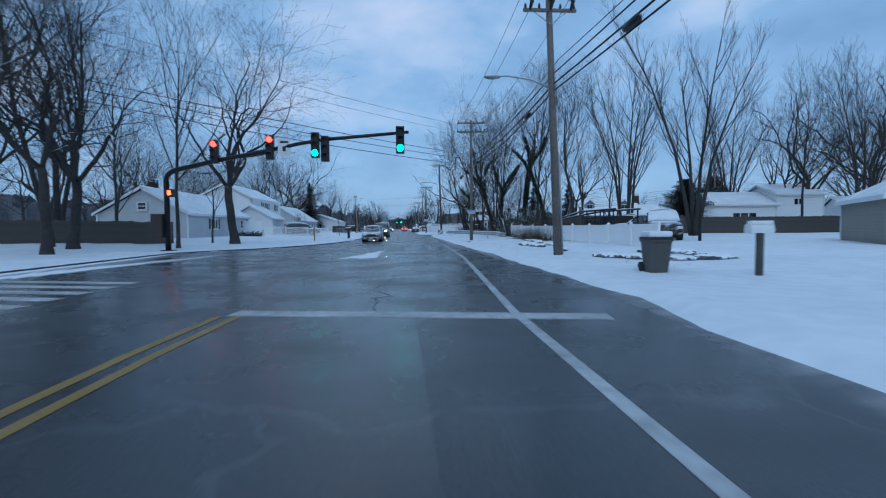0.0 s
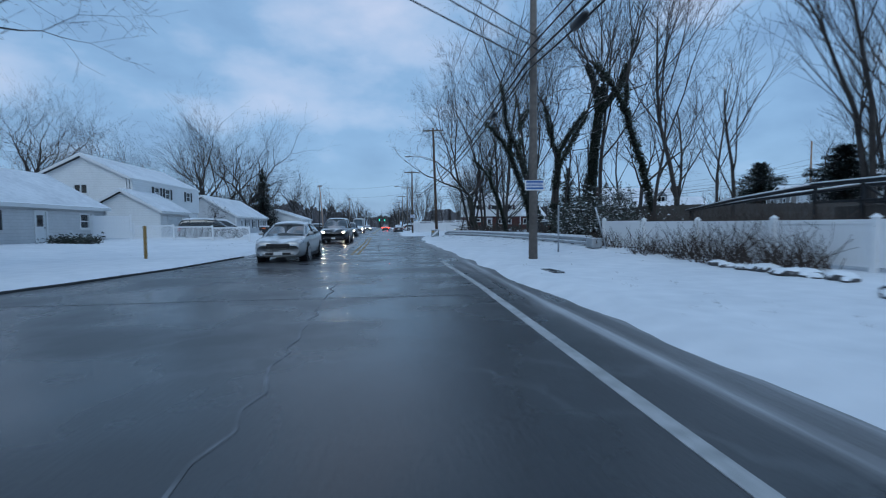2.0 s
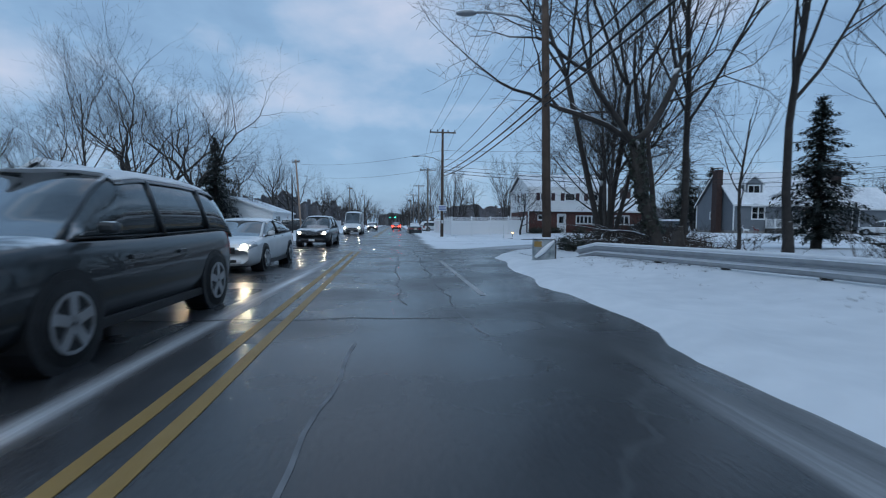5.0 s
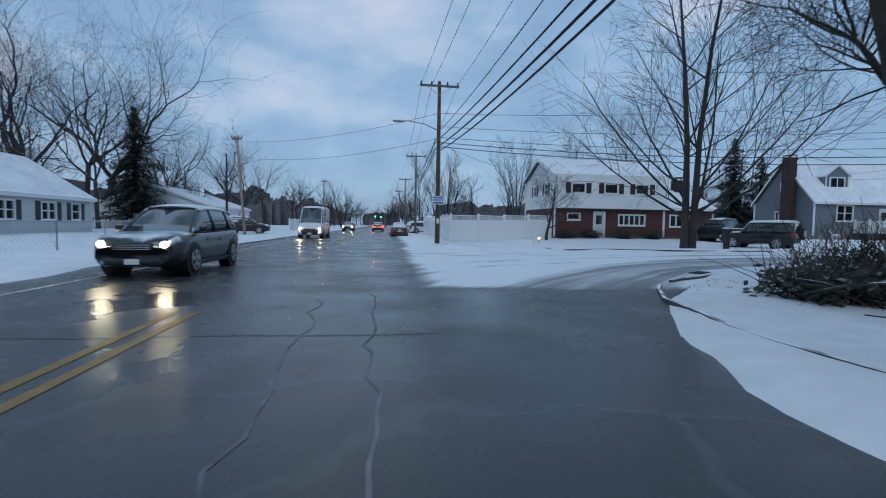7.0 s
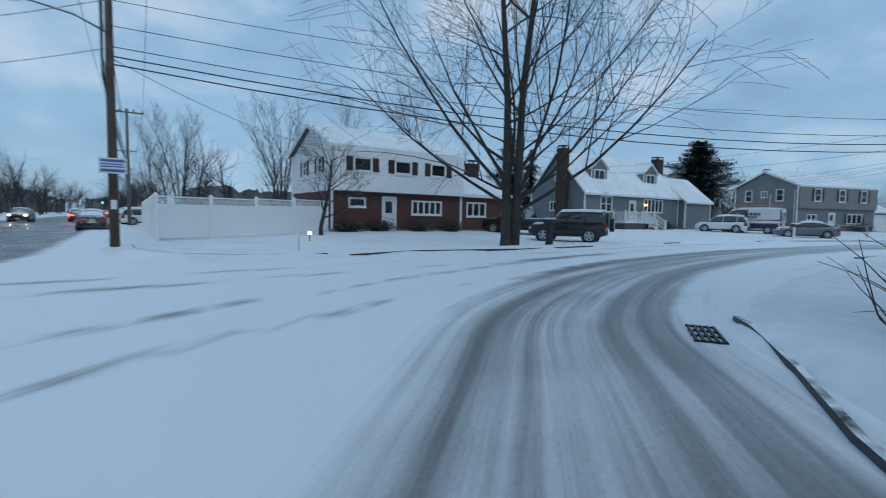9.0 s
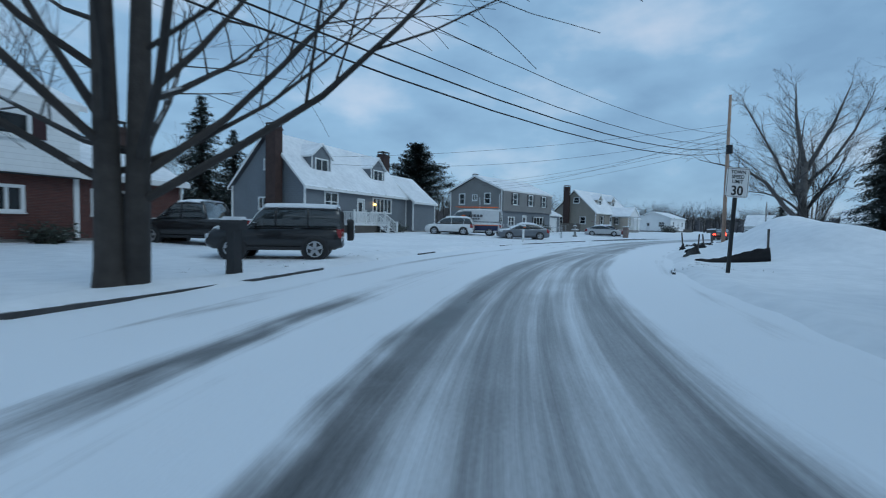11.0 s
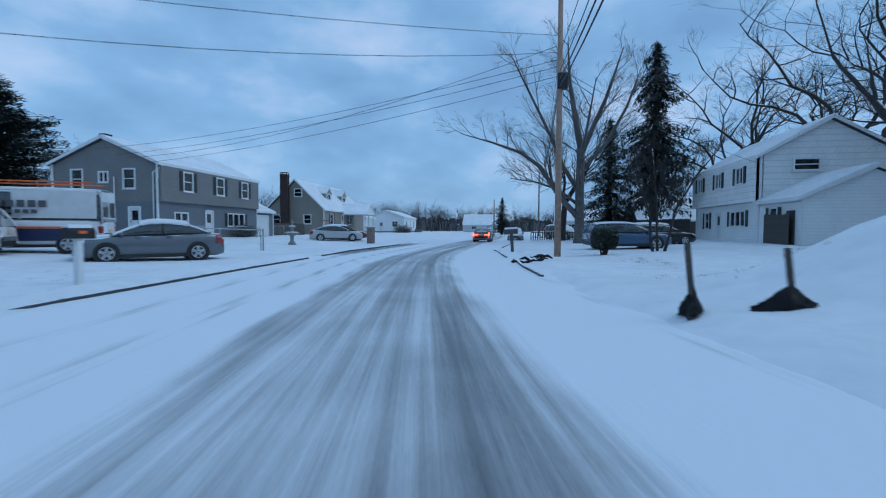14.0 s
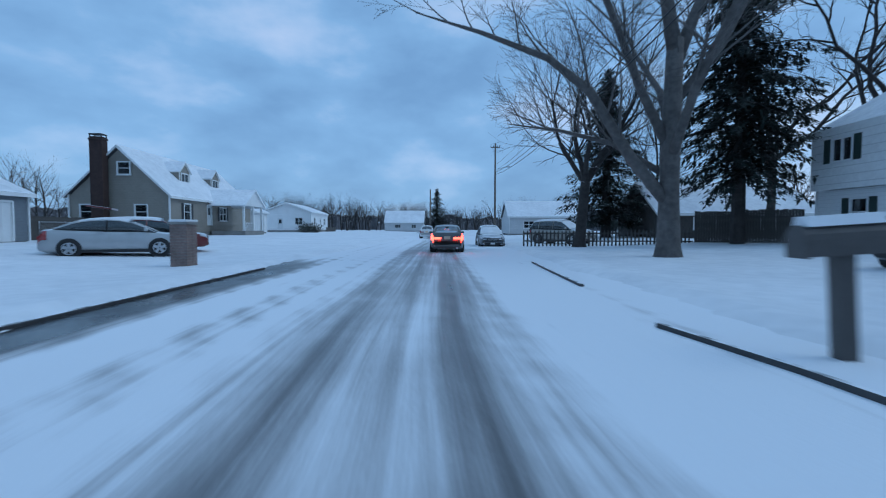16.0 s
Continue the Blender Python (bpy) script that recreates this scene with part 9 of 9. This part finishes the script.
def blue_board():
    s = thing("site_board", at(7.5, 71.38, land_z(7.5, 71.38), -18), "teal and blue printed board leaning in snow", "sign board")
    bm = bmesh.new()
    tilt = pose(0, 0, 0, -12, 0, 0)
    box(bm, -0.36, 0.36, -0.02, 0.02, -0.05, 0.66, 0.0, tilt)
    part("board", bm, M_TEAL, s)
    part("edge", one_box(0.362, 0.40, -0.03, 0.03, -0.05, 0.66, 0.0, tilt), M_BLACK, s, "black edge strip")
    part("edge", one_box(-0.36, 0.36, -0.03, 0.03, 0.662, 0.69, 0.0, tilt), M_BLACK, s, "black edge strip")
    part("stripe", one_box(-0.3, -0.06, -0.026, -0.022, 0.42, 0.6, 0.0, tilt), M_YELLOW, s, "faded yellow panel")
    part("snow", one_box(-0.35, 0.37, 0.07, 0.21, 0.665, 0.73, 0.025), M_SNOW, s)
    V, F = [], []
    tube_data(V, F, [(-0.26, -0.07, 0.08), (0.0, -0.02, 0.3), (0.2, 0.04, 0.5), (0.33, 0.08, 0.62)], [0.05, 0.09, 0.07, 0.03], 8)
    link_mesh("snow_drift", data_mesh("snow_drift", V, F), M_SNOW, s, "", True)


blue_board()


def silt_fence():
    """Black fabric that has slumped off its stakes and lies in long folds."""
    f = thing("silt_fence", at(0, 0, 0), "sagging black silt fabric on wooden stakes round a snow heap", "silt fence")
    runs = [[(35.65, 83.4, 0.5), (35.62, 83.7, 0.42), (35.55, 84.3, 0.28), (35.4, 84.9, 0.17), (35.25, 85.4, 0.09), (35.1, 85.8, 0.03)],
            [(41.2, 85.65, 0.03), (40.95, 85.35, 0.24), (40.75, 85.2, 0.45), (40.4, 85.35, 0.25), (39.7, 85.6, 0.17), (38.9, 85.74, 0.1), (38.0, 85.9, 0.06), (37.1, 86.0, 0.02)],
            [(44.7, 84.9, 0.01), (44.57, 84.73, 0.17), (44.47, 84.57, 0.3), (44.38, 84.44, 0.1), (44.3, 84.35, 0.01)],
            [(45.3, 85.5, 0.05), (45.15, 85.42, 0.34), (45.0, 85.5, 0.14), (44.9, 85.6, 0.04)]]
    for n, run in enumerate(runs):
        rng = random.Random(3 + n)
        line = rounded([(x, y) for x, y, _ in run], 6)
        hs = np.interp(np.linspace(0, len(run) - 1, len(line)), range(len(run)), [q[2] for q in run])
        V, F, rows = [], [], 9
        for i, ((x, y), h) in enumerate(zip(line, hs)):
            a, b = line[max(i - 1, 0)], line[min(i + 1, len(line) - 1)]
            d = Vector((b[0] - a[0], b[1] - a[1], 0)).normalized()
            side = Vector((-d.y, d.x, 0))
            wide = 0.05 + 0.3 * h
            for k in range(rows):
                u = 2 * k / (rows - 1) - 1
                px, py = x + side.x * u * wide, y + side.y * u * wide
                fold = 0.16 * (abs(math.sin(u * 4.2 + 0.16 * i + n)) - 0.5) + 0.08 * noise.noise(Vector((px * 4, py * 4, n)))
                z = land_z(px, py) + max(-0.03, h * (1 - abs(u) ** 1.6) + fold * (1 - abs(u)) * (0.5 + h))
                V.append((px + rng.uniform(-0.015, 0.015), py + rng.uniform(-0.015, 0.015), z))
        for i in range(len(line) - 1):
            for k in range(rows - 1):
                a = rows * i + k
                F.append((a, a + rows, a + rows + 1, a + 1))
        ob = link_mesh("fabric", data_mesh("fabric", V, F), M_FABRIC, f, "", True)
        ob.modifiers.new("thickness", "SOLIDIFY").thickness = 0.012
    for x, y, h, lean in ((35.65, 83.45, 1.15, 2), (40.72, 85.15, 0.95, 5), (45.12, 85.42, 0.95, -4), (44.52, 84.45, 0.75, -6)):
        part("stake", one_box(-0.035, 0.035, -0.022, 0.022, -0.2, h, 0.0, pose(x, y, land_z(x, y), lean, 4, 20)), M_WOODFENCE, f)


silt_fence()


def debris(name, x, y, n, seed, label, size=0.3):
    rng = random.Random(seed)
    d = thing(name, at(x, y, land_z(x, y)), label, "debris")
    for i in range(n):
        a = rng.uniform(0, 6.28)
        p = Vector((rng.uniform(-0.5, 0.5), rng.uniform(-0.4, 0.4), 0.02))
        pts = [p]
        for k in range(4):
            a += rng.uniform(-0.9, 0.9)
            pts.append(pts[-1] + Vector((math.cos(a), math.sin(a), rng.uniform(-0.3, 0.6))) * size * 0.5)
        tube("scrap", pts, [0.02, 0.05, 0.06, 0.045, 0.015], M_FABRIC, d, 6)


debris("torn_bag", 56.3, 83.6, 8, 3, "torn black plastic bag lying in snow", 0.26)
debris("torn_bag", 57.4, 82.7, 5, 4, "scraps of black plastic in snow", 0.24)
# a grate in the gutter at the corner
gr_ = thing("storm_drain", at(12.7, 83.55, 0.0, 35), "steel storm drain grate dusted with snow", "storm drain")
for i in range(5):
    part("bar", one_box(-0.4, 0.4, -0.16 + 0.07 * i, -0.135 + 0.07 * i, 0.004, 0.03), M_POLEB, gr_)
for i in range(4):
    part("cross_bar", one_box(-0.4 + 0.26 * i, -0.38 + 0.26 * i, -0.17, 0.16, 0.002, 0.022), M_POLEB, gr_)
dr = thing("drain_inlet", at(6.9, 36.9, land_z(6.9, 36.9), 95) @ Matrix.Scale(0.62, 4), "dark open drain inlet in a snowy verge", "storm drain")
part("frame", one_box(-0.7, 0.7, -0.22, 0.22, -0.1, 0.05, 0.03), M_KERB, dr)
# no hole is cut: a black slab paints the shade inside the inlet
part("opening_shade", one_box(-0.64, 0.64, -0.19, 0.19, 0.052, 0.06), M_BLACK, dr)


def fountain(x, y):
    f = thing("fountain", at(x, y, land_z(x, y)), "pale tiered stone garden fountain with snow", "fountain")
    prof = [(0.30, 0.0), (0.26, 0.1), (0.14, 0.25), (0.13, 0.62), (0.50, 0.78), (0.52, 0.84), (0.12, 0.86), (0.10, 1.15), (0.28, 1.24), (0.29, 1.28), (0.08, 1.30), (0.07, 1.5), (0.15, 1.56), (0.04, 1.66), (0.03, 1.8)]
    V, F = [], []
    n = 16
    for r, z in prof:
        V += [(r * math.cos(6.2832 * k / n), r * math.sin(6.2832 * k / n), z) for k in range(n)]
    for i in range(len(prof) - 1):
        for k in range(n):
            F.append((i * n + k, i * n + (k + 1) % n, (i + 1) * n + (k + 1) % n, (i + 1) * n + k))
    F.append(tuple(reversed(range(n))))
    F.append(tuple((len(prof) - 1) * n + k for k in range(n)))
    link_mesh("basin", data_mesh("basin", V, F), M_CONC, f, "", True)
    for r, z in ((0.45, 0.86), (0.24, 1.29)):
        V, F = [], []
        tube_data(V, F, [(0, 0, z), (0, 0, z + 0.06)], [r, r * 0.7], 14)
        link_mesh("snow", data_mesh("snow", V, F), M_SNOW, f)


fountain(73.8, 94.8)
pl = thing("brick_pillar", at(78.45, 89.2, land_z(78.4, 89.2), -17), "brick mailbox pillar with a snowy cap", "pillar")
for i in range(15):
    z0 = i * 0.085
    for j in range(2):
        o = 0.0 if i % 2 else 0.11
        part("brick", one_box(-0.33 + 0.34 * j, -0.005 + 0.33 * j + 0.0, -0.25 + 0.0 * o, 0.25, z0, z0 + 0.075), M_PILLAR, pl)
part("core", one_box(-0.31, 0.31, -0.235, 0.235, -0.2, 1.27), M_CONC, pl)
part("cap", one_box(-0.38, 0.38, -0.3, 0.3, 1.275, 1.34, 0.01), M_CONC, pl)
part("snow", one_box(-0.36, 0.36, -0.28, 0.28, 1.342, 1.42, 0.03), M_SNOW, pl)
gl_ = thing("garden_light", at(14.0, 101.5, land_z(14.0, 101.5)), "small lit garden light in snow", "lamp")
part("stem", one_box(-0.02, 0.02, -0.02, 0.02, -0.1, 0.3), M_BLACK, gl_)
part("bulb", one_box(-0.06, 0.06, -0.06, 0.06, 0.3, 0.42, 0.02), M_LAMP_WARM, gl_)
# garden deer figures and a wreath lying by the porch
for i, (x, y) in enumerate([(44.4, 108.9), (45.7, 108.9), (50.3, 107.9)]):
    red = i == 1
    dd = thing("wire_deer", at(x, y, land_z(x, y), 160 + 25 * i), "red wire deer figure standing in snow" if red else "pale wire deer figure standing in snow", "garden figure")
    V, F = [], []
    for lx in (-0.26, 0.24):
        for ly in (-0.09, 0.09):
            tube_data(V, F, [(lx * 1.1, ly, -0.05), (lx * 1.05, ly, 0.22), (lx, ly * 0.8, 0.46)], [0.014, 0.016, 0.035], 5)
    tube_data(V, F, [(-0.36, 0, 0.5), (-0.3, 0, 0.5), (-0.1, 0, 0.49), (0.15, 0, 0.5), (0.3, 0, 0.56)], [0.02, 0.09, 0.105, 0.1, 0.06], 8)
    tube_data(V, F, [(0.24, 0, 0.54), (0.36, 0, 0.72), (0.42, 0, 0.82)], [0.06, 0.045, 0.04], 6)
    tube_data(V, F, [(0.37, 0, 0.84), (0.46, 0, 0.83), (0.6, 0, 0.78)], [0.045, 0.05, 0.022], 6)
    for ly in (-1, 1):
        tube_data(V, F, [(0.4, ly * 0.03, 0.86), (0.36, ly * 0.1, 0.98), (0.4, ly * 0.14, 1.1)], [0.012, 0.01, 0.006], 4)
    link_mesh("frame", data_mesh("frame", V, F), P_RED if red else M_TRIM, dd)
round_post("dark_post", 18.9, 26.3, 2.7, 0.09, M_POLEB, "dark square post beside a parked truck")


def equipment_trailer():
    """A long black steel trailer with a raised rack and a boom, snow on its rails."""
    t = thing("equipment_trailer", at(18.0, 33.4, land_z(18.0, 36.0), 2), "long black steel equipment trailer with snow on its rack", "trailer")
    part("deck", one_box(-1.0, 1.0, 0.0, 6.2, 0.78, 0.92, 0.02), M_POLEB, t)
    for x in (-0.98, 0.9):
        part("top_rail", one_box(x, x + 0.09, -0.2, 6.3, 2.06, 2.17, 0.01), M_POLEB, t)
        part("middle_rail", one_box(x + 0.01, x + 0.08, 0.0, 6.2, 1.5, 1.58, 0.01), M_POLEB, t)
        part("snow_cap", one_box(x - 0.01, x + 0.1, -0.2, 6.3, 2.172, 2.215, 0.02), M_SNOW, t)
        for k in range(5):
            part("upright", one_box(x + 0.01, x + 0.08, 0.1 + 1.5 * k, 0.19 + 1.5 * k, 0.9, 2.08), M_POLEB, t)
        for k in range(2):
            tube("brace", [(x + 0.045, 0.15 + 3 * k, 0.95), (x + 0.045, 1.65 + 3 * k, 2.05)], 0.035, M_POLEB, t, 6)
        tube("boom", [(x * 0.9, 6.1, 2.1), (x * 0.5, 10.0, 1.85), (x * 0.15, 13.6, 1.5)], [0.07, 0.06, 0.045], M_POLEB, t, 8)
        tube("boom_snow", [(x * 0.9, 6.1, 2.18), (x * 0.5, 10.0, 1.92), (x * 0.15, 13.6, 1.56)], [0.04, 0.035, 0.02], M_SNOW, t, 6)
        for y in (2.2, 3.15):
            w = tube("wheel", [(x - 0.02, y, 0.4), (x + 0.2, y, 0.4)], 0.4, M_BLACK, t, 18)
    part("load", one_box(-0.85, 0.8, 0.4, 2.6, 0.93, 1.65, 0.06), M_BLACK, t, "dark covered load")
    part("crate", one_box(-0.8, 0.7, 3.6, 5.6, 0.93, 1.4, 0.04), M_WOODFENCE, t)
    part("prop", one_box(-0.07, 0.07, 13.3, 13.45, -0.1, 1.5), M_POLEB, t)


equipment_trailer()
